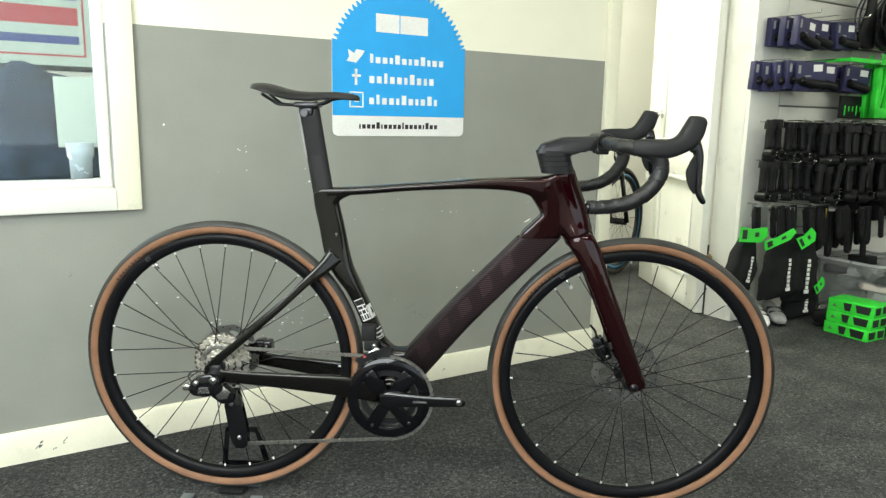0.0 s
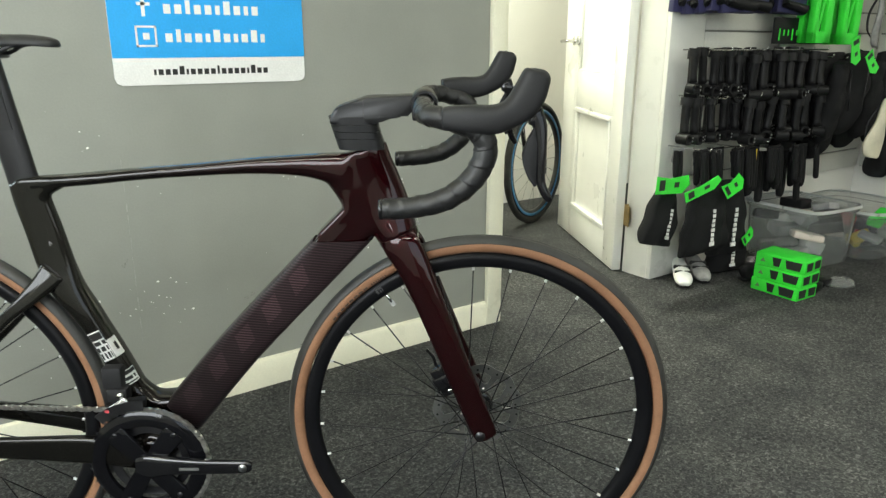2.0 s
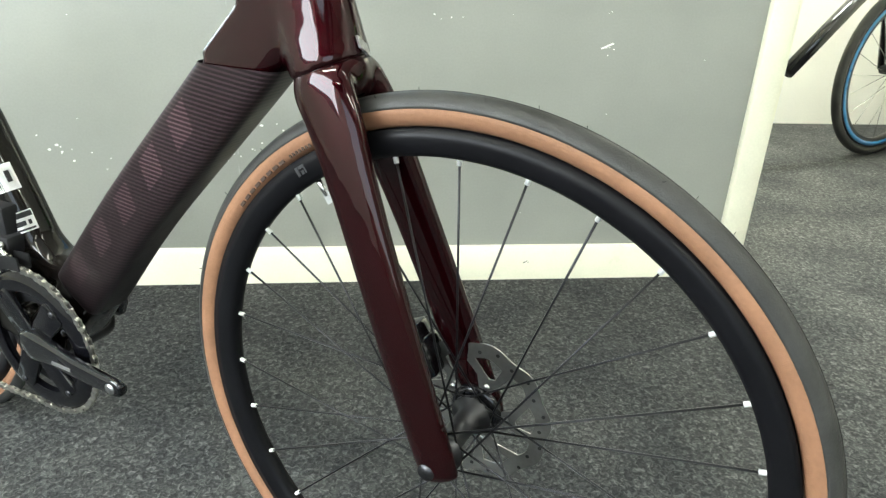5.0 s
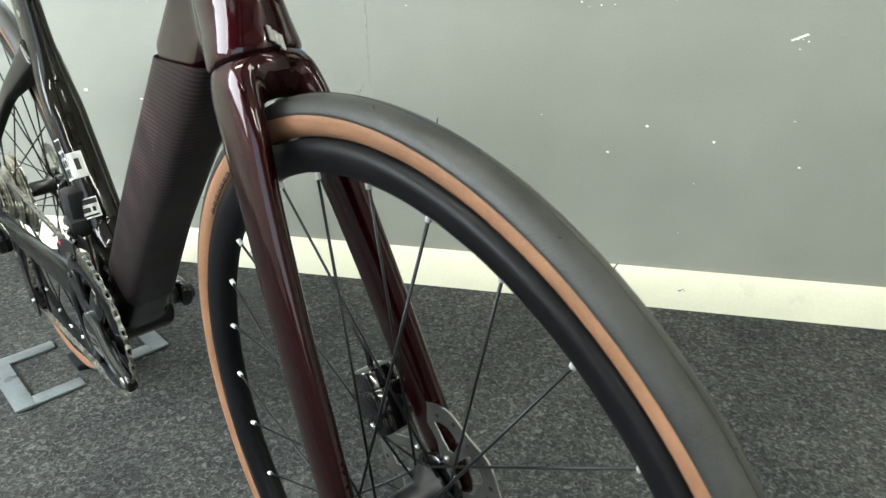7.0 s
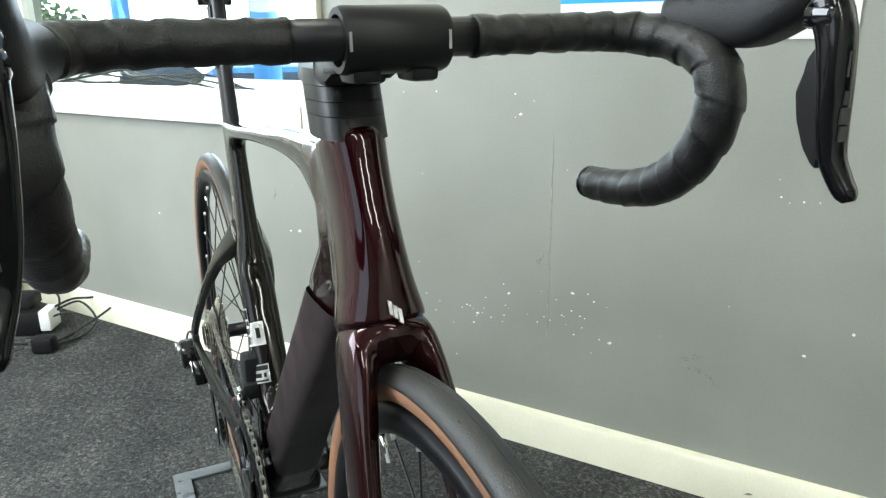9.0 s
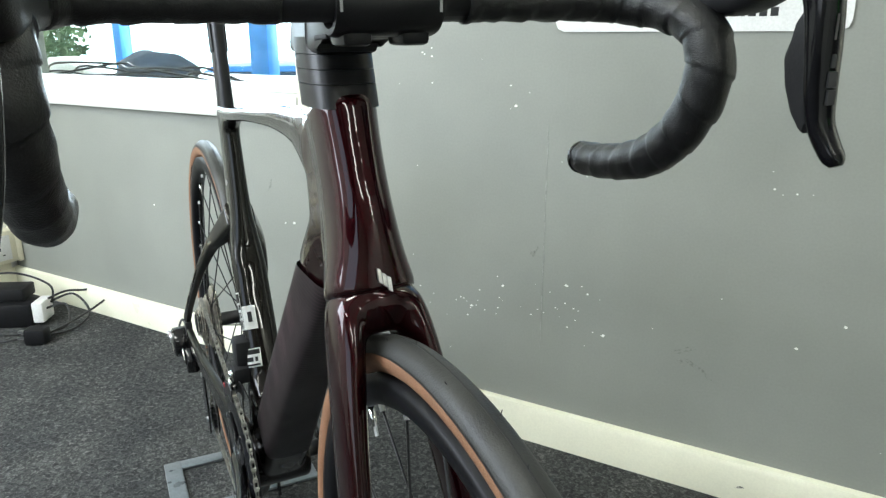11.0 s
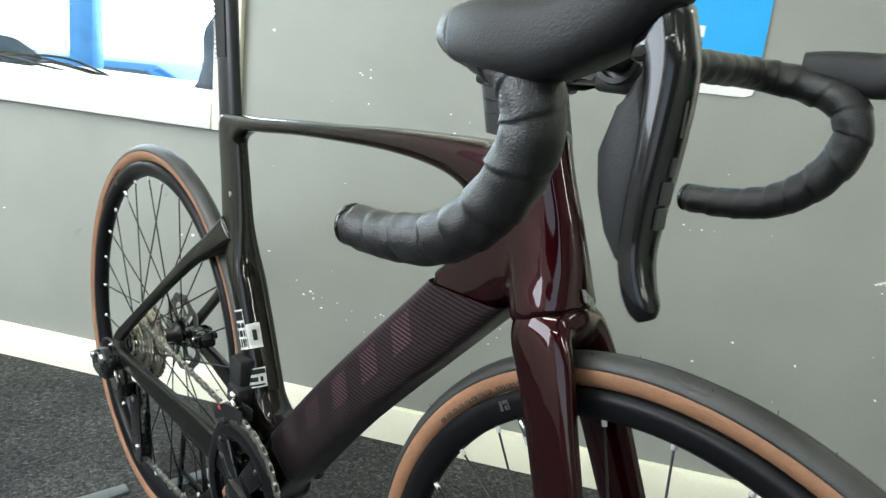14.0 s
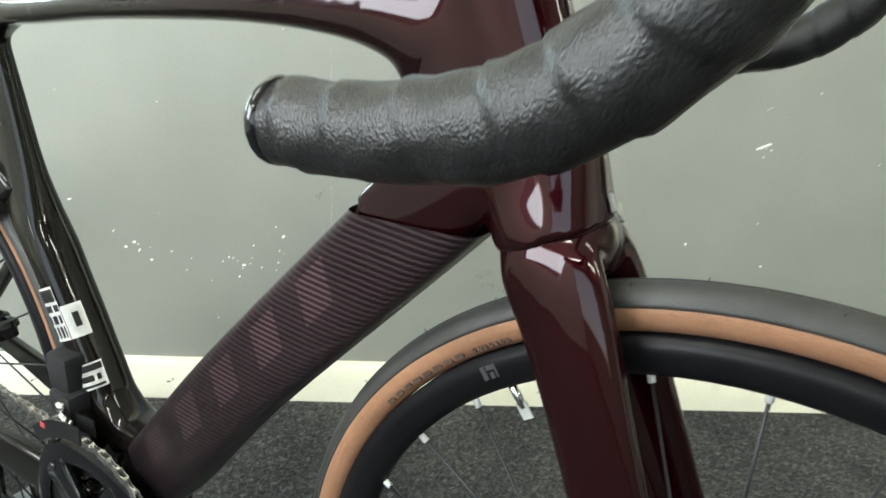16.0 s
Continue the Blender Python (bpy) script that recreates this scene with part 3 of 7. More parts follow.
def display_board():
    """Sign board with a cog-shaped top."""
    DRAWN[0] = Matrix.Translation((0, 0, 0.0162)) @ Matrix.Diagonal((0.957, 1, 0.9545, 1))
    b = thing("sign_board", pose(0, 0, 0), "blue and white shop sign board with a cog-shaped top", "sign")
    cx, cz, r = 0.257, 1.133, 0.256
    out = [(0.018, 0.905), (0.497, 0.905), (0.511, 0.911), (0.515, 0.923), (0.515, 1.219)]
    teeth = 34
    for i in range(teeth * 4 + 1):
        a = math.pi * (0.105 + 0.79 * i / (teeth * 4) * 1.0)
        rr = r + (0.014 if i % 4 in (1, 2) else -0.002)
        out.append((cx + rr * math.cos(a), cz + rr * math.sin(a)))
    out += [(0.0, 1.219), (0.0, 0.923), (0.005, 0.911)]
    blue = [(x, z) for x, z in out if z > 0.973]
    blue = [(0.515, 0.973)] + blue + [(0.0, 0.973)]
    part("board", prism(bmesh.new(), out, -0.004, -0.0005), "paper", b, "white rigid plastic board", smooth=False)
    part("blue_print", prism(bmesh.new(), blue, -0.0048, -0.004), "sign_blue", b, "bright blue printed field", smooth=False)
    y = -0.0048
    # emblem on the cog: two heavy letter-like blocks
    em = bmesh.new()
    for x0, w in ((0.158, 0.088), (0.250, 0.108)):
        prism(em, [(x0, 1.250), (x0 + w, 1.250), (x0 + w, 1.310), (x0, 1.310)], y - 0.0006, y, bevel=0.0)
    part("emblem", em, "paper", b, "white emblem blocks", smooth=False)
    # rows of handles with their symbols
    for name, x, z, n, h in (("handle_line", 0.136, 1.148, 12, 0.030), ("name_line", 0.134, 1.082, 10, 0.034), ("tag_line", 0.133, 1.012, 11, 0.032)):
        widths = [(0.0175 if (i * 7 + n) % 3 else 0.012, 1.0 if (i * 5 + n) % 4 == 0 else 0.68) for i in range(n)]
        plain_text_bars(name, b, widths, h, "paper", x, y, z, gap=0.30)
    sy = bmesh.new()
    prism(sy, [(0.050, 1.150), (0.085, 1.146), (0.108, 1.172), (0.116, 1.186), (0.100, 1.188), (0.086, 1.190), (0.078, 1.176), (0.056, 1.188), (0.060, 1.164)], y - 0.0006, y)
    box(sy, 0.080, 0.089, y - 0.0006, y, 1.074, 1.126)
    box(sy, 0.070, 0.102, y - 0.0006, y, 1.100, 1.108)
    for x0, x1, z0, z1 in ((0.060, 0.112, 1.000, 1.005), (0.060, 0.112, 1.047, 1.052), (0.060, 0.065, 1.000, 1.052), (0.107, 0.112, 1.000, 1.052), (0.078, 0.094, 1.018, 1.034)):
        box(sy, x0, x1, y - 0.0006, y, z0, z1)
    part("symbol", sy, "paper", b, "white symbols", smooth=False)
    widths = [(0.0125 if i % 5 else 0.006, 1.0 if i % 6 == 4 else 0.66) for i in range(19)]
    plain_text_bars("address_line", b, widths, 0.022, "ink", 0.096, -0.004, 0.930, gap=0.24, label="small dark line of lettering")
    DRAWN[0] = None


display_board()


def paint_chips():
    """Flecks where the grey paint has chipped off the wall."""
    rng = random.Random(5)
    bm = bmesh.new()
    spots = [(-0.506, 0.909, 5), (0.554, 0.391, 4), (0.681, 0.365, 4.5), (0.840, 0.324, 4), (0.484, 0.335, 4.5), (0.046, 0.377, 6), (0.130, 0.283, 5), (-0.079, 0.738, 5), (0.414, 0.619, 3.5),
             (-0.176, 0.290, 6), (-0.396, 0.320, 5), (-0.099, 0.351, 5), (0.794, 0.560, 4), (-0.350, 0.295, 4.5), (-0.30, 0.84, 4), (-0.55, 0.40, 5), (-0.49, 0.41, 5)]
    spots += [(x + rng.gauss(0, 0.03), z + rng.gauss(0, 0.018), rng.uniform(1.2, 3.2)) for x, z, _ in spots[5:15] for _ in range(3)]
    spots += [(-0.170 + rng.gauss(0, 0.055), 0.300 + rng.gauss(0, 0.014), rng.uniform(1.2, 4.0)) for _ in range(16)]
    spots += [(0.075 + rng.gauss(0, 0.045), 0.305 + rng.gauss(0, 0.014), rng.uniform(1.2, 3.4)) for _ in range(9)]
    spots += [(-0.690, 0.415, 6.0), (-0.720, 0.412, 4.0), (-0.380, 0.330, 6.0), (-1.23, 0.400, 4.0)]
    spots += [(rng.uniform(-0.55, 1.1), rng.uniform(0.15, 0.9), rng.uniform(1.0, 2.2)) for _ in range(26)]
    for x, z, mm in spots:
        mm *= 0.82
        n, a0, e = 8, rng.uniform(0, 6), rng.uniform(0.5, 1.0)
        ring = [(x + mm * 0.001 * rng.uniform(0.6, 1.1) * math.cos(a0 + i * 0.785), z + e * mm * 0.001 * rng.uniform(0.6, 1.1) * math.sin(a0 + i * 0.785)) for i in range(n)]
        prism(bm, ring, -0.0012, -0.0002)
    for x, z, dx, dz in ((0.785, 0.556, 0.028, 0.012),):
        prism(bm, [(x, z), (x + dx, z + dz), (x + dx - 0.004, z + dz + 0.003), (x - 0.002, z + 0.003)], -0.0012, -0.0002)
    return tagged(part("paint_chips", bm, "chip", smooth=False), "white chips and scratches in the grey wall paint", "wall damage", kind="stuff")


def scuffs(name, mat, face, spots, label):
    """Ragged rubbed streaks on an upright face at y = face: x, z, length, height, slope in degrees."""
    rng, bm = random.Random(11), bmesh.new()
    for x, z, long, high, slope in spots:
        for k in range(5):
            a, b = rng.uniform(-0.5, 0.25), rng.uniform(-0.5, 0.4)
            e, h = rng.uniform(0.25, 0.6), rng.uniform(0.10, 0.26)
            ring = [(a, b), (a + e * 0.5, b - h * 0.5), (a + e, b + h * 0.2), (a + e * 0.7, b + h), (a + e * 0.3, b + h * 0.7)]
            c, q = math.cos(radians(slope)), math.sin(radians(slope))
            d = 0.0001 * k
            prism(bm, [(x + u * long * c - v * high * q, z + u * long * q + v * high * c) for u, v in ring], face - 0.0005 - d, face + 0.001)
    return tagged(part(name, bm, mat, smooth=False), label, "wall damage", kind="stuff")


paint_chips()
scuffs("baseboard_scuffs", "scuff", -0.017, [(-0.872, 0.036, 0.026, 0.020, 38), (-0.812, 0.040, 0.018, 0.008, 35), (-0.838, 0.024, 0.010, 0.006, 20), (-0.60, 0.036, 0.016, 0.007, 40), (-0.33, 0.040, 0.018, 0.006, 30), (0.42, 0.034, 0.022, 0.006, 12), (0.66, 0.046, 0.016, 0.008, 30)], "dark rubbed scuffs on the cream baseboard")
scuffs("wall_scuffs", "scuff_faint", 0.0, [(-0.765, 0.500, 0.030, 0.012, 62), (0.30, 0.262, 0.050, 0.020, -35), (0.285, 0.285, 0.040, 0.016, 20), (-0.03, 0.44, 0.030, 0.016, 70), (0.335, 0.245, 0.030, 0.008, -40), (-1.02, 0.36, 0.05, 0.012, 50)], "faint dark scuffs on the grey wall")
seam = bmesh.new()
for i in range(22):
    z = 0.22 + i * 0.022
    box(seam, -0.0085 + 0.0008 * math.sin(i * 2.3), -0.0068 + 0.0008 * math.sin(i * 1.7), -0.0008, 0.0, z, z + (0.0215 if i % 5 else 0.014))
tagged(part("wall_seam", seam, "seam", smooth=False), "faint upright seam filled under the grey paint", "wall damage", kind="stuff")


def panelled_door():
    """Open white door leaf, hinged at the doorway's far side."""
    d = thing("door_1", pose(2.035, 0.128, 0, 0, 0, 62), "white panelled door with a glazed upper light, standing open", "door", kind="structure")
    W, H, T = 0.85, 1.97, 0.04
    leaf = bmesh.new()
    for x0, x1, z0, z1 in ((0, 0.13, 0.008, H), (0.63, 0.664, 0.008, H), (0.668, W, 0.008, H), (0.13, 0.63, 0.008, 0.16), (0.13, 0.63, 0.672, 0.846), (0.13, 0.63, H - 0.12, H)):
        box(leaf, x0, x1, 0, T, z0, z1, bevel=0.003)
    box(leaf, 0.13, 0.63, 0.012, T - 0.014, 0.16, 0.672)
    part("leaf", leaf, "door_white", d, angle=40)
    part("moulding", boxes((0.135, 0.625, T - 0.014, T + 0.008, 0.160, 0.182), (0.135, 0.625, T - 0.014, T + 0.008, 0.648, 0.670), (0.135, 0.155, T - 0.014, T + 0.004, 0.182, 0.648), (0.605, 0.625, T - 0.014, T + 0.004, 0.182, 0.648), bevel=0.004), "door_white", d, angle=40)
    part("bead", boxes((0.130, 0.630, T - 0.016, T - 0.004, 0.846, 0.858), (0.130, 0.142, T - 0.016, T - 0.004, 0.858, H - 0.12), (0.618, 0.630, T - 0.016, T - 0.004, 0.858, H - 0.12), bevel=0.003), "door_white", d, angle=40)
    part("pane", boxes((0.130, 0.630, T - 0.022, T - 0.016, 0.846, H - 0.12)), "frosted", d, "pale obscured glass", smooth=False)
    part("shadow_gap", boxes((0.6635, 0.6685, 0.010, T - 0.012, 0.008, H)), "groove", d, smooth=False)
    for x, way in ((0.635, -1), (0.700, 1)):
        h = bmesh.new()
        disc(h, 0.022, T, T + 0.006, centre=(x, 0, 0.99))
        tube(h, [(x, T, 0.99), (x, T + 0.035, 0.99), (x + way * 0.008, T + 0.045, 0.99), (x + way * 0.085, T + 0.043, 0.988)], 0.008, k=3)
        part("handle", h, "silver", d, "chrome lever handle")
    for z in (0.262, 1.75):
        hb = boxes((-0.012, 0.026, -0.004, 0.0, z - 0.045, z + 0.045), (-0.05, -0.016, -0.004, 0.0, z - 0.045, z + 0.045))
        tube(hb, [(-0.014, -0.006, z - 0.048), (-0.014, -0.006, z + 0.048)], 0.006)
        part("hinge", hb, "brass", d, "worn brass butt hinge", angle=40)


panelled_door()
bm = boxes((2.05, 2.27, -0.022, 0.0, 0, CEILING), (2.05, 2.075, 0.0, 0.12, 0, CEILING), bevel=0.003)
tagged(part("door_post", bm, "door_white", angle=40), "white painted door post with scuffed foot", "door frame", kind="structure")

# ceiling lamps
def ceiling_lamp(x, y):
    c = thing("ceiling_lamp", pose(x, y, CEILING), "long white fluorescent batten on the ceiling", "ceiling lamp", "ceiling lamps")
    part("housing", boxes((-0.76, 0.76, -0.05, 0.05, -0.055, 0), bevel=0.006), "white", c, angle=40)
    part("diffuser", boxes((-0.74, 0.74, -0.045, 0.045, -0.082, -0.056), bevel=0.01), "lens", c, angle=40)


for lx, ly in LAMP_SPOTS:
    ceiling_lamp(lx, ly)

# ---- the bicycle: x ahead from near the rear hub, y to its left, z up ----
BIKE = pose(-0.4651, -0.4470, 0, 0.6, 0, -33.81)
REAR, FRONT = (-0.007, 0.355), (0.9705, 0.3395)
TRUE = Matrix.Translation((0.0216, 0, 0.0153)) @ Matrix.Diagonal((0.9616, 0.965, 0.965, 1))
BB = (0.392, 0.281)
R_TYRE = 0.3390
bike = thing("road_bicycle", BIKE, "burgundy and black aero road bicycle with tan-wall tyres on a stand", "bicycle")


DRAWN[0] = TRUE


def main_frame():
    bm = bmesh.new()
    blade(bm, [(0.2300, 0, 0.784, 0.060, 0.027), (0.2345, 0, 0.75, 0.062, 0.027), (0.2455, 0, 0.70, 0.063, 0.028), (0.2580, 0, 0.635, 0.063, 0.033), (0.2740, 0, 0.590, 0.054, 0.044),
               (0.2950, 0, 0.555, 0.043, 0.050), (0.3100, 0, 0.525, 0.039, 0.050), (0.3265, 0, 0.49, 0.039, 0.050), (0.3470, 0, 0.44, 0.042, 0.050), (0.3660, 0, 0.38, 0.050, 0.056), (0.3900, 0, 0.30, 0.060, 0.066)], power=3.0)
    blade(bm, [(0.215, 0, 0.781, 0.020, 0.028), (0.25, 0, 0.782, 0.021, 0.030), (0.32, 0, 0.786, 0.021, 0.036), (0.42, 0, 0.7955, 0.020, 0.038), (0.511, 0, 0.8020, 0.021, 0.038), (0.60, 0, 0.8080, 0.026, 0.040),
               (0.674, 0, 0.8090, 0.034, 0.043), (0.72, 0, 0.8060, 0.046, 0.048), (0.76, 0, 0.798, 0.066, 0.052)], power=3.2)
    blade(bm, [(0.244, 0, 0.748, 0.024, 0.026), (0.258, 0, 0.768, 0.024, 0.028), (0.29, 0, 0.782, 0.018, 0.030)])
    blade(bm, [(0.735, 0, 0.79, 0.03, 0.040), (0.752, 0, 0.765, 0.03, 0.040), (0.768, 0, 0.735, 0.03, 0.042)])
    blade(bm, [(0.7870, 0, 0.838, 0.080, 0.0535), (0.7950, 0, 0.812, 0.081, 0.0515), (0.8045, 0, 0.786, 0.082, 0.0505), (0.8155, 0, 0.757, 0.084, 0.0525), (0.8275, 0, 0.725, 0.082, 0.060), (0.8343, 0, 0.707, 0.0770, 0.0685), (0.8390, 0, 0.696, 0.0750, 0.0735), (0.8415, 0, 0.6905, 0.0750, 0.0755)], power=2.3)
    blade(bm, [(0.80, 0, 0.737, 0.06, 0.046), (0.745, 0, 0.680, 0.068, 0.050), (0.702, 0, 0.635, 0.069, 0.052), (0.567, 0, 0.494, 0.071, 0.055), (0.469, 0, 0.379, 0.074, 0.060), (0.405, 0, 0.300, 0.070, 0.068)], power=4.6, n=32)
    prism(bm, [(0.753, 0.741), (0.753, 0.775), (0.738, 0.796), (0.760, 0.826), (0.800, 0.816), (0.838, 0.712), (0.804, 0.703), (0.752, 0.692), (0.712, 0.684), (0.704, 0.692)], -0.0238, 0.0238)
    blade(bm, [(0.362, 0, 0.41, 0.035, 0.05), (0.395, 0, 0.378, 0.04, 0.055), (0.44, 0, 0.383, 0.03, 0.055)])
    disc(bm, 0.037, -0.043, 0.043, centre=(BB[0], 0, BB[1]))
    return part("main_frame", fused(bm, 0.0023, 38), "frame_paint", bike, "glossy aero frame, burgundy fading to olive black")


def stay(side, rows, name):
    return part(name, blade(bmesh.new(), [(x, side * y, z, d, w) for x, y, z, d, w in rows], power=4.2, n=28), "frame_paint", bike)


def fork():
    bm = bmesh.new()
    blade(bm, [(0.8385, 0, 0.700, 0.062, 0.062), (0.8416, 0, 0.6895, 0.0710, 0.0720), (0.8428, 0, 0.6868, 0.0740, 0.0755), (0.8450, 0, 0.678, 0.0690, 0.078), (0.8478, 0, 0.669, 0.060, 0.074), (0.8490, 0, 0.664, 0.046, 0.062)], power=2.1, n=40)
    for s in (-1, 1):
        blade(bm, [(0.8430, s * 0.019, 0.688, 0.060, 0.026), (0.8480, s * 0.0245, 0.678, 0.066, 0.0290), (0.8660, s * 0.0310, 0.647, 0.062, 0.0265), (0.8864, s * 0.0372, 0.600, 0.055, 0.024), (0.9218, s * 0.0455, 0.5127, 0.051, 0.022),
                   (0.9600, s * 0.0525, 0.4173, 0.050, 0.021), (0.9900, s * 0.057, 0.3440, 0.047, 0.020), (0.9990, s * 0.057, 0.3235, 0.041, 0.018)], power=2.2, n=32)
    f = part("fork", fused(bm, 0.0022, 60), "frame_paint", bike, "deep-bladed burgundy carbon fork")
    ax = disc(bmesh.new(), 0.009, -0.067, -0.060, centre=(0.985, 0, 0.334))
    part("thru_axle", ax, "dark_steel", f, "recessed black thru-axle end")
    return f


main_frame()
for s in (-1, 1):
    stay(s, [(0.256, 0.008, 0.628, 0.046, 0.026), (0.236, 0.018, 0.606, 0.036, 0.026), (0.212, 0.030, 0.584, 0.028, 0.022), (0.186, 0.040, 0.562, 0.021, 0.017), (0.12, 0.056, 0.498, 0.017, 0.013), (0.036, 0.066, 0.424, 0.018, 0.012), (-0.032, 0.070, 0.366, 0.022, 0.012), (-0.047, 0.070, 0.343, 0.028, 0.012)], "seatstay")
    stay(s, [(-0.057, 0.070, 0.343, 0.030, 0.012), (-0.015, 0.070, 0.334, 0.030, 0.013), (0.06, 0.066, 0.327, 0.032, 0.014), (0.18, 0.056, 0.317, 0.042, 0.016), (0.28, 0.046, 0.307, 0.052, 0.020), (0.37, 0.036, 0.292, 0.056, 0.030)], "chainstay")
fork()

# striped panel on the down tube, a hair proud of it
PANEL = [(0.800, 0, 0.737, 0.0716, 0.0550), (0.738, 0, 0.6725, 0.0734, 0.0560), (0.702, 0, 0.635, 0.0736, 0.0567), (0.567, 0, 0.494, 0.0744, 0.0588), (0.469, 0, 0.379, 0.0776, 0.0642), (0.452, 0, 0.359, 0.0776, 0.0654)]
panel_mesh = blade(bmesh.new(), PANEL, power=5.0, n=48)
bmesh.ops.bisect_plane(panel_mesh, geom=panel_mesh.verts[:] + panel_mesh.edges[:] + panel_mesh.faces[:], plane_co=(0.704, 0, 0.683), plane_no=(-0.02, 0, 1), clear_outer=True)
panel = part("down_tube_panel", panel_mesh, "stripe_panel", bike, "satin carbon panel with fine raised stripes")
label_mesh = boxes((-0.019, 0.019, -0.011, 0.011, -0.0004, 0.0008))
bmesh.ops.transform(label_mesh, matrix=Matrix.Translation((0.4700, 0, 0.3300)) @ Matrix.Rotation(radians(-48), 4, "Y"), verts=label_mesh.verts)
part("frame_label", label_mesh, "paper", bike, "small white label under the down tube", smooth=False)
# seat post and saddle
post = part("seatpost", blade(bmesh.new(), [(0.2275, 0, 0.770, 0.050, 0.022), (0.213, 0, 0.860, 0.050, 0.021), (0.195, 0, 0.972, 0.050, 0.021), (0.194, 0, 0.980, 0.046, 0.020)], power=2.6), "carbon", bike, "satin black aero seatpost")
bm = bmesh.new()
for i in range(16):
    z = 0.862 + i * 0.0065
    x = 0.2275 - (z - 0.77) * 0.161 - 0.0262
    box(bm, x - 0.0012, x + 0.004, -0.0075, 0.0075, z, z + 0.004)
part("grip_insert", bm, "grey_item", post, "ribbed grey insert on the rear of the post", smooth=False)
part("insert_plate", prism(bmesh.new(), [(0.184, 0.955), (0.214, 0.957), (0.226, 0.868), (0.199, 0.866)], -0.0112, 0.0112), "matt_black", post, smooth=False)


def saddle():
    rows = [(0.066, 1.030, 0.030, 0.005), (0.072, 1.032, 0.052, 0.007), (0.090, 1.033, 0.068, 0.010), (0.115, 1.029, 0.072, 0.013), (0.140, 1.022, 0.066, 0.015), (0.165, 1.017, 0.054, 0.016),
            (0.195, 1.0145, 0.038, 0.016), (0.230, 1.015, 0.026, 0.014), (0.265, 1.015, 0.020, 0.013), (0.295, 1.012, 0.018, 0.012), (0.310, 1.008, 0.013, 0.009), (0.315, 1.004, 0.005, 0.004)]
    rings = []
    for x, z, w, d in spline(rows, 3):
        ring = [Vector((x, w * math.cos(a), z - d + (d * math.sin(a) ** 0.7 if math.sin(a) > 0 else 0.004 * math.sin(a)) - 0.12 * w * abs(math.cos(a)) ** 3)) for a in [2 * math.pi * i / 26 for i in range(26)]]
        rings.append(ring)
    s = part("saddle", skin(bmesh.new(), rings), "saddle", bike, "slim black racing saddle")
    for y in (-1, 1):
        rail = tube(bmesh.new(), [(0.092, y * 0.035, 1.008), (0.115, y * 0.024, 0.992), (0.135, y * 0.022, 0.984), (0.215, y * 0.022, 0.985), (0.250, y * 0.016, 0.998), (0.285, y * 0.008, 1.002)], 0.0036, k=4)
        part("rail", rail, "carbon", s, "black carbon rail")
    c = bmesh.new()
    box(c, 0.165, 0.222, -0.030, 0.030, 0.978, 0.990, bevel=0.004)
    box(c, 0.183, 0.206, -0.018, 0.018, 0.960, 0.980, bevel=0.004)
    tube(c, [(0.188, -0.024, 0.966), (0.188, 0.024, 0.966)], 0.009)
    part("clamp", c, "dark_steel", s, "black seat clamp with a bolt", angle=40)


saddle()

# stem, spacers and handlebar
def column(bm, z0, z1, top=1.0):
    """A piece of the flat-sided aero column between two heights, leaning with the steerer."""
    rings = []
    for z, k in ((z0, 1.0), ((z0 + z1) / 2, (1 + top) / 2), (z1, top)):
        ring = []
        for i in range(44):
            c, q = math.cos(2 * math.pi * i / 44), math.sin(2 * math.pi * i / 44)
            ring.append(Vector((0.7868 - (z - 0.8346) * 0.30 + math.copysign(abs(c) ** 0.62, c) * 0.039 * k, math.copysign(abs(q) ** 0.62, q) * 0.0268 * k, z)))
        rings.append(ring)
    return skin(bm, rings)


for z0, z1 in ((0.8370, 0.8545), (0.8551, 0.8655), (0.8661, 0.8770)):
    part("spacer", column(bmesh.new(), z0, z1), "carbon", bike, "satin black aero spacer", angle=40)
st = column(bmesh.new(), 0.8776, 0.8900, 0.99)
prism(st, [(0.7352, 0.8776), (0.7350, 0.8860), (0.7440, 0.9035), (0.7560, 0.9085), (0.7950, 0.9215), (0.8680, 0.9245), (0.8800, 0.9195), (0.8740, 0.8980), (0.8600, 0.8960), (0.8480, 0.8885), (0.8140, 0.8862), (0.8150, 0.8776)], -0.0255, 0.0255, bevel=0.0045)
stem = part("stem", st, "carbon", bike, "satin black aero stem", angle=32)
part("cover_seam", boxes((0.7900, 0.7906, -0.0260, 0.0260, 0.8800, 0.9170)), "ink", stem, smooth=False)
part("cable_cover", prism(bmesh.new(), [(0.8150, 0.8870), (0.8460, 0.8885), (0.8445, 0.8925), (0.8150, 0.8915)], -0.0265, 0.0265, bevel=0.0015), "matt_black", stem, "black clip-on cable cover", angle=40)
cl = bmesh.new()
lathe(cl, [(0.0165, -0.037), (0.0205, -0.037), (0.0218, -0.034), (0.0218, 0.034), (0.0205, 0.037), (0.0165, 0.037)], n=36, centre=(0.888, 0, 0.9115))
box(cl, 0.868, 0.898, -0.031, -0.010, 0.884, 0.902, bevel=0.004)
box(cl, 0.868, 0.898, 0.010, 0.031, 0.884, 0.902, bevel=0.004)
face = part("faceplate", cl, "carbon", stem, "black bar clamp", angle=40)
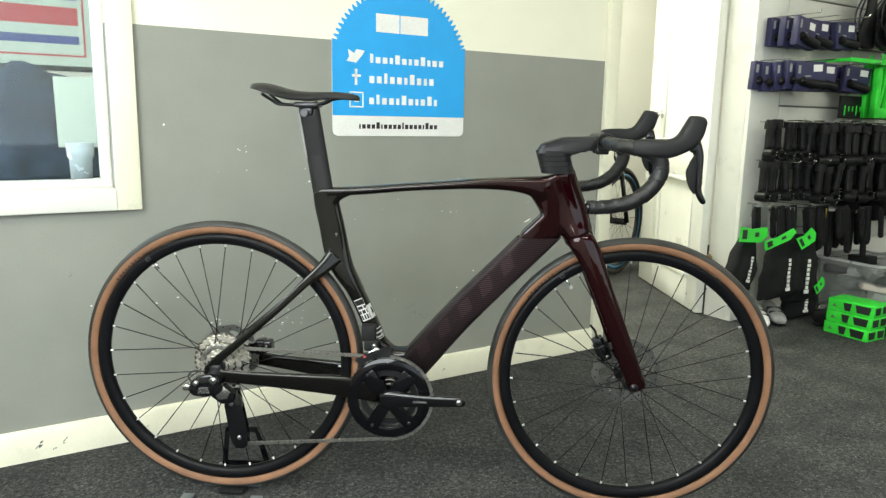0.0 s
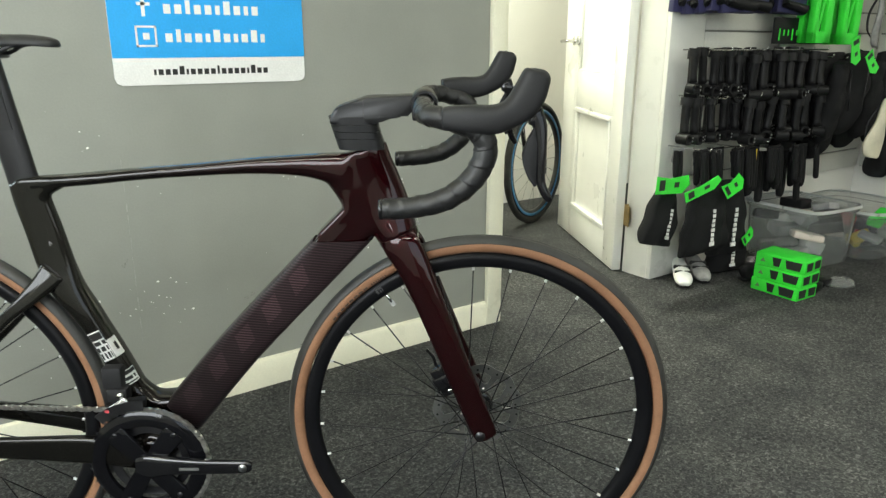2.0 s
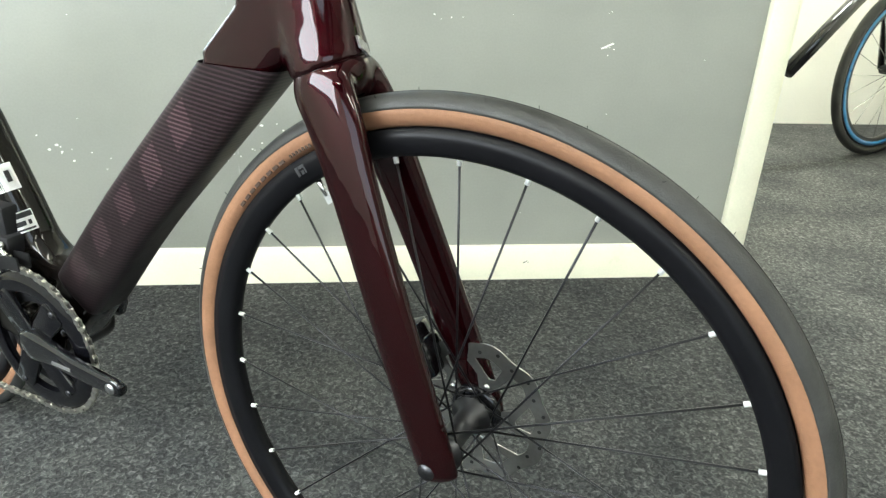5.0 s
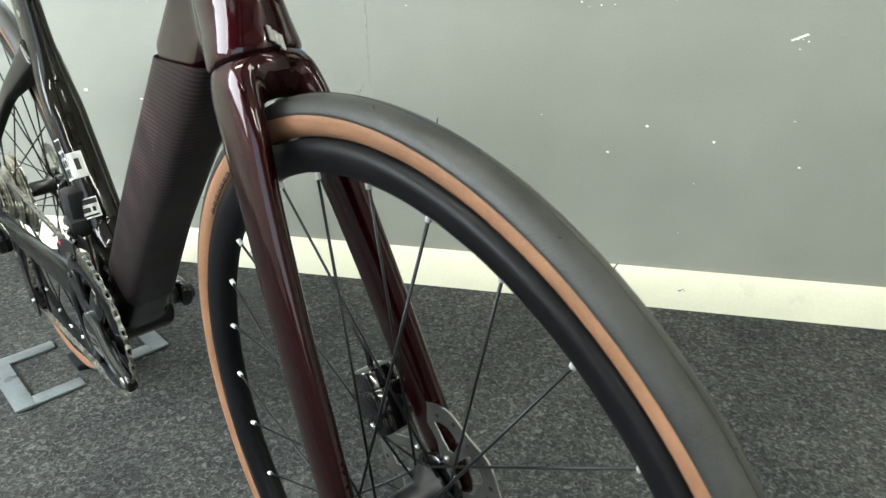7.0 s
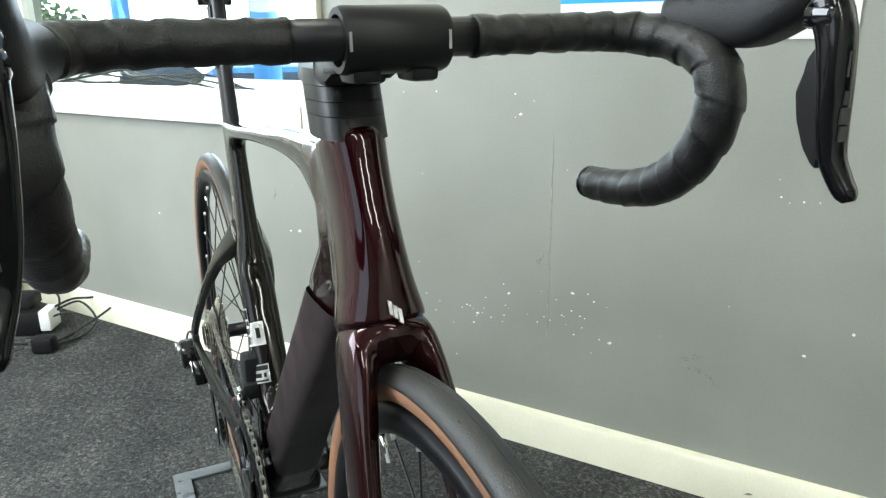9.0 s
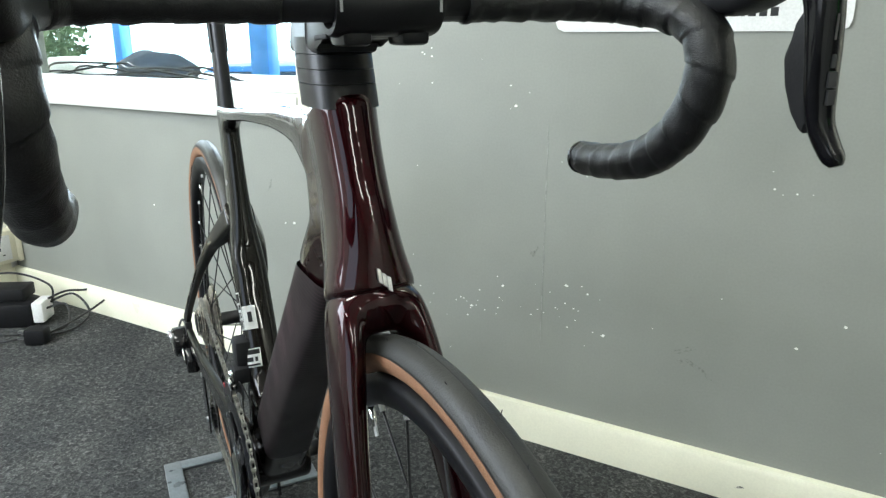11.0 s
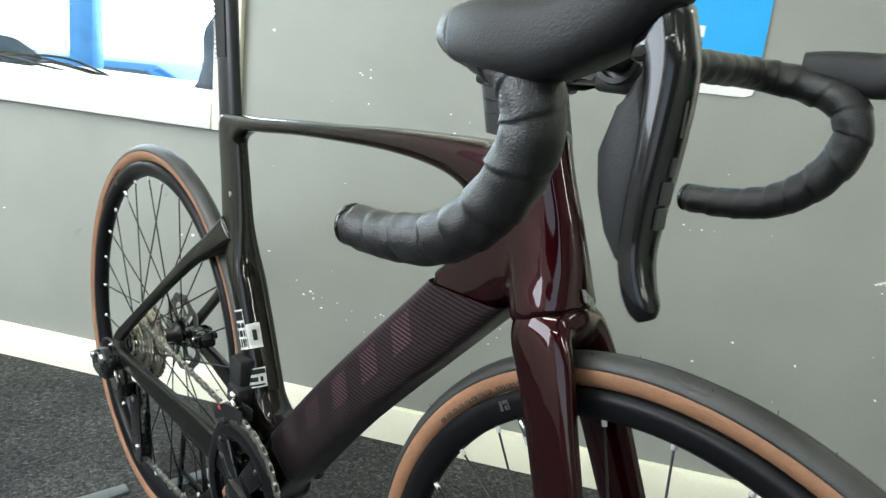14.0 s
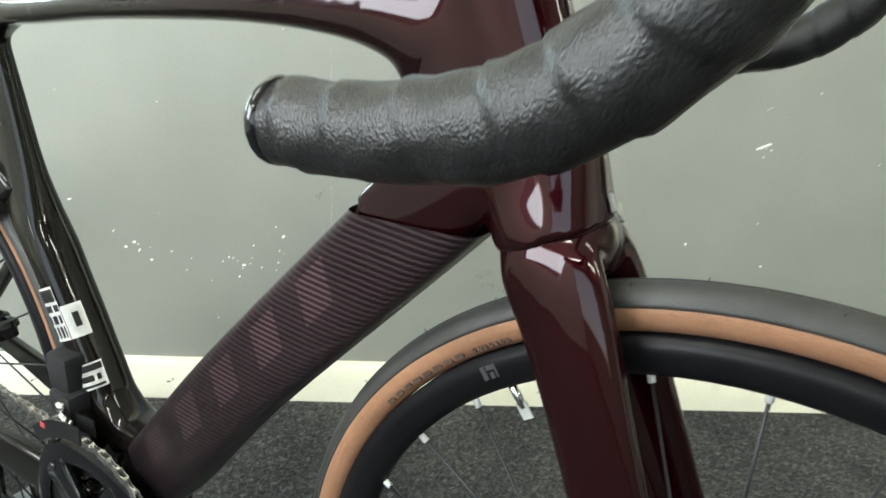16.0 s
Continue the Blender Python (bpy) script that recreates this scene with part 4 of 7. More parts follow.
for y in (-0.0205, 0.0205):
    tube_bolt = disc(bmesh.new(), 0.0048, -0.002, 0.002, n=16)
    bmesh.ops.transform(tube_bolt, matrix=Matrix.Translation((0.8955, y, 0.8925)) @ Matrix.Rotation(radians(90), 4, "Z") @ Matrix.Rotation(radians(25), 4, "X"), verts=tube_bolt.verts)
    part("bolt", tube_bolt, "steel", face, "small steel bolt head")
for y in (-0.0355, 0.0325):
    part("clamp_print", boxes((0.9092, 0.9099, y, y + 0.0018, 0.905, 0.917)), "grey_item", face, smooth=False)

# bars, hoods and levers, turned slightly to the right with the fork
DRAWN[0] = Matrix.Translation((0.775, -0.002, 0)) @ Matrix.Rotation(radians(-1.3), 4, "Z") @ Matrix.Translation((-0.775, 0, 0))
DROP = [(0.8755, 0.0, 0.8955), (0.8755, 0.05, 0.8955), (0.8755, 0.11, 0.896), (0.877, 0.160, 0.896), (0.888, 0.187, 0.8945), (0.917, 0.200, 0.890), (0.945, 0.202, 0.880), (0.9580, 0.202, 0.862), (0.9580, 0.202, 0.843),
        (0.949, 0.202, 0.823), (0.9310, 0.202, 0.8020), (0.902, 0.202, 0.784), (0.861, 0.202, 0.7745), (0.821, 0.202, 0.7720)]


def taped(side):
    """Bar tape wound round one half of the bar, each turn lapping the last."""
    rows = spline([(x, side * y, z) for x, y, z in DROP], 20)
    pts, rad, runs, run = [], [], [], 0.0
    for i, r in enumerate(rows):
        run += float(np.linalg.norm(r - rows[max(i - 1, 0)]))
        if run < 0.060:
            continue
        pts.append(Vector(r))
        runs.append(run)
        full = float(np.interp(run, [0.06, 0.16, 0.22, 0.30, 0.36, 0.42, 0.47], [0.0130, 0.0134, 0.0152, 0.0160, 0.0155, 0.0142, 0.0134]))
        rad.append(full + (0.0006 if run < 0.075 else 0) + 0.00025 * math.sin(run * 310))
    bm, n = tube(bmesh.new(), pts, rad, n=28), 28
    bm.verts.ensure_lookup_table()
    for i, (p, run) in enumerate(zip(pts, runs)):
        for j in range(n):
            v = bm.verts[i * n + j]
            lap = ((run + 0.0025 * math.sin(run * 70)) / 0.0240 + side * j / n) % 1.0
            v.co = p + (v.co - p) * (1 + (0.0013 * lap ** 0.8 - 0.0006 + 0.00022 * math.sin(j * 1.35 + run * 190)) / rad[i])
    return bm


bar = part("handlebar", tube(bmesh.new(), [(0.8755, -0.075, 0.8955), (0.8755, 0.075, 0.8955)], 0.0128, n=20), "carbon", bike, "drop handlebar wrapped in black tape")
BAR_TURN = DRAWN[0]
for side in (-1, 1):
    DRAWN[0] = BAR_TURN
    part("bar_tape", taped(side), "tape", bar, "wound black bar tape")
    plug = tube(bmesh.new(), [(0.8225, side * 0.202, 0.7721), (0.8195, side * 0.202, 0.7720), (0.8172, side * 0.202, 0.7719), (0.8165, side * 0.202, 0.7719)], [0.0138, 0.0140, 0.0126, 0.007], n=20)
    part("end_plug", plug, "gloss_black", bar, "black bar end plug")
    # the left lever sits a little higher and wider than the right one
    DRAWN[0] = BAR_TURN @ Matrix.Translation((0.001, 0.009, 0.011) if side > 0 else (0, 0, 0))
    hood = part("brake_hood", blade(bmesh.new(), [(0.905, side * 0.1965, 0.8925, 0.0295, 0.0305), (0.922, side * 0.2005, 0.8930, 0.034, 0.034), (0.945, side * 0.205, 0.8925, 0.037, 0.037), (0.968, side * 0.207, 0.8925, 0.0375, 0.038), (0.988, side * 0.207, 0.8990, 0.036, 0.038),
                                                  (1.004, side * 0.207, 0.9110, 0.0415, 0.037), (1.013, side * 0.206, 0.9245, 0.043, 0.035), (1.0185, side * 0.205, 0.9380, 0.040, 0.033), (1.0225, side * 0.205, 0.9490, 0.036, 0.030), (1.024, side * 0.205, 0.9535, 0.027, 0.024), (1.0245, side * 0.205, 0.9560, 0.012, 0.012)], power=3.0, n=28), "hood", bike, "black rubber brake hood")
    body = blade(bmesh.new(), [(1.020, side * 0.203, 0.903, 0.024, 0.021), (1.0285, side * 0.204, 0.884, 0.019, 0.0225), (1.0308, side * 0.206, 0.858, 0.015, 0.0230), (1.0308, side * 0.2085, 0.832, 0.013, 0.0215), (1.0318, side * 0.211, 0.812, 0.012, 0.0180), (1.0366, side * 0.2135, 0.799, 0.012, 0.0155), (1.0415, side * 0.2145, 0.791, 0.011, 0.0130), (1.0435, side * 0.2145, 0.787, 0.006, 0.008)], power=2.8, n=24)
    lever = part("brake_lever", body, "lever_black", hood, "glossy black brake lever")
    paddle = prism(bmesh.new(), [(1.022, 0.886), (1.013, 0.868), (1.0055, 0.849), (1.0085, 0.832), (1.0150, 0.816), (1.025, 0.803), (1.028, 0.812), (1.026, 0.860)], side * 0.203, side * 0.2145, bevel=0.0035)
    part("shift_paddle", paddle, "matt_black", hood, "ribbed black shift paddle", angle=40)
    pv = boxes((1.013, 1.034, min(side * 0.192, side * 0.214), max(side * 0.192, side * 0.214), 0.885, 0.899), bevel=0.004)
    part("pivot", pv, "gloss_black", hood, angle=40)
    for dz, tall, wide in ((0.8225, 0.0085, 0.0062), (0.8325, 0.0090, 0.0066), (0.8435, 0.0075, 0.0030), (0.8590, 0.0140, 0.0018)):
        y0 = side * (0.2072 - 0.09 * (dz - 0.84)) - wide / 2
        part("lever_print", boxes((1.0364, 1.0386, y0, y0 + wide, dz, dz + tall)), "lever_print", lever, smooth=False)


# wheels
DRAWN[0] = None


def wheel(name, hub, turn, label, phase):
    w0 = lathe(bmesh.new(), [(0.3092, -0.0125), (0.3092, 0.0125), (0.300, 0.0130), (0.290, 0.0105), (0.2845, 0.006), (0.2835, 0.0), (0.2845, -0.006), (0.290, -0.0105), (0.300, -0.0130)], n=120)
    w = part(name, w0, "rim", bike, label)
    w.matrix_basis = pose(hub[0], 0, hub[1], 0, 0, turn)
    rt, wide = 0.0150, 0.0140
    rc = R_TYRE - rt
    tread = [(rt * math.cos(a), wide * math.sin(a)) for a in [radians(-80 + i * 160 / 18) for i in range(19)]]
    part("tyre_tread", lathe(bmesh.new(), [(rc + c, s) for c, s in tread] + [(rc + 0.002, 0.011), (rc + 0.002, -0.011)], n=144), "rubber", w, "dark grey rubber tread")
    side = [(rt * 0.995 * math.cos(a), wide * 0.995 * math.sin(a)) for a in [radians(72 + i * 90 / 9) for i in range(10)]]
    for s in (-1, 1):
        part("tyre_sidewall", lathe(bmesh.new(), [(rc + c, s * y) for c, y in side] + [(rc - 0.0135, s * 0.002), (rc, s * 0.009)], n=144), "tan", w, "tan sidewall")
    part("mould_line", lathe(bmesh.new(), [(R_TYRE - 0.0010, -0.0006), (R_TYRE + 0.00035, -0.0003), (R_TYRE + 0.00035, 0.0003), (R_TYRE - 0.0010, 0.0006)], n=144), "rubber_line", w, "thin moulding line round the tread")
    hairs, dice = bmesh.new(), random.Random(len(name))
    for i in range(44):
        a, lean = radians(i * 360 / 44 + dice.uniform(-3, 3)), dice.uniform(-0.006, 0.006)
        y = dice.choice((-0.007, 0.0, 0.007))
        r0 = rc + rt * math.cos(math.asin(y / wide)) - 0.0005
        tube(hairs, [(r0 * math.cos(a), y, r0 * math.sin(a)), (r0 * math.cos(a) + 0.003 * math.cos(a) - lean * math.sin(a) * 0.4, y * 1.25, r0 * math.sin(a) + 0.003 * math.sin(a) + lean * math.cos(a) * 0.4)], 0.00032, n=4)
    part("rubber_hair", hairs, "rubber_line", w, "fine rubber moulding hairs", smooth=False, kind="stuff")
    # printed words on the sidewalls, as bars
    bars = bmesh.new()
    for s in (-1, 1):
        at = 120.5
        for n_letters, size, gap in ((7, 0.45, 0.38), (8, 1.35, 0.62)):
            for k in range(n_letters):
                a0, a1 = radians(at), radians(at + size)
                a = radians(122)
                r0, r1 = rc + rt * math.cos(a) - 0.0026, rc + rt * math.cos(a) + 0.0026
                y = s * (wide * math.sin(a) + 0.0003)
                prism(bars, [(r0 * math.cos(a0), r0 * math.sin(a0)), (r1 * math.cos(a0), r1 * math.sin(a0)), (r1 * math.cos(a1), r1 * math.sin(a1)), (r0 * math.cos(a1), r0 * math.sin(a1))], y - s * 0.0012, y)
                at += size + gap
            at += 1.2
    part("sidewall_print", bars, "tan_print", w, "dark printed lettering bars", smooth=False, kind="stuff")
    rp = bmesh.new()
    for x0, x1, z0, z1 in ((-0.006, -0.0025, 0.2945, 0.3035), (-0.0015, 0.0045, 0.3005, 0.3035), (0.0, 0.003, 0.2945, 0.2985), (0.0045, 0.006, 0.2945, 0.3035)):
        box(rp, x0, x1, -0.01335, -0.0127, z0, z1)
    part("rim_print", rp, "lever_print", w, smooth=False, kind="stuff").matrix_basis = Matrix.Rotation(radians(-35), 4, "Y")
    hb = bmesh.new()
    lathe(hb, [(0.003, -0.052), (0.0095, -0.052), (0.0105, -0.040), (0.022, -0.034), (0.022, -0.030), (0.013, -0.024), (0.0125, 0.024), (0.022, 0.030), (0.022, 0.034), (0.0105, 0.040), (0.0095, 0.052), (0.003, 0.052)], n=32)
    part("hub", hb, "dark_steel", w, "slim dark anodised hub")
    sp = tube(bmesh.new(), [(0.0, 0.0, 0.0), (0.0, 0.0, 0.262)], 0.0012, n=6)
    first = None
    npl = bmesh.new()
    tube(npl, [(0, 0, 0), (0, 0, 0.0110)], 0.0024, n=8)
    firstn = None
    for i in range(28):
        a = radians(phase + 360 / 28 * i)
        side_y = 0.032 if i % 2 else -0.032
        off = radians(62) * (1 if (i // 2) % 2 else -1)
        rim_p = Vector((0.285 * math.cos(a), 0.0, 0.285 * math.sin(a)))
        hub_p = Vector((0.0205 * math.cos(a + off), side_y, 0.0205 * math.sin(a + off)))
        way = rim_p - hub_p
        m = Matrix.Translation(hub_p) @ way.to_track_quat("Z", "Y").to_matrix().to_4x4() @ Matrix.Diagonal((1, 1, way.length / 0.262, 1))
        mn = Matrix.Translation(rim_p - way.normalized() * 0.0075) @ way.to_track_quat("Z", "Y").to_matrix().to_4x4()
        if first is None:
            first = part("spoke", sp, "spoke", w, "dark steel spoke")
            firstn = part("nipple", npl, "nipple", w, "silver spoke nipple")
            first.matrix_basis, firstn.matrix_basis = m, mn
        else:
            again(first, m, w)
            again(firstn, mn, w)
    v = tube(bmesh.new(), [(0, 0, 0.010), (0, 0, 0.018), (0, 0, 0.03)], [0.0020, 0.003, 0.003], n=8)
    vo = part("valve", v, "silver", w, "short valve stem")
    vo.matrix_basis = Matrix.Rotation(radians(-34.6), 4, "Y") @ Matrix.Translation((0, 0, 0.257))
    part("valve_tag", boxes((-0.004, 0.004, -0.0006, 0.0006, 0.002, 0.014)), "tag", vo, "pale translucent valve tag", smooth=False, kind="stuff")
    return w


def rotor(w, r, y):
    bm = bmesh.new()
    n = 100
    for i in range(n):
        a0, a1 = 2 * math.pi * i / n, 2 * math.pi * (i + 1) / n
        wob = lambda a: 0.0022 * math.sin(a * 10)
        q = [(r - 0.0165 + wob(a0), a0), (r + wob(a0), a0), (r + wob(a1), a1), (r - 0.0165 + wob(a1), a1)]
        prism(bm, [(rr * math.cos(a), rr * math.sin(a)) for rr, a in q], y - 0.0009, y + 0.0009)
    bmesh.ops.remove_doubles(bm, verts=bm.verts, dist=1e-5)
    ro = part("brake_rotor", bm, "rotor_steel", w, "drilled steel brake rotor", smooth=False)
    holes = bmesh.new()
    for i in range(24):
        a = 2 * math.pi * i / 24
        rr = r - (0.005 if i % 2 else 0.010)
        disc(holes, 0.0021, y - 0.0012, y + 0.0012, n=8, centre=(rr * math.cos(a), 0, rr * math.sin(a)))
    part("vent_hole", holes, "ink", ro, smooth=False, kind="stuff")
    for i in range(5):
        a = 2 * math.pi * i / 5
        p = [(0.026, a - 0.22), (0.026, a + 0.22), (0.044, a + 0.34), (r - 0.015, a + 0.62), (r - 0.015, a + 0.44), (0.047, a + 0.14), (0.044, a + 0.02), (0.047, a - 0.10), (r - 0.015, a - 0.10), (r - 0.015, a - 0.30), (0.044, a - 0.26)]
        part("rotor_arm", prism(bmesh.new(), [(rr * math.cos(b), rr * math.sin(b)) for rr, b in p], y - 0.0008, y + 0.0008), "rotor_steel", ro, "bright steel rotor arm", smooth=False)
        part("carrier_bolt", disc(bmesh.new(), 0.0035, y - 0.0030, y - 0.0008, n=10, centre=(0.034 * math.cos(a), 0, 0.034 * math.sin(a))), "steel", ro)
    part("rotor_carrier", lathe(bmesh.new(), [(0.012, y - 0.006), (0.026, y - 0.004), (0.030, y), (0.026, y + 0.003), (0.012, y + 0.005)], n=24), "gloss_black", ro, "black rotor carrier")


fw = wheel("front_wheel", FRONT, -1.2, "black rim with tan-wall tyre", 2.7)
rw = wheel("rear_wheel", REAR, 0, "black rim with tan-wall tyre", 10.5)
rotor(fw, 0.081, 0.043)
rotor(rw, 0.072, 0.043)


def caliper(x, z, y, turn, parent):
    bm = bmesh.new()
    box(bm, -0.030, 0.030, -0.016, 0.016, -0.014, 0.014, bevel=0.005)
    box(bm, -0.014, 0.014, -0.019, 0.019, -0.018, 0.018, bevel=0.006)
    disc(bm, 0.006, -0.0205, 0.0205, n=16, centre=(0.018, 0, 0.003))
    tube(bm, [(-0.028, 0, 0.0), (-0.046, 0.0, 0.004), (-0.065, 0.0, 0.0)], 0.0028, k=4)
    c = part("brake_caliper", bm, "gloss_black", parent, "black hydraulic brake caliper", angle=40)
    c.matrix_basis = pose(x, y, z, 0, turn, 0)
    b = part("bolt", disc(bmesh.new(), 0.004, -0.0215, -0.0195, n=12, centre=(0.018, 0, 0.003)), "silver", c)
    return c


caliper(0.908, 0.398, 0.035, 62, bike)
caliper(0.071, 0.376, 0.039, -8, bike)

# drivetrain, on the right
CH = -0.046


def cassette():
    for i in range(11):
        r = 0.0225 + (0.0695 - 0.0225) * (i / 10) ** 1.15
        y = -0.052 + i * 0.0036
        teeth = int(r * 490)
        out = []
        for k in range(teeth * 2):
            a = math.pi * k / teeth
            rr = r + (0.0022 if k % 2 else -0.0022)
            out.append((rr * math.cos(a), rr * math.sin(a)))
        bm = prism(bmesh.new(), out, y - 0.0008, y + 0.0008)
        part("cog", bm, "cog" if i % 3 == 1 else "cog_bright", rw, "steel sprocket", smooth=False)
    body = lathe(bmesh.new(), [(0.004, -0.054), (0.018, -0.054), (0.019, -0.046), (0.030, -0.030), (0.044, -0.018), (0.030, -0.014), (0.004, -0.014)], n=28)
    part("cog_carrier", body, "dark_steel", rw, "dark sprocket carrier")


cassette()


def crankset():
    DRAWN[0] = Matrix.Scale(0.955, 4)
    ring0 = lathe(bmesh.new(), [(0.076, -0.0060), (0.082, -0.0085), (0.095, -0.0075), (0.104, -0.0022), (0.104, 0.0022), (0.076, 0.0022)], n=96)
    crank = part("chainring", ring0, "ring_black", bike, "polished black outer chainring", angle=30)
    crank.matrix_basis = pose(0.3985, -0.048, 0.2865)
    teeth = bmesh.new()
    for k in range(52):
        a = 2 * math.pi * k / 52
        prism(teeth, [(0.1035 * math.cos(a - 0.035), 0.1035 * math.sin(a - 0.035)), (0.1070 * math.cos(a - 0.012), 0.1070 * math.sin(a - 0.012)), (0.1070 * math.cos(a + 0.012), 0.1070 * math.sin(a + 0.012)), (0.1035 * math.cos(a + 0.035), 0.1035 * math.sin(a + 0.035))], -0.001, 0.001)
    part("teeth", teeth, "dark_steel", crank, smooth=False)
    inner = lathe(bmesh.new(), [(0.056, 0.006), (0.072, 0.006), (0.072, 0.009), (0.056, 0.009)], n=72)
    part("inner_chainring", inner, "dark_steel", crank, "dark inner chainring", angle=30)
    for a, half in ((50, 15), (130, 15), (240, 13), (310, 13)):
        sector = [(0.018, a - 60), (0.040, a - 24), (0.078, a - half), (0.086, a - half * 0.8), (0.086, a + half * 0.8), (0.078, a + half), (0.040, a + 24), (0.018, a + 60)]
        arm = prism(bmesh.new(), [(r * math.cos(radians(g)), r * math.sin(radians(g))) for r, g in sector], -0.0105, -0.0025, bevel=0.0032)
        part("spider_arm", arm, "ring_black", crank, "polished black spider arm", angle=40)
        part("chainring_bolt", disc(bmesh.new(), 0.0045, -0.0115, -0.0100, n=14, centre=(0.080 * math.cos(radians(a)), 0, 0.080 * math.sin(radians(a)))), "dark_steel", crank)
    arm = blade(bmesh.new(), [(-0.020, -0.008, 0.0, 0.030, 0.016), (0.0, -0.010, 0.0, 0.046, 0.020), (0.04, -0.013, 0.0015, 0.036, 0.018), (0.10, -0.022, 0.004, 0.029, 0.015), (0.16, -0.028, 0.007, 0.026, 0.014), (0.182, -0.029, 0.008, 0.024, 0.013), (0.190, -0.029, 0.008, 0.014, 0.012)], power=3.0, n=20)
    ca = part("crank_arm", arm, "gloss_black", crank, "glossy black crank arm without a pedal")
    part("pedal_hole", disc(bmesh.new(), 0.0072, -0.0365, -0.0345, n=20, centre=(0.175, 0, 0.008)), "steel", ca, "bare pedal thread")
    part("arm_print", boxes((0.062, 0.096, -0.0300, -0.0283, 0.001, 0.0055)), "print_grey", ca, smooth=False)
    left = blade(bmesh.new(), [(0.015, 0.122, 0, 0.030, 0.016), (0.0, 0.122, 0.0, 0.040, 0.018), (-0.06, 0.130, -0.003, 0.030, 0.016), (-0.14, 0.138, -0.006, 0.026, 0.014), (-0.182, 0.140, -0.008, 0.024, 0.013)], power=3.0)
    part("crank_arm", left, "gloss_black", crank, "glossy black crank arm on the far side")
    part("axle", tube(bmesh.new(), [(0, -0.015, 0), (0, 0.135, 0)], 0.0125, n=24), "dark_steel", crank)
    DRAWN[0] = None


crankset()


def chain():
    """Links along the run: ring, lower jockey wheel, upper jockey wheel, sprocket."""
    cx, cz, r = 0.3985, 0.2865, 0.1030
    J2, J1 = (0.0395, 0.177), (0.0230, 0.262)
    hub, rc = REAR, 0.043
    pts = []
    for a in np.linspace(98, -92, 60):
        pts.append((cx + r * math.cos(radians(a)), -0.050, cz + r * math.sin(radians(a))))
    for t in np.linspace(0.02, 1, 46):
        a, b = pts[59], (J2[0] + 0.002, CH, J2[1] - 0.021)
        pts.append(tuple(a[i] + (b[i] - a[i]) * t for i in range(3)))
    for a in np.linspace(-100, -200, 12):
        pts.append((J2[0] + 0.021 * math.cos(radians(a)), CH, J2[1] + 0.021 * math.sin(radians(a))))
    for a in np.linspace(-30, 60, 12):
        pts.append((J1[0] + 0.021 * math.cos(radians(a)), CH, J1[1] + 0.021 * math.sin(radians(a))))
    for a in np.linspace(-80, -275, 30):
        pts.append((hub[0] + rc * math.cos(radians(a)), -0.040, hub[1] + rc * math.sin(radians(a))))
    a, b = pts[-1], pts[0]
    for t in np.linspace(0.02, 0.98, 44):
        pts.append(tuple(a[i] + (b[i] - a[i]) * t for i in range(3)))
    pts = [Vector(p) for p in pts] + [Vector(pts[0])]
    run = [0.0]
    for p, q in zip(pts, pts[1:]):
        run.append(run[-1] + (q - p).length)
    at = lambda s: Vector([float(np.interp(s, run, [p[i] for p in pts])) for i in range(3)])
    n = int(run[-1] / 0.0127)
    verts, faces = [], []
    for i in range(n):
        p, q = at(i * run[-1] / n), at((i + 1) * run[-1] / n)
        t = (q - p).normalized()
        u = t.cross(Vector((0, 1, 0))).normalized()
        wide = 0.0030 if i % 2 else 0.0019
        for s in (-1, 1):
            k = len(verts)
            for yy in (s * wide, s * (wide - 0.0010)):
                for f, h in ((-0.16, 0.0), (0.08, 0.0042), (0.5, 0.0028), (0.92, 0.0042), (1.16, 0.0), (0.92, -0.0042), (0.5, -0.0028), (0.08, -0.0042)):
                    verts.append(tuple(p + t * (f * 0.0127) + u * h + Vector((0, yy, 0))))
            faces += [tuple(range(k, k + 8)), tuple(range(k + 15, k + 7, -1))] + [(k + j, k + (j + 1) % 8, k + 8 + (j + 1) % 8, k + 8 + j) for j in range(8)]
    me = bpy.data.meshes.new("chain")
    me.from_pydata(verts, [], faces)
    bm = bmesh.new()
    bm.from_mesh(me)
    bpy.data.meshes.remove(me)
    for i in range(n):
        c = at(i * run[-1] / n)
        disc(bm, 0.0034, c.y - 0.0022, c.y + 0.0022, n=8, centre=(c.x, 0, c.z))
    part("chain", bm, "chain", bike, "bright steel chain", smooth=False)


chain()
DRAWN[0] = Matrix.Translation((-0.007, 0, 0))


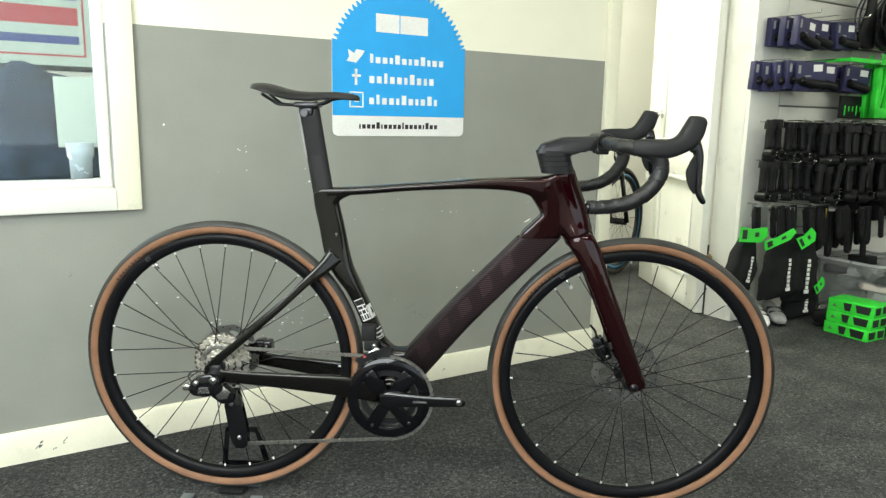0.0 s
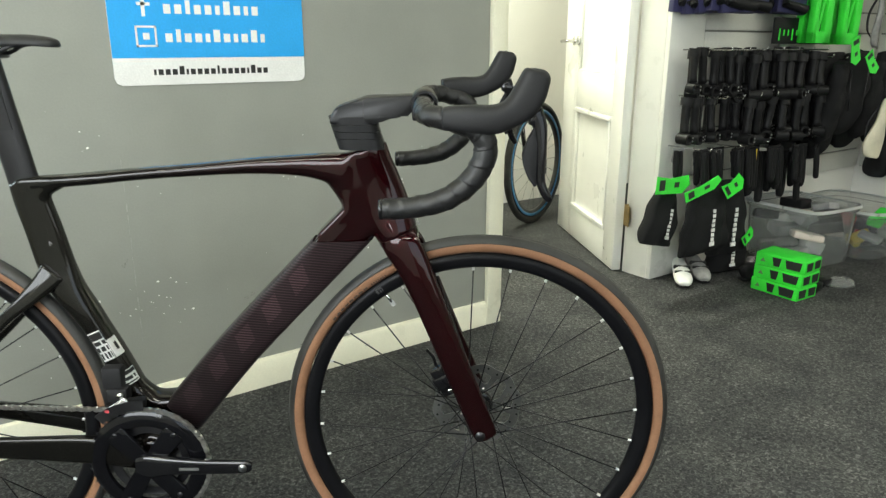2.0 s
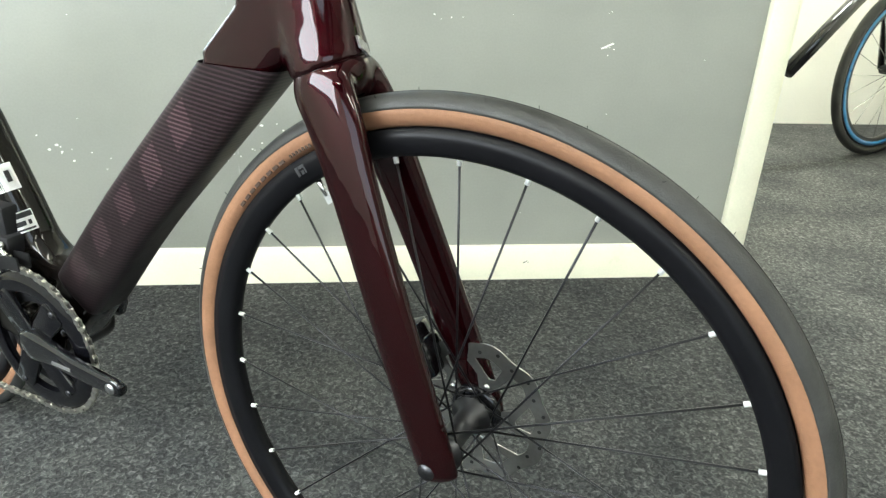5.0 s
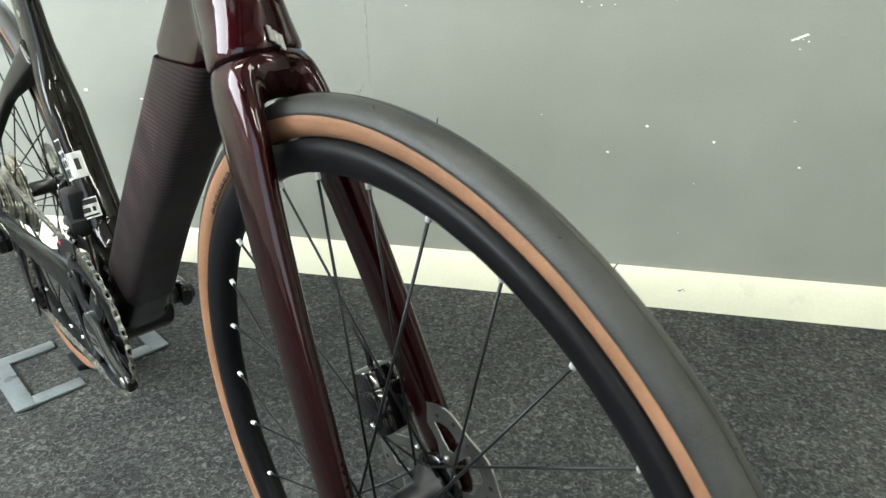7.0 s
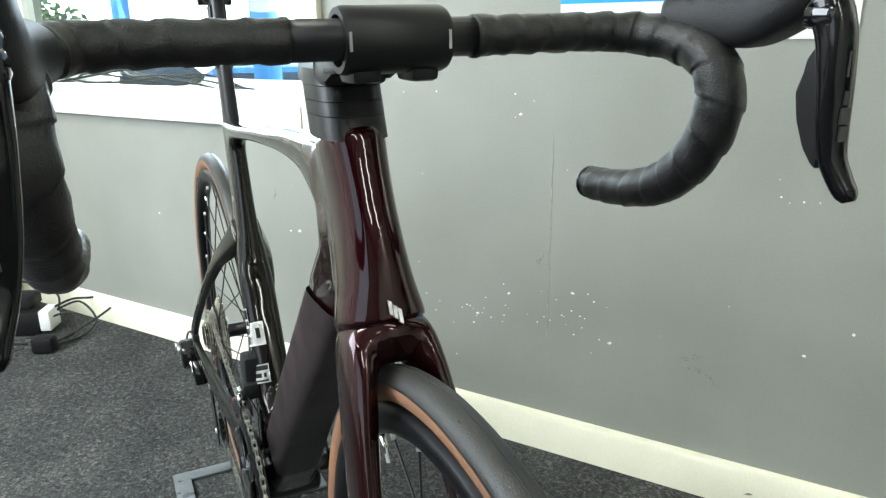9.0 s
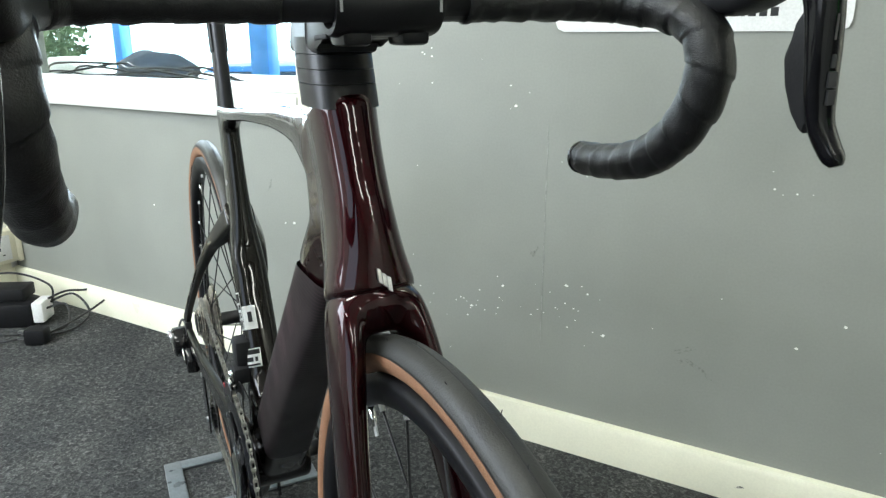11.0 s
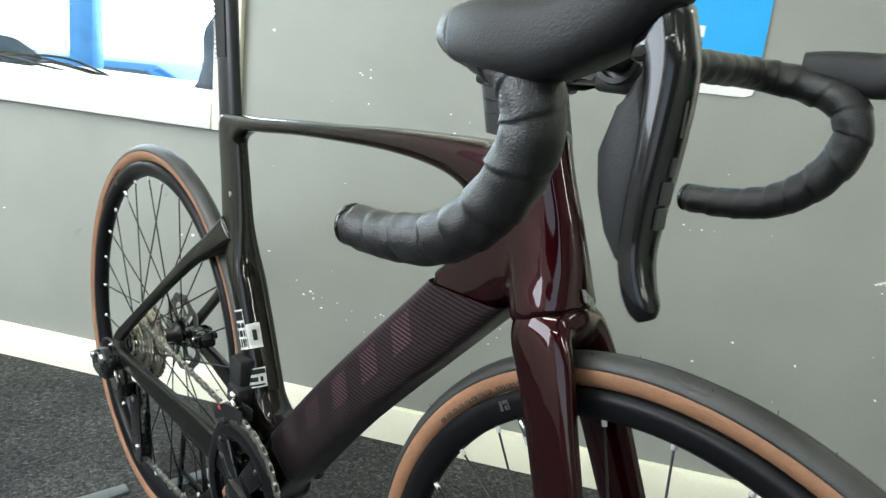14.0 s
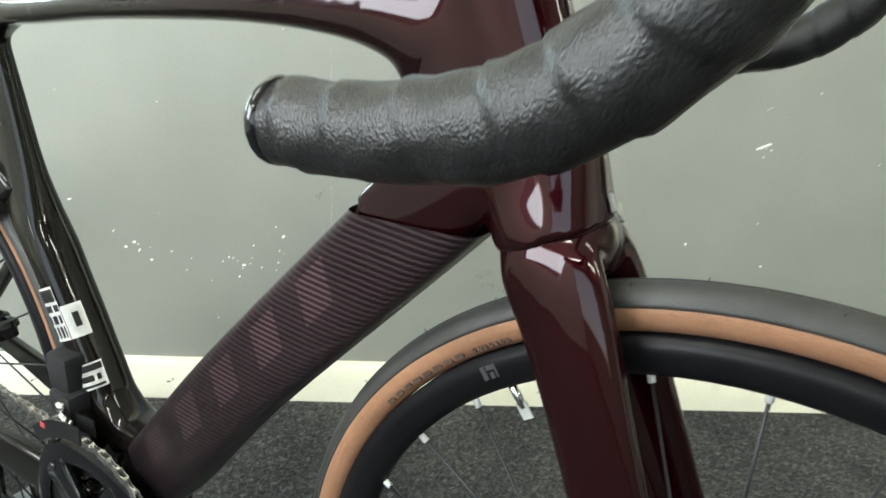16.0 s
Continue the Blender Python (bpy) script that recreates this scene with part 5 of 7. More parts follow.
def rear_derailleur():
    bm = bmesh.new()
    prism(bm, [(-0.058, 0.309), (-0.050, 0.332), (-0.030, 0.343), (-0.004, 0.350), (0.018, 0.336), (0.022, 0.312), (0.012, 0.298), (-0.020, 0.292), (-0.048, 0.295)], -0.098, -0.066, bevel=0.006)
    d = part("rear_derailleur", bm, "gloss_black", bike, "glossy black electronic rear derailleur", angle=35)
    part("badge", prism(bmesh.new(), [(-0.034, 0.303), (-0.006, 0.305), (-0.008, 0.318), (-0.030, 0.316)], -0.1005, -0.0975), "silver", d, "bright metal badge", smooth=False)
    part("motor_cap", boxes((-0.072, -0.052, -0.094, -0.076, 0.306, 0.322), bevel=0.004), "silver", d, "bright metal end cap", angle=40)
    part("adjuster", disc(bmesh.new(), 0.006, -0.104, -0.096, n=16, centre=(-0.036, 0, 0.329)), "steel", d, "small steel screw")
    part("pivot_bolt", disc(bmesh.new(), 0.008, -0.103, -0.096, n=18, centre=(0.004, 0, 0.336)), "steel", d, "steel pivot bolt")
    part("link_arm", prism(bmesh.new(), [(-0.020, 0.296), (0.020, 0.320), (0.044, 0.300), (0.040, 0.272), (0.014, 0.270)], -0.082, -0.060, bevel=0.005), "gloss_black", d, angle=40)
    part("link_plate", prism(bmesh.new(), [(-0.002, 0.300), (0.020, 0.319), (0.038, 0.303), (0.030, 0.286), (0.010, 0.283)], -0.0860, -0.0825, bevel=0.001), "silver", d, "polished link plate", angle=30)
    for y in (CH - 0.010, CH + 0.006):
        plate = [(0.014, 0.292), (0.046, 0.298), (0.056, 0.250), (0.066, 0.190), (0.066, 0.158), (0.056, 0.148), (0.036, 0.149), (0.026, 0.165), (0.021, 0.200), (0.013, 0.255)]
        part("cage_plate", prism(bmesh.new(), plate, y - 0.0015, y + 0.0015, bevel=0.001), "gloss_black", d, "black cage plate", angle=40)
    for x, z in ((0.030, 0.262), (0.0465, 0.177)):
        out = [((0.0205 if k % 2 else 0.017) * math.cos(math.pi * k / 12), (0.0205 if k % 2 else 0.017) * math.sin(math.pi * k / 12)) for k in range(24)]
        jo = part("jockey_wheel", prism(bmesh.new(), [(x + a, z + b) for a, b in out], CH - 0.003, CH + 0.003), "black_plastic", d, smooth=False)
        part("jockey_bolt", disc(bmesh.new(), 0.005, CH - 0.013, CH - 0.010, n=14, centre=(x, 0, z)), "steel", jo)
    part("hanger", prism(bmesh.new(), [(-0.014, 0.362), (0.012, 0.364), (0.014, 0.335), (-0.010, 0.330)], -0.074, -0.062, bevel=0.002), "dark_steel", d, angle=40)
    part("cable", tube(bmesh.new(), [(-0.050, -0.084, 0.322), (-0.062, -0.078, 0.336), (-0.050, -0.073, 0.348), (-0.020, -0.070, 0.346), (0.06, -0.066, 0.338)], 0.0022, n=8, k=5), "ink", d, "thin black cable")


rear_derailleur()
DRAWN[0] = TRUE


def front_derailleur():
    bm = bmesh.new()
    box(bm, 0.322, 0.358, -0.042, -0.012, 0.418, 0.462, bevel=0.007)
    box(bm, 0.330, 0.366, -0.048, -0.016, 0.398, 0.424, bevel=0.005)
    d = part("front_derailleur", bm, "matt_black", bike, "black electronic front derailleur", angle=40)
    cage = bmesh.new()
    for y in (-0.058, -0.042):
        a = [(BB[0] + rr * math.cos(radians(g)), BB[1] + rr * math.sin(radians(g))) for rr, gs in ((0.108, range(88, 131, 6)), (0.127, range(130, 87, -6))) for g in gs]
        prism(cage, a, y - 0.0008, y + 0.0008)
    box(cage, 0.322, 0.332, -0.058, -0.042, 0.376, 0.380)
    part("cage", cage, "dark_steel", d, "dark chain guide", smooth=False)
    part("red_mark", boxes((0.330, 0.337, -0.0600, -0.0585, 0.386, 0.391)), "print_red", d, "small red mark", smooth=False)
    for x, z, r in ((0.356, 0.414, 0.006), (0.366, 0.398, 0.005), (0.350, 0.394, 0.004)):
        part("bolt", disc(bmesh.new(), r, -0.054, -0.046, n=16, centre=(x, 0, z)), "silver", d, "bright bolt head")
    part("link", blade(bmesh.new(), [(0.334, -0.054, 0.384, 0.015, 0.006), (0.350, -0.055, 0.394, 0.018, 0.007), (0.368, -0.054, 0.408, 0.012, 0.006)]), "silver", d, "polished silver link")


front_derailleur()

# stickers on the lower seat tube
def sticker(name, z0, z1, mat, a0, a1, label, proud=1.02, parent=None):
    """A patch wrapped round the front and right of the seat tube, from angle a0 to a1."""
    rows = spline([(0.3100, 0.525, 0.0396, 0.0506), (0.3265, 0.49, 0.0396, 0.0506), (0.3470, 0.44, 0.0426, 0.0506), (0.3660, 0.38, 0.0506, 0.0566)], 12)
    xs, zs, ds, ws = zip(*rows)
    bm, cols = bmesh.new(), []
    for k in range(6):
        z = z0 + (z1 - z0) * k / 5
        x, d, w = (float(np.interp(-z, [-v for v in zs], c)) for c in (xs, ds, ws))
        ring = []
        for j in range(9):
            a = radians(a0 + (a1 - a0) * j / 8)
            c, s = math.cos(a), math.sin(a)
            c, s = math.copysign(abs(c) ** (2 / 2.8), c), math.copysign(abs(s) ** (2 / 2.8), s)
            ring.append(bm.verts.new((x + proud * (d / 2 * 0.93) * c, -proud * (w / 2) * s, z + 0.40 * (d / 2) * c)))
        cols.append(ring)
    for p, q in zip(cols, cols[1:]):
        for j in range(8):
            bm.faces.new((p[j], p[j + 1], q[j + 1], q[j]))
    bmesh.ops.solidify(bm, geom=bm.faces[:], thickness=0.0006)
    return part(name, bm, mat, parent or bike, label)


code = sticker("barcode_sticker", 0.470, 0.522, "paper", 62, 112, "white barcode sticker with printed lines")
sized = sticker("size_sticker", 0.470, 0.502, "paper", 6, 60, "white size sticker")
mark = sticker("approval_sticker", 0.418, 0.444, "paper", 10, 95, "small white approval sticker")
for z0, z1, a0, a1, under in ((0.508, 0.520, 64, 110, code), (0.4985, 0.505, 64, 80, code), (0.4985, 0.505, 86, 108, code), (0.487, 0.495, 66, 74, code), (0.487, 0.495, 80, 92, code), (0.487, 0.495, 97, 110, code), (0.473, 0.484, 66, 71, code), (0.473, 0.484, 75, 84, code), (0.473, 0.484, 88, 92, code), (0.473, 0.484, 98, 108, code),
                              (0.480, 0.494, 18, 34, sized), (0.436, 0.4425, 12, 92, mark), (0.426, 0.432, 20, 30, mark), (0.426, 0.432, 38, 76, mark), (0.420, 0.4225, 15, 88, mark)):
    sticker("print", z0, z1, "ink", a0, a1, "", 1.035, under)
strokes = bmesh.new()
for p0, p1 in (((0, 0), (0, 1)), ((0, 1), (0.45, 0.35)), ((0.45, 0.35), (0.9, 1)), ((0.9, 1), (0.9, 0))):
    d = Vector((p1[0] - p0[0], p1[1] - p0[1])).normalized() * 0.07
    q = [(p0[0] - d.y, p0[1] + d.x), (p0[0] + d.y, p0[1] - d.x), (p1[0] + d.y, p1[1] - d.x), (p1[0] - d.y, p1[1] + d.x)]
    prism(strokes, [(a * 0.009 - 0.0045, b * 0.008) for a, b in q], -0.0008, 0.0010)
bmesh.ops.transform(strokes, matrix=Matrix.Translation((0.2630, -0.0126, 0.676)) @ Matrix.Rotation(radians(32), 4, "Z") @ Matrix.Rotation(radians(-9), 4, "Y"), verts=strokes.verts)
part("size_letter", strokes, "grey_item", bike, "small grey size letter", smooth=False)
DRAWN[0] = None
hb = bmesh.new()
for x0, z0, z1 in ((-0.005, -0.002, 0.009), (-0.0015, -0.005, 0.005), (0.002, -0.009, 0.002)):
    prism(hb, [(x0, z0), (x0 + 0.003, z0 - 0.002), (x0 + 0.003, z1 - 0.002), (x0, z1)], -0.0014, 0.0012)
part("head_badge", hb, "steel", bike, "small silver head badge", smooth=False, kind="stuff").matrix_basis = pose(0.8622, 0, 0.705, 0, 0, 90) @ pose(0, 0, 0, -21, 0, 0) @ Matrix.Scale(0.95, 4)


def rear_stand():
    s = thing("bike_stand", pose(-0.4651, -0.4470, 0, 0, 0, -33.81), "low dark grey steel display stand under the rear wheel", "bike stand")
    for side in (-1, 1):
        y0, y1 = -side * 0.024, -side * 0.142
        x0, x1 = (-0.118, 0.082) if side > 0 else (-0.085, 0.062)
        bm = bmesh.new()
        for x in (x0, x1 - 0.030):
            box(bm, x, x + 0.030, min(y0, y1), max(y0, y1), 0.001, 0.007, bevel=0.002)
        box(bm, x0, x1, min(y1, y1 + side * 0.034), max(y1, y1 + side * 0.034), 0.0015, 0.0075, bevel=0.002)
        part("foot_plate", bm, "stand_paint", s, "flat U-shaped foot", angle=40)
    for a, b, c, d in (((-0.050, 0.006), (-0.036, 0.006), (-0.022, 0.150), (-0.034, 0.150)), ((0.078, 0.006), (0.094, 0.006), (0.052, 0.150), (0.040, 0.150)),
                       ((-0.034, 0.138), (0.052, 0.138), (0.048, 0.152), (-0.031, 0.152)), ((-0.045, 0.046), (0.082, 0.046), (0.078, 0.060), (-0.043, 0.060))):
        part("bracket_bar", prism(bmesh.new(), [a, b, c, d], 0.052, 0.058, bevel=0.001), "gloss_black", s, "black steel bracket bar", angle=40)
    part("wheel_pad", boxes((-0.03, 0.03, -0.02, 0.055, 0.004, 0.0155), bevel=0.002), "matt_black", s, angle=40)


rear_stand()

# ---- display boards and goods ----
def slat_board(name, m, width, rows, z0, label):
    """Slatted display board: backing and one part for each slat."""
    b = tagged_at(part(name, boxes((0, width, -0.006, 0, z0, z0 + rows * 0.1)), "groove", smooth=False), m, label, "display board", "slatted boards")
    first = part("slat", boxes((0, width, -0.020, -0.006, 0.005, 0.097), bevel=0.002), "slat", b, angle=40)
    first.location = (0, 0, z0)
    for i in range(1, rows):
        again(first, Matrix.Translation((0, 0, z0 + 0.1 * i)), b)


slat_board("slat_board", pose(2.275, 0, 0), 0.555, 19, 0.33, "off-white slatted display board hung with goods")
slat_board("slat_board", pose(2.84, 0, 0), 0.93, 19, 0.33, "off-white slatted display board hung with goods")
slat_board("slat_board", pose(RIGHT + 0.01, -0.03, 0, 0, 0, -90), 1.6, 19, 0.33, "off-white slatted display board on the side wall")

rng = random.Random(11)


def peg(x, z, length=0.22, m=None):
    bm = tube(bmesh.new(), [(0, 0, 0), (0, -length, 0), (0, -length - 0.004, 0.012)], 0.0028, n=8)
    ob = part("display_peg", bm, "silver")
    return tagged_at(ob, m or pose(x, -0.02, z), "chrome display peg on the slatted board", "peg", "display pegs")


def carded_light(x, y, z, turn, tilt, label="navy boxed accessory with a black fitting and white label"):
    """Navy card box with a dark cylinder on its front and a white price label."""
    t = thing("boxed_accessory", pose(x, y, z, 0, tilt, turn), label, "boxed goods", "boxed accessories")
    part("card_box", boxes((-0.075, 0.075, -0.016, 0.016, -0.06, 0.065), bevel=0.003), "navy", t, angle=40)
    c = bmesh.new()
    tube(c, [(-0.045, -0.020, -0.022), (0.0, -0.028, -0.030), (0.055, -0.036, -0.040)], [0.016, 0.019, 0.021], n=16)
    tube(c, [(-0.04, -0.016, -0.01), (-0.045, -0.03, -0.03)], 0.016, n=12)
    part("fitting", c, "black_plastic", t, "black moulded fitting", angle=40)
    part("price_label", boxes((0.012, 0.058, -0.0172, -0.0158, 0.022, 0.052)), "paper", t, "white price label", smooth=False)
    part("print", boxes((-0.065, -0.052, -0.0168, -0.0158, 0.015, 0.05), (-0.03, 0.0, -0.0168, -0.0158, 0.0, 0.006)), "grey_item", t, smooth=False, kind="stuff")
    return t


for x, z, n, dep in ((2.17, 1.35, 3, 0.05), (2.34, 1.355, 2, 0.06), (2.56, 1.365, 2, 0.06)):
    peg(x, z + 0.075)
    for i in range(n):
        carded_light(x + 0.01 * i, -0.06 - dep * i, z - 0.004 * i, -8 + 6 * i, rng.uniform(-4, 8))
for x, z, n, dep in ((2.10, 1.155, 5, 0.035), (2.32, 1.16, 3, 0.05), (2.70, 1.165, 2, 0.06)):
    peg(x, z + 0.075)
    for i in range(n):
        carded_light(x + 0.028 * i, -0.05 - dep * i, z + rng.uniform(-0.004, 0.004), -16 + rng.uniform(-5, 5), rng.uniform(-3, 5))


def hanging_grip(x, y, z, turn, scale, bent):
    """Black bicycle stem hung on a peg: a slim barrel between two round clamps."""
    t = thing("hanging_stem", pose(x, y, z, 0, bent, turn), "black bicycle stem hung on a peg", "bicycle stem", "black stems on pegs")
    t.scale = (scale, scale, scale)
    part("barrel", blade(bmesh.new(), [(0, 0, -0.006, 0.022, 0.026), (0.002, 0, -0.03, 0.026, 0.026), (0.003, 0, -0.07, 0.024, 0.024), (0.002, -0.003, -0.105, 0.026, 0.026)], n=12, k=2), "black_plastic", t)
    lower = lathe(bmesh.new(), [(0.0115, -0.024), (0.0185, -0.024), (0.0195, -0.020), (0.0195, 0.014), (0.0115, 0.014)], n=18, centre=(0.001, -0.002, -0.124))
    part("bar_clamp", lower, "black_plastic", t, "open round clamp", angle=40)
    part("steerer_clamp", tube(bmesh.new(), [(-0.002, 0, -0.014), (0.0, 0, 0.014)], 0.0185, n=14), "matt_black", t, angle=40)
    for dz in (-0.118, -0.130):
        part("bolt", disc(bmesh.new(), 0.0028, -0.0275, -0.0235, n=8, centre=(0.016, 0, dz)), "steel", t)
    return t


BIG = Matrix.Diagonal((1.12, 1.15, 1.08, 1))
grip = hanging_grip(2.06, -0.10, 0.935, 10, 1.0, 2)
for row_z, count, x0, x1 in ((0.945, 19, 2.05, 2.90), (0.765, 19, 2.05, 2.90)):
    for i in range(count):
        x = x0 + (x1 - x0) * i / (count - 1)
        m = pose(x, -0.09 - rng.uniform(0.0, 0.05), row_z + rng.uniform(-0.008, 0.006), rng.uniform(-3, 3), rng.uniform(-5, 6), rng.uniform(-25, 30)) @ BIG
        if row_z == 0.945 and i == 0:
            grip.matrix_basis = m
        else:
            copy_thing(grip, m)
    for k in range(2):
        for i in range(7):
            x = x0 + 0.03 * k + (x1 - x0) * (0.28 + 0.72 * (i + rng.uniform(0.0, 0.7)) / 7)
            copy_thing(grip, pose(x, -0.16 - 0.055 * k, row_z - rng.uniform(0.0, 0.03), 0, rng.uniform(-12, 12), rng.uniform(-60, 60)) @ BIG)
    for i in range(7):
        peg(x0 + 0.03 + (x1 - x0) * (i + 0.5) / 7.2, row_z + 0.012, 0.22)


def strap_pack(x, y, z, h, mat, label, turn=0):
    t = thing("strap_pack", pose(x, y, z, 0, rng.uniform(-4, 4), turn), label, "accessory", "strap packs on pegs")
    part("strap", tube(bmesh.new(), [(-0.012, 0, 0.0), (-0.016, -0.01, -h * 0.4), (-0.008, -0.014, -h), (0.010, -0.012, -h * 0.96), (0.014, -0.004, -h * 0.45), (0.010, 0, 0.0)], 0.0125, n=8, k=4), "black_cloth", t)
    part("card", boxes((-0.030, 0.030, -0.002, 0.002, -h * 0.45, 0.012), bevel=0.001), mat, t, smooth=False)
    return t


for i, (x, mat, lab) in enumerate(((2.06, "grey_item", "grey"), (2.14, "black_plastic", "black"), (2.22, "grey_item", "grey"), (2.30, "black_plastic", "black"), (2.40, "black_plastic", "black"), (2.48, "yellow", "yellow"), (2.55, "black_plastic", "black"),
                                   (2.62, "paper", "white"), (2.68, "grey_item", "grey"), (2.74, "black_plastic", "black"), (2.80, "black_plastic", "black"), (2.87, "blue", "blue"), (2.92, "paper", "white"))):
    strap_pack(x + 0.03, -0.20 + 0.02 * (i % 3), 0.570 - 0.004 * i, 0.13 + 0.02 * (i % 3), "black_plastic", "black strap on a black backing card", rng.uniform(-40, 40))
    strap_pack(x, -0.10 - 0.03 * (i % 3), 0.565 - 0.006 * i, 0.10 + 0.02 * (i % 4) + (0.05 if i > 4 else 0), mat, f"black strap on a {lab} backing card", rng.uniform(-30, 30))
for x in (2.1, 2.3, 2.5, 2.7, 2.88):
    peg(x, 0.575, 0.2)


def drawstring_bag(x, y, z, turn, lean, w, h, label):
    t = thing("cloth_bag", pose(x, y, z, 0, lean, turn), label, "bag", "black cloth bags")
    rows = [(0, 0, 0.012, 0.02, w * 0.36), (0, 0, -h * 0.05, 0.045, w * 0.62), (0, 0, -h * 0.35, 0.065, w * 0.80), (0, 0, -h * 0.75, 0.075, w * 0.95), (0, 0, -h * 0.93, 0.055, w), (0, 0, -h * 0.985, 0.035, w * 0.99), (0, 0, -h, 0.02, w * 0.95)]
    bm = blade(bmesh.new(), rows, power=3.0, n=32, k=4)
    for v in bm.verts:
        v.co.x += 0.006 * math.sin(v.co.y * 70 + v.co.z * 23) + 0.004 * math.sin(v.co.z * 60)
    bmesh.ops.transform(bm, matrix=Matrix.Rotation(radians(90), 4, "Z"), verts=bm.verts)
    part("sack", bm, "black_cloth", t)
    wr = bmesh.new()
    for i in range(8):
        z0 = -h * 0.86 + i * h * 0.068
        wide = 0.013 if i == 0 else (0.007 if i % 3 else 0.009)
        box(wr, 0.002 * i - wide, 0.002 * i + wide, -0.0465 + 0.0012 * i, -0.0415 + 0.0012 * i, z0, z0 + h * (0.050 if i else 0.058))
    part("lettering", wr, "paper", t, "white lettering bars", smooth=False, kind="stuff")
    return t


def green_tag(x, y, z, turn, lean, w, h, label="fluorescent green cardboard tag"):
    t = thing("green_tag", pose(x, y, z, 0, lean, turn), label, "tag", "green tags")
    part("card", prism(bmesh.new(), [(-w / 2, -h / 2), (w * 0.28, -h * 0.62), (w / 2, -h * 0.1), (w * 0.42, h / 2), (-w * 0.1, h * 0.36), (-w / 2, h * 0.56)], -0.0015, 0.0015), "green", t, smooth=False)
    part("black_print", boxes((-w * 0.42, -w * 0.26, -0.0022, -0.0014, -h * 0.32, h * 0.32)), "ink", t, smooth=False)
    part("black_print", boxes((w * 0.02, w * 0.16, -0.0022, -0.0014, -h * 0.2, h * 0.12)), "ink", t, smooth=False)


drawstring_bag(1.915, -0.17, 0.440, 8, 14, 0.215, 0.225, "black drawstring cloth bag with white lettering, hung askew")
drawstring_bag(2.115, -0.21, 0.435, -4, -3, 0.275, 0.280, "black drawstring cloth bag with white lettering")
drawstring_bag(2.325, -0.18, 0.420, -14, -2, 0.20, 0.310, "narrow black drawstring bag with white lettering")
drawstring_bag(2.38, -0.15, 0.230, -20, -6, 0.20, 0.215, "black drawstring bag resting on the floor")
green_tag(1.868, -0.235, 0.472, 6, 4, 0.235, 0.062)
green_tag(2.000, -0.275, 0.448, -6, -17, 0.20, 0.040)
green_tag(2.185, -0.285, 0.440, -16, -35, 0.10, 0.06)
green_tag(2.405, -0.24, 0.190, 0, -40, 0.08, 0.05)


def shoe(x, y, turn, mat, label, strap="ink"):
    t = thing("cycling_shoe", pose(x, y, 0.0, 0, 0, turn) @ Matrix.Scale(0.86, 4), label, "shoe", "cycling shoes")
    part("upper", blade(bmesh.new(), [(-0.125, 0, 0.045, 0.06, 0.050), (-0.10, 0, 0.05, 0.085, 0.066), (-0.04, 0, 0.048, 0.080, 0.072), (0.04, 0, 0.040, 0.060, 0.086), (0.10, 0, 0.032, 0.045, 0.080), (0.135, 0, 0.025, 0.022, 0.045)], n=18), mat, t)
    part("sole", blade(bmesh.new(), [(-0.125, 0, 0.010, 0.014, 0.050), (0.0, 0, 0.009, 0.016, 0.064), (0.09, 0, 0.009, 0.016, 0.082), (0.135, 0, 0.012, 0.010, 0.05)], n=14), "black_plastic", t)
    part("strap", boxes((-0.01, 0.012, -0.040, 0.040, 0.060, 0.080), (0.04, 0.058, -0.040, 0.040, 0.052, 0.068), bevel=0.006), strap, t, angle=40)


shoe(2.150, -0.108, -135, "white", "white cycling shoe with black straps under the bags")
shoe(2.262, -0.108, -128, "grey_item", "pale grey cycling shoe under the bags")
shoe(2.46, -0.30, -20, "black_cloth", "black cycling shoe on the carpet")


def cage_boxes(x, y):
    """A stack of three fluorescent green bottle cage cartons with cut-out windows."""
    for k in range(3):
        t = thing("green_carton", pose(x + 0.003 * (k % 2), y - 0.004 * k, 0.0545 * k, 0, 0, 3 * (k - 1)), "fluorescent green carton with black window cut-outs, stacked", "carton", "stacked green cartons")
        w, d, h = 0.135, 0.205, 0.0535
        part("carton", boxes((0, w, -d, 0, 0, h), bevel=0.004), "green", t, angle=40)
        turn = Matrix.Translation((-0.0012, 0, 0)) @ Matrix.Rotation(radians(-90), 4, "Z")
        for a, b in ((0.36, 0.52), (0.62, 0.93)):
            cut = prism(bmesh.new(), [(a * d + 0.004, 0.009), (b * d - 0.006, 0.009), (b * d, 0.044), (a * d - 0.004, 0.044)], 0, 0.002)
            bmesh.ops.transform(cut, matrix=turn, verts=cut.verts)
            part("window_cut", cut, "ink", t, "dark cut-out window", smooth=False)
        mark = prism(bmesh.new(), [(0.10 * d, 0.018), (0.10 * d + 0.022, 0.018), (0.10 * d + 0.011, 0.034)], 0, 0.002)
        bmesh.ops.transform(mark, matrix=turn, verts=mark.verts)
        part("printed_mark", mark, "leaf", t, "dark green printed mark", smooth=False)
        for a, b in ((0.08, 0.44), (0.56, 0.92)):
            part("window_cut", prism(bmesh.new(), [(a * w + 0.004, 0.010), (b * w - 0.004, 0.010), (b * w, 0.043), (a * w, 0.043)], -d - 0.0012, -d + 0.0008), "ink", t, "dark cut-out window", smooth=False)


cage_boxes(2.31, -0.335)


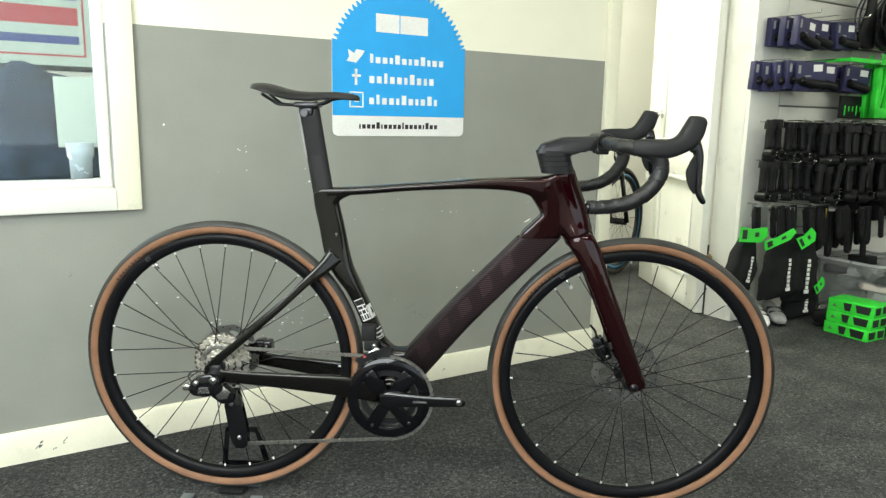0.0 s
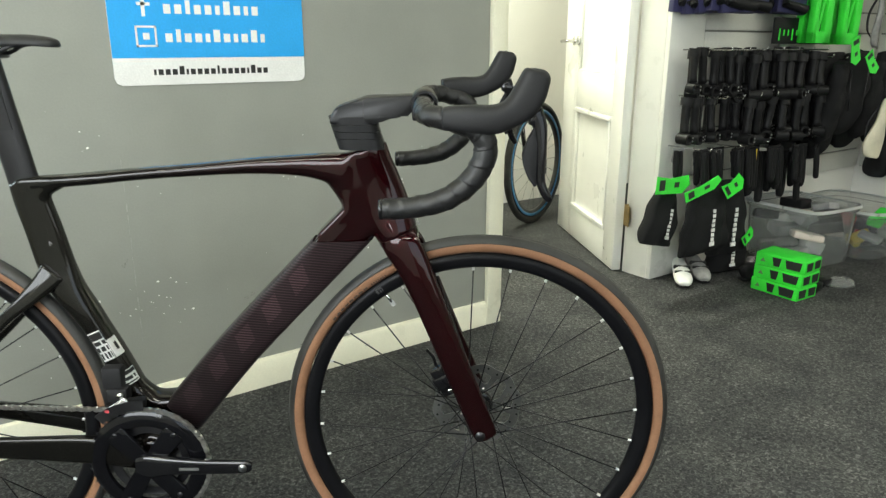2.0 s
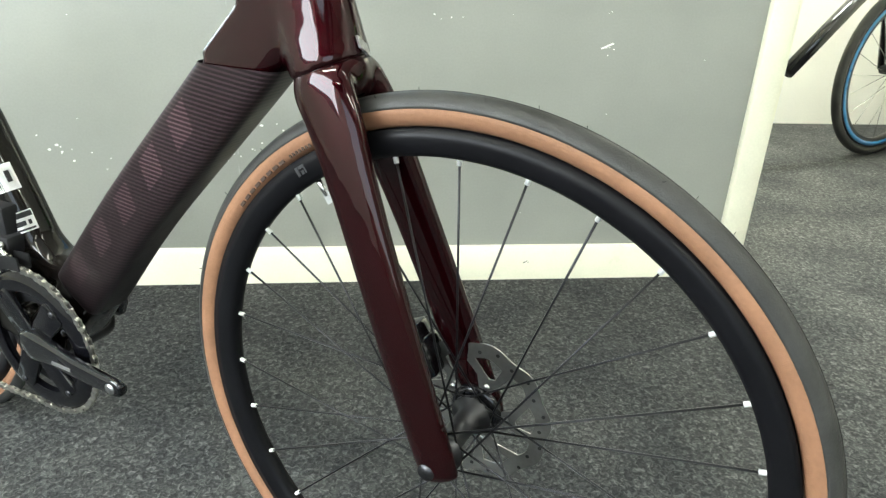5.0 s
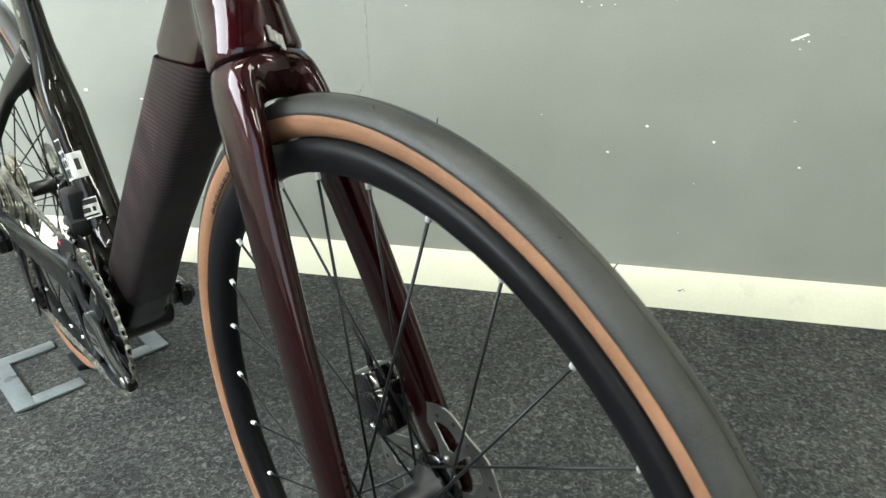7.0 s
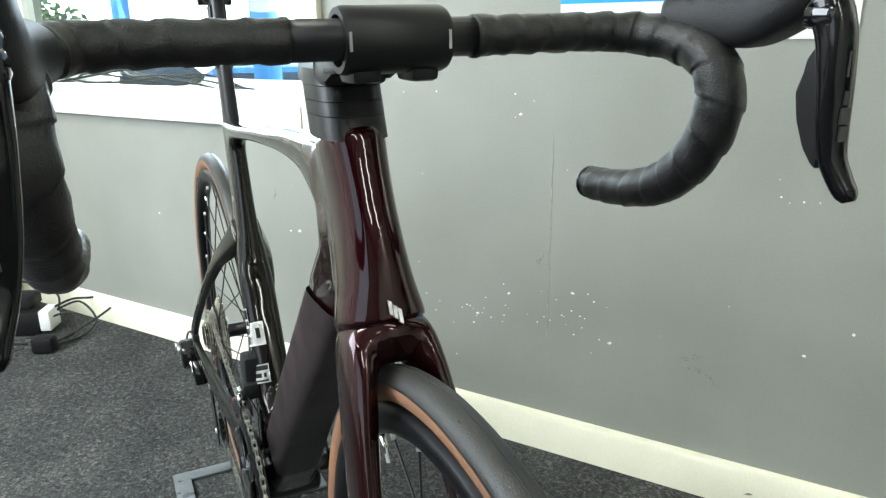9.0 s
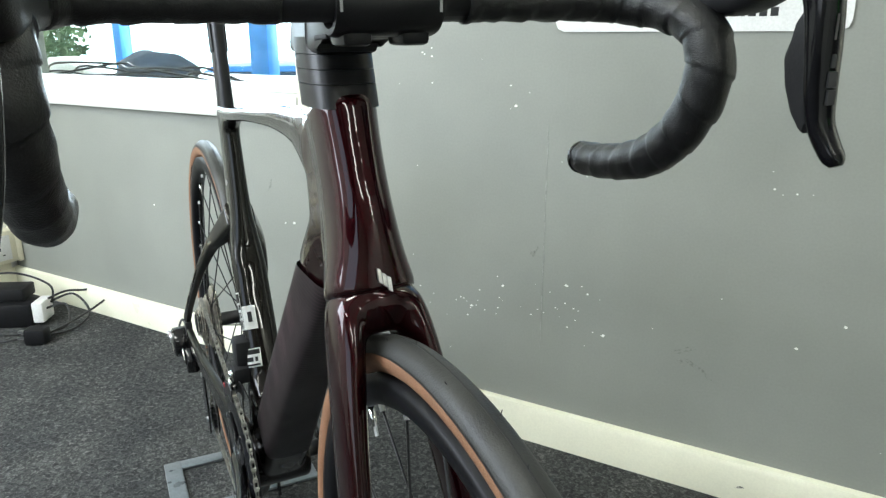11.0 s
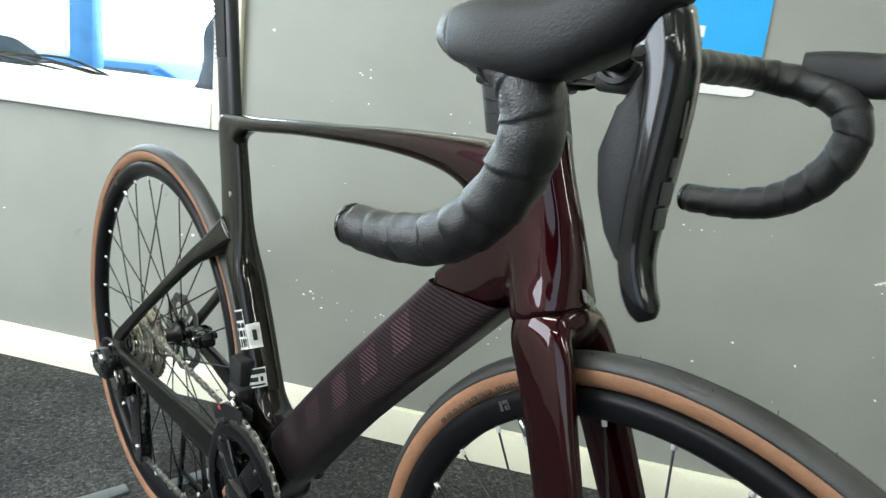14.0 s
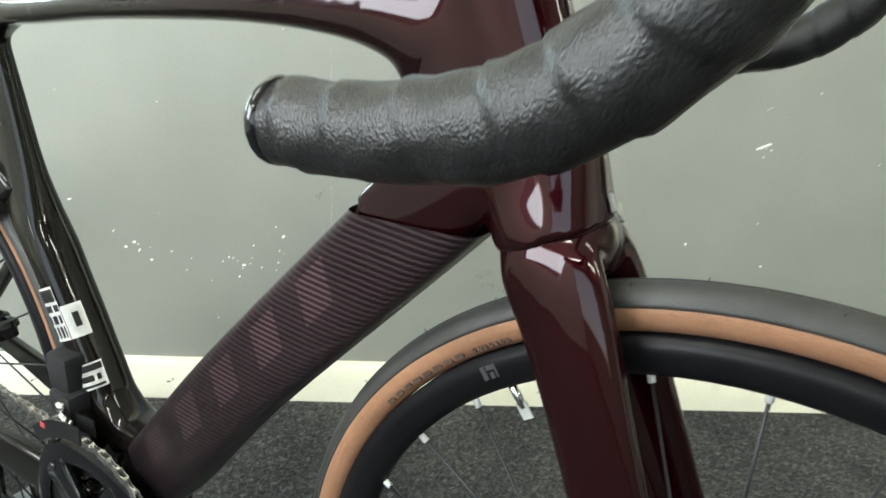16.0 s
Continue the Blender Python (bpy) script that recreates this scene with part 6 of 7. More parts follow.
def plastic_tub(x, y, turn, w, d, h, label):
    t = thing("plastic_tub", pose(x, y, 0, 0, 0, turn), label, "storage tub", "clear storage tubs")
    rings = []
    for z, k in ((0.0, 0.90), (0.004, 0.92), (h - 0.03, 0.99), (h - 0.03, 1.03), (h, 1.04)):
        rings.append([Vector((math.copysign(abs(math.cos(a)) ** 0.35, math.cos(a)) * w / 2 * k, math.copysign(abs(math.sin(a)) ** 0.35, math.sin(a)) * d / 2 * k, z)) for a in [2 * math.pi * (i + 0.5) / 40 for i in range(40)]])
    inside = [[Vector((p.x * 0.975, p.y * 0.975, max(p.z, 0.006))) for p in r] for r in rings[::-1]]
    part("shell", skin(bmesh.new(), rings + inside), "clear", t, "clear plastic shell", angle=35)
    lip = [[Vector((p.x * k, p.y * k, z)) for p in rings[-1]] for k, z in ((1.0, h + 0.0005), (1.035, h + 0.0005), (1.04, h - 0.012), (1.03, h - 0.012), (1.02, h - 0.003), (1.0, h - 0.003))]
    part("rim", skin(bmesh.new(), lip, closed=True), "tub_rim", t, "thick pale rim", angle=35)
    return t


def tub_filling(x, y, turn, w, d, z0, z1, seed, mats, label):
    r = random.Random(seed)
    for i in range(16):
        px, py = r.uniform(-w / 2 + 0.05, w / 2 - 0.05), r.uniform(-d / 2 + 0.05, d / 2 - 0.05)
        q = Matrix.Rotation(radians(turn), 4, "Z") @ Vector((px, py, 0))
        a, b, c = r.uniform(0.03, 0.08), r.uniform(0.02, 0.05), r.uniform(0.01, 0.03)
        o = part("packaged_part", boxes((-a, a, -b, b, -c, c), bevel=0.006), mats[i % len(mats)], angle=40)
        tagged_at(o, pose(x + q.x, y + q.y, r.uniform(z0, z1), r.uniform(-25, 25), r.uniform(-25, 25), r.uniform(0, 360)), label, "packaged part", "parts in the tubs")


plastic_tub(2.90, -0.20, -6, 0.36, 0.38, 0.275, "clear plastic tub heaped with packaged parts")
tub_filling(2.90, -0.20, -6, 0.36, 0.38, 0.05, 0.27, 3, ["grey_item", "black_plastic", "paper", "grey_item", "worktop"], "small packaged spare part heaped in a tub")
plastic_tub(3.30, -0.26, -4, 0.42, 0.44, 0.235, "clear plastic tub with coloured packets")
tub_filling(3.30, -0.26, -4, 0.42, 0.44, 0.04, 0.17, 4, ["grey_item", "paper", "red", "grey_item", "black_plastic", "yellow"], "coloured packet lying in a tub")
gp = part("green_packet", boxes((-0.09, 0.09, -0.03, 0.03, -0.02, 0.02), bevel=0.006), "green", angle=40)
tagged_at(gp, pose(3.25, -0.40, 0.185, 10, -8, 8), "green packet on top of a tub", "packet")
o = part("clear_case", boxes((-0.08, 0.08, -0.05, 0.05, 0, 0.07), bevel=0.01), "clear", angle=40)
tagged_at(o, pose(2.56, -0.26, 0.0, 0, 0, -20), "small clear plastic case with a white label", "plastic case")
part("white_label", boxes((-0.04, 0.0, -0.0515, -0.0505, 0.025, 0.05)), "paper", o, smooth=False)
for x, y, w, h, turn in ((2.50, -0.50, 0.045, 0.03, 10), (2.53, -0.46, 0.03, 0.085, 30), (2.58, -0.48, 0.05, 0.03, -15)):
    tagged_at(part("small_carton", boxes((-w, w, -0.025, 0.025, 0, h), bevel=0.003), "black_plastic", angle=40), pose(x, y, 0, 0, 0, turn), "small black carton on the carpet", "carton", "small black cartons")
pm = bmesh.new()
bmesh.ops.create_icosphere(pm, subdivisions=3, radius=1.0)
for v in pm.verts:
    v.co = Vector((v.co.x * 0.075, v.co.y * 0.05, max(0.0, v.co.z) * (0.028 + 0.012 * math.sin(v.co.x * 9) * math.cos(v.co.y * 7))))
tagged_at(part("plastic_pouch", pm, "clear"), pose(2.66, -0.53, 0.001, 0, 0, -12), "crumpled clear plastic pouch on the carpet", "pouch")


def bottle_cage(x, y, z, turn, label):
    """Green bottle cage on a card: a frame with a long slot."""
    t = thing("bottle_cage", pose(x, y, z, 0, 0, turn), label, "bottle cage", "green bottle cages")
    w, h = 0.125, 0.285
    f = bmesh.new()
    for x0, x1, z0, z1 in ((-w / 2, -w / 2 + 0.03, -h, 0), (w / 2 - 0.045, w / 2, -h, 0), (-w / 2, w / 2, -0.045, 0), (-w / 2, w / 2, -h, -h + 0.05)):
        box(f, x0, x1, -0.035, -0.001, z0, z1, bevel=0.005)
    part("cage", f, "green", t, angle=40)
    part("backing", boxes((-w / 2 + 0.02, w / 2 - 0.03, -0.012, 0.0, -h + 0.03, -0.03)), "black_plastic", t, smooth=False)
    part("strut", prism(bmesh.new(), [(-w / 2 + 0.028, -h + 0.05), (-w / 2 + 0.044, -h + 0.05), (w / 2 - 0.044, -0.045), (w / 2 - 0.060, -0.045)], -0.03, -0.012), "green", t, smooth=False)
    part("hanger", boxes((-0.012, 0.012, -0.004, 0.0, 0.0, 0.03), bevel=0.002), "green", t, angle=40)


for i in range(2):
    bottle_cage(2.88 - 0.012 * i, -0.10 - 0.06 * i, 1.268, -6, "fluorescent green bottle cage hung on a peg")
for i in range(2):
    bottle_cage(3.09 - 0.012 * i, -0.12 - 0.06 * i, 1.262, -6, "fluorescent green bottle cage hung on a peg")
bar = part("display_bar", boxes((2.50, 2.95, -0.215, -0.20, 1.238, 1.258), (2.50, 2.515, -0.20, -0.02, 1.24, 1.256), bevel=0.003), "green", angle=40)
tagged(bar, "fluorescent green display rail on the slatted board", "display rail")
tools = thing("tool_card", pose(2.86, -0.10, 1.035), "black display card of small tools with green tips", "tool display")
part("card", boxes((-0.23, 0.23, -0.01, 0.0, -0.055, 0.055), bevel=0.003), "black_plastic", tools, angle=40)
tip = part("green_tip", boxes((-0.003, 0.003, -0.0135, -0.0095, -0.04, 0.008)), "green", tools, smooth=False)
tip.location = (-0.19, 0, 0)
for i in range(1, 12):
    again(tip, Matrix.Translation((-0.19 + i * 0.034, 0, 0)) @ Matrix.Diagonal((1, 1, 0.5 + 0.5 * (i % 3 == 0), 1)), tools)


def shop_saddle(m, mat, label, group="saddles on the boards"):
    rows = [(0.0, 0.028, 0.0), (0.01, 0.055, 0.004), (0.05, 0.070, 0.008), (0.10, 0.062, 0.004), (0.16, 0.034, 0.0), (0.22, 0.021, 0.002), (0.26, 0.017, 0.0), (0.272, 0.006, -0.004)]
    t = thing("display_saddle", m, label, "saddle", group)
    rings = [[Vector((w * math.cos(a), -0.02 + z - 0.026 * max(0, math.sin(a)) + 0.006 * min(0, math.sin(a)), x)) for a in [2 * math.pi * i / 20 for i in range(20)]] for x, w, z in spline(rows, 3)]
    part("shell", skin(bmesh.new(), rings), mat, t)
    for s in (-1, 1):
        part("rail", tube(bmesh.new(), [(s * 0.03, -0.015, 0.04), (s * 0.022, 0.012, 0.08), (s * 0.022, 0.016, 0.16), (s * 0.008, -0.012, 0.24)], 0.0035, n=8, k=3), "dark_steel", t, "steel rail")
    return t


for i, (x, dx) in enumerate(((2.74, -3), (2.83, 4), (2.92, -4), (3.01, 3), (3.10, 0), (3.19, 6), (3.28, -2), (3.37, 4), (2.79, 8), (2.97, -7), (3.14, 6), (3.31, -6))):
    shop_saddle(pose(x, -0.11 - 0.03 * (i % 2) - (0.09 if i > 7 else 0), 1.315 + (0.02 if i > 7 else 0), 0, dx, 10) @ Matrix.Diagonal((1.3, 1.3, 1.12, 1)), "black_plastic", "black saddle hung nose-up on the slatted board")
shop_saddle(pose(3.50, -0.10, 0.965, 0, 6, 20), "grey_item", "dark grey saddle with pale sides on the board")
shop_saddle(pose(3.15, -0.335, 0.475, 0, 8, -8), "beige", "beige saddle hung on the slatted board")
SIDE = lambda y, z, tilt: pose(RIGHT - 0.06, y, z, 0, 0, -90) @ pose(0, 0, 0, 0, tilt, 0)
shop_saddle(SIDE(-0.16, 1.08, 4), "saddle", "black saddle hung on the side wall board")
shop_saddle(SIDE(-0.10, 1.36, -5), "tan_leather", "orange-brown leather saddle on the side wall board")
shop_saddle(SIDE(-0.14, 0.30, 8), "black_plastic", "black saddle hung low on the side wall board")
shop_saddle(SIDE(-0.26, 0.31, -8), "black_plastic", "black saddle hung low on the side wall board")
shop_saddle(SIDE(-0.30, 0.78, 10), "saddle", "black saddle hung on the side wall board")
shop_saddle(SIDE(-0.32, 1.34, -3), "white", "white saddle hung on the side wall board")


def overshoes(x, y, z, h, w, turn, lean, label):
    """Black neoprene overshoe hanging by its cuff."""
    t = thing("overshoe", pose(x, y, z, 0, lean, turn), label, "overshoe", "black overshoes on pegs")
    bm = blade(bmesh.new(), [(0, 0, 0.0, 0.05, w * 0.75), (0.004, 0, -h * 0.15, 0.075, w * 0.9), (0.01, 0, -h * 0.45, 0.09, w), (0.03, 0, -h * 0.7, 0.11, w * 0.95), (0.05, 0, -h * 0.9, 0.09, w * 0.8), (0.055, 0, -h, 0.04, w * 0.45)], power=2.4, n=22, k=4)
    for v in bm.verts:
        v.co += Vector((0.006 * math.sin(v.co.z * 45 + v.co.y * 30), 0.004 * math.sin(v.co.z * 60), 0))
    bmesh.ops.transform(bm, matrix=Matrix.Rotation(radians(90), 4, "Z"), verts=bm.verts)
    part("sleeve", bm, "black_cloth", t)
    part("zip", tube(bmesh.new(), [(0.02, -0.046, -h * 0.1), (0.02, -0.052, -h * 0.4), (0.02, -0.056, -h * 0.6)], 0.0025, n=6), "dark_steel", t)


for x, y, z, h, w, tu, le in ((2.90, -0.12, 0.93, 0.42, 0.13, 0, 4), (3.02, -0.17, 0.92, 0.45, 0.13, -10, -4), (3.13, -0.13, 0.90, 0.40, 0.14, 8, 6), (3.24, -0.18, 0.92, 0.42, 0.13, -6, -8), (3.36, -0.15, 0.92, 0.38, 0.15, 6, 14), (3.48, -0.18, 0.88, 0.34, 0.14, -12, -18)):
    overshoes(x, y, z + 0.02, h * 1.08, w * 1.45, tu, le, "black neoprene overshoe hung on a peg")
    peg(x, z - 0.005, 0.22)
for x, y, z, tu, le in ((2.98, -0.24, 0.90, 25, -6), (3.12, -0.25, 0.93, -20, 5), (3.27, -0.26, 0.90, 15, -8), (3.42, -0.25, 0.93, -8, 10), (3.55, -0.17, 0.94, 12, -6), (3.62, -0.22, 0.84, -15, 12)):
    overshoes(x, y, z, 0.36, 0.17, tu, le, "black neoprene overshoe hung in front of others")
green_tag(2.95, -0.31, 0.95, 0, 70, 0.12, 0.07)
green_tag(3.05, -0.34, 0.90, -10, 50, 0.11, 0.05, "bright green swing tag with a pale panel")

# ---- through the doorway and the window ----
def stored_wheel():
    """Front of a bicycle parked in the back room."""
    t = thing("parked_bicycle", pose(2.345, 1.04, 0, 0, 0, 20), "black bicycle with a blue-striped wheel parked in the back room", "bicycle")
    w = part("wheel", lathe(bmesh.new(), [(0.298, -0.012), (0.298, 0.012), (0.268, 0.010), (0.266, -0.010)], n=64, centre=(0, 0, 0.335)), "ink", t, "black rim")
    part("tyre", lathe(bmesh.new(), [(0.318 + 0.018 * math.cos(a), 0.018 * math.sin(a)) for a in [2 * math.pi * i / 12 for i in range(12)]], n=64, centre=(0, 0, 0.335)), "rubber", w, "black tyre")
    part("stripe", lathe(bmesh.new(), [(0.296, -0.0135), (0.280, -0.0130), (0.280, -0.0120), (0.296, -0.0122)], n=64, centre=(0, 0, 0.335)), "bike_blue", w, "blue rim stripe")
    for i in range(20):
        a = 2 * math.pi * i / 20
        part("spoke", tube(bmesh.new(), [(0.02 * math.cos(a + 1), 0.02 if i % 2 else -0.02, 0.335 + 0.02 * math.sin(a + 1)), (0.27 * math.cos(a), 0, 0.335 + 0.27 * math.sin(a))], 0.0012, n=5), "silver", w)
    part("hub", tube(bmesh.new(), [(0, -0.05, 0.335), (0, 0.05, 0.335)], 0.02, n=14), "black_plastic", w)
    for s in (-1, 1):
        part("fork_leg", tube(bmesh.new(), [(0, s * 0.055, 0.335), (-0.10, s * 0.05, 0.62), (-0.16, s * 0.03, 0.74)], 0.014, n=10), "gloss_black", t)
    part("frame_tube", tube(bmesh.new(), [(-0.16, 0, 0.76), (-0.62, 0, 0.36)], 0.026, n=12), "gloss_black", t)
    part("rear_tyre", lathe(bmesh.new(), [(0.318 + 0.018 * math.cos(a), 0.018 * math.sin(a)) for a in [2 * math.pi * i / 12 for i in range(12)]], n=48, centre=(-1.02, 0, 0.335)), "rubber", t)


stored_wheel()


def worktop():
    t = thing("worktop", pose(0, 0, 0), "long pale worktop behind the interior window", "worktop")
    part("top", boxes((-4.3, -0.38, 0.14, 0.78, 0.690, 0.728), bevel=0.004), "worktop", t, angle=40)
    for x in (-4.2, -2.6, -1.4, -0.45):
        part("leg", boxes((x, x + 0.05, 0.2, 0.72, 0.0, 0.690)), "wood_pale", t, smooth=False)


worktop()
cup = thing("plastic_cup", pose(-0.705, 0.175, 0.728), "ribbed clear plastic cup on the worktop", "cup")
part("wall", lathe(bmesh.new(), [(0.028, 0.0), (0.031, 0.08), (0.035, 0.085), (0.038, 0.125), (0.0365, 0.125), (0.0335, 0.086), (0.0295, 0.08), (0.0265, 0.003)], n=32), "cup_plastic", cup).matrix_basis = pose(0, 0, 0, 90, 0, 0)

heap = bmesh.new()
bmesh.ops.create_icosphere(heap, subdivisions=4, radius=1.0)
for v in heap.verts:
    n3 = noise.noise(v.co * 2.4) * 0.14 + noise.noise(v.co * 6.0) * 0.05
    v.co = v.co * (1 + n3)
    v.co = Vector((v.co.x * 0.22, v.co.y * 0.13, max(-0.02, v.co.z * 0.33)))
tagged_at(part("folded_jacket", heap, "dark_blue_cloth"), pose(-0.80, 0.55, 0.745), "dark blue jacket heaped on the worktop", "jacket")
heap2 = bmesh.new()
bmesh.ops.create_icosphere(heap2, subdivisions=4, radius=1.0)
for v in heap2.verts:
    v.co = v.co * (1 + noise.noise(v.co * 2.0 + Vector((3, 1, 0))) * 0.25)
    v.co = Vector((v.co.x * 0.20, v.co.y * 0.10, max(-0.02, v.co.z * 0.075)))
tagged_at(part("cloth_heap", heap2, "dark_blue_cloth"), pose(-1.80, 0.50, 0.745), "dark blue cloth bundle on the worktop", "cloth")
paper = part("paper_sheet", boxes((-0.085, 0.085, -0.001, 0.001, 0, 0.22)), "print_pale", smooth=False)
tagged_at(paper, pose(-0.66, 0.40, 0.83, -10, 0, 0), "pale sheet of paper leaning on a jacket", "paper")


def framed_poster():
    t = thing("framed_poster", pose(-1.20, BY - 0.002, 1.115), "black-framed print with red and blue bands", "picture")
    W, H = 0.72, 0.62
    f = bmesh.new()
    for x0, x1, z0, z1 in ((0, W, 0, 0.022), (0, W, H - 0.022, H), (0, 0.022, 0.022, H - 0.022), (W - 0.022, W, 0.022, H - 0.022)):
        box(f, x0, x1, -0.02, 0, z0, z1, bevel=0.002)
    part("frame", f, "ink", t, angle=40)
    part("print", boxes((0.022, W - 0.022, -0.010, -0.006, 0.022, H - 0.022)), "print_pale", t, smooth=False)
    for z0, z1, m in ((0.115, 0.150, "print_blue"), (0.195, 0.27, "print_red"), (0.30, 0.34, "print_blue")):
        part("band", boxes((0.022, W - 0.085, -0.0115, -0.010, z0, z1)), m, t, smooth=False)
    part("mount_line", boxes((0.022, W - 0.060, -0.0115, -0.010, 0.062, 0.070), (W - 0.068, W - 0.060, -0.0115, -0.010, 0.070, H - 0.03)), "print_red", t, smooth=False)


framed_poster()


def street_window():
    w = thing("window_2", pose(0, 0, 0), "large street window with blue painted frame", "window", kind="structure")
    f = bmesh.new()
    for x0, x1, z0, z1 in ((-4.6, -1.25, 0.50, 0.60), (-4.6, -1.25, 1.95, 2.05), (-2.33, -2.20, 0.60, 1.95), (-1.36, -1.25, 0.60, 1.95), (-3.45, -3.38, 0.60, 1.95)):
        box(f, x0, x1, BY + 0.03, BY + 0.11, z0, z1, bevel=0.004)
    part("window_frame", f, "blue", w, angle=40)


street_window()


def parked_car():
    c = thing("parked_car", pose(-4.4, 4.6, -0.5, 0, 0, 12) @ Matrix.Scale(0.8, 4, (0, 0, 1)), "blue car parked in the street outside", "car")
    side = [(-2.0, 0.35), (-1.95, 0.75), (-1.3, 0.90), (-0.8, 1.38), (0.7, 1.42), (1.35, 0.95), (1.95, 0.85), (2.0, 0.35)]
    part("body", prism(bmesh.new(), side, -0.8, 0.8, bevel=0.08), "blue", c, angle=40)
    part("side_glass", prism(bmesh.new(), [(-1.0, 0.95), (-0.70, 1.30), (0.62, 1.33), (1.10, 0.97)], -0.825, -0.795), "glass_dark", c, smooth=False)
    for x in (-1.25, 1.25):
        part("wheel", disc(bmesh.new(), 0.32, -0.84, -0.62, centre=(x, 0, 0.32)), "rubber", c, angle=40)


parked_car()
tagged(part("backdrop", boxes((-16, 6, 9.0, 9.05, -3, 9), (-14.05, -14.0, -2, 9, -3, 9)), "backdrop", smooth=False), "bright street with hedges and sky", "backdrop", kind="structure")
tagged(part("ground", boxes((-16, 6, 1.7, 9.0, -0.62, -0.5), (-16, -4.6, -6, 1.7, -0.62, -0.5)), "street", smooth=False), "grey street outside", "ground", kind="structure")

def hedge():
    """Shrub outside: a bare core of stems and many small leaves."""
    r = random.Random(8)
    h = thing("shrub", pose(-10.2, 4.4, -0.5), "dense green shrub outside the street window", "shrub")
    stems = bmesh.new()
    for i in range(9):
        a = i * 0.7
        tube(stems, [(0.1 * math.cos(a), 0.1 * math.sin(a), 0), (0.5 * math.cos(a), 0.5 * math.sin(a), 0.9), (0.8 * math.cos(a), 0.8 * math.sin(a), 1.6)], [0.04, 0.025, 0.01], n=6)
    part("stems", stems, "tan_leather", h)
    verts, faces = [], []
    for i in range(5200):
        d = Vector((r.gauss(0, 1), r.gauss(0, 1), r.gauss(0, 1))).normalized()
        k = r.uniform(0.72, 1.0) * (1 + 0.25 * noise.noise(d * 2.2))
        c = Vector((d.x * 1.5 * k, d.y * 1.1 * k, 1.05 + d.z * 1.15 * k))
        u = Vector((r.gauss(0, 1), r.gauss(0, 1), r.gauss(0, 1))).normalized()
        v = u.orthogonal().normalized()
        n = len(verts)
        verts += [tuple(c - u * 0.07), tuple(c + v * 0.035), tuple(c + u * 0.07), tuple(c - v * 0.035)]
        faces.append((n, n + 1, n + 2, n + 3))
    me = bpy.data.meshes.new("leaves")
    me.from_pydata(verts, [], faces)
    lb = bmesh.new()
    lb.from_mesh(me)
    bpy.data.meshes.remove(me)
    part("leaves", lb, "leaf", h, smooth=False, kind="stuff")


hedge()
cable = bmesh.new()
for k in range(4):
    pts = [(-2.2 + 0.22 * i + rng.uniform(-0.05, 0.05), 0.25 + rng.uniform(-0.05, 0.08), 0.735 + (0.05 * rng.random() if 0 < i < 5 else 0)) for i in range(6)]
    tube(cable, pts, 0.004, n=6, k=4)
tagged(part("loose_cables", cable, "ink"), "tangled black cables on the worktop", "cables", kind="stuff")
tagged_at(part("desk_phone", prism(bmesh.new(), [(-0.09, 0), (0.09, 0), (0.09, 0.03), (-0.05, 0.07), (-0.09, 0.06)], -0.07, 0.07, bevel=0.006), "white", angle=40), pose(-2.15, 0.42, 0.728, 0, 0, 15), "white plastic box on the worktop", "plastic box")


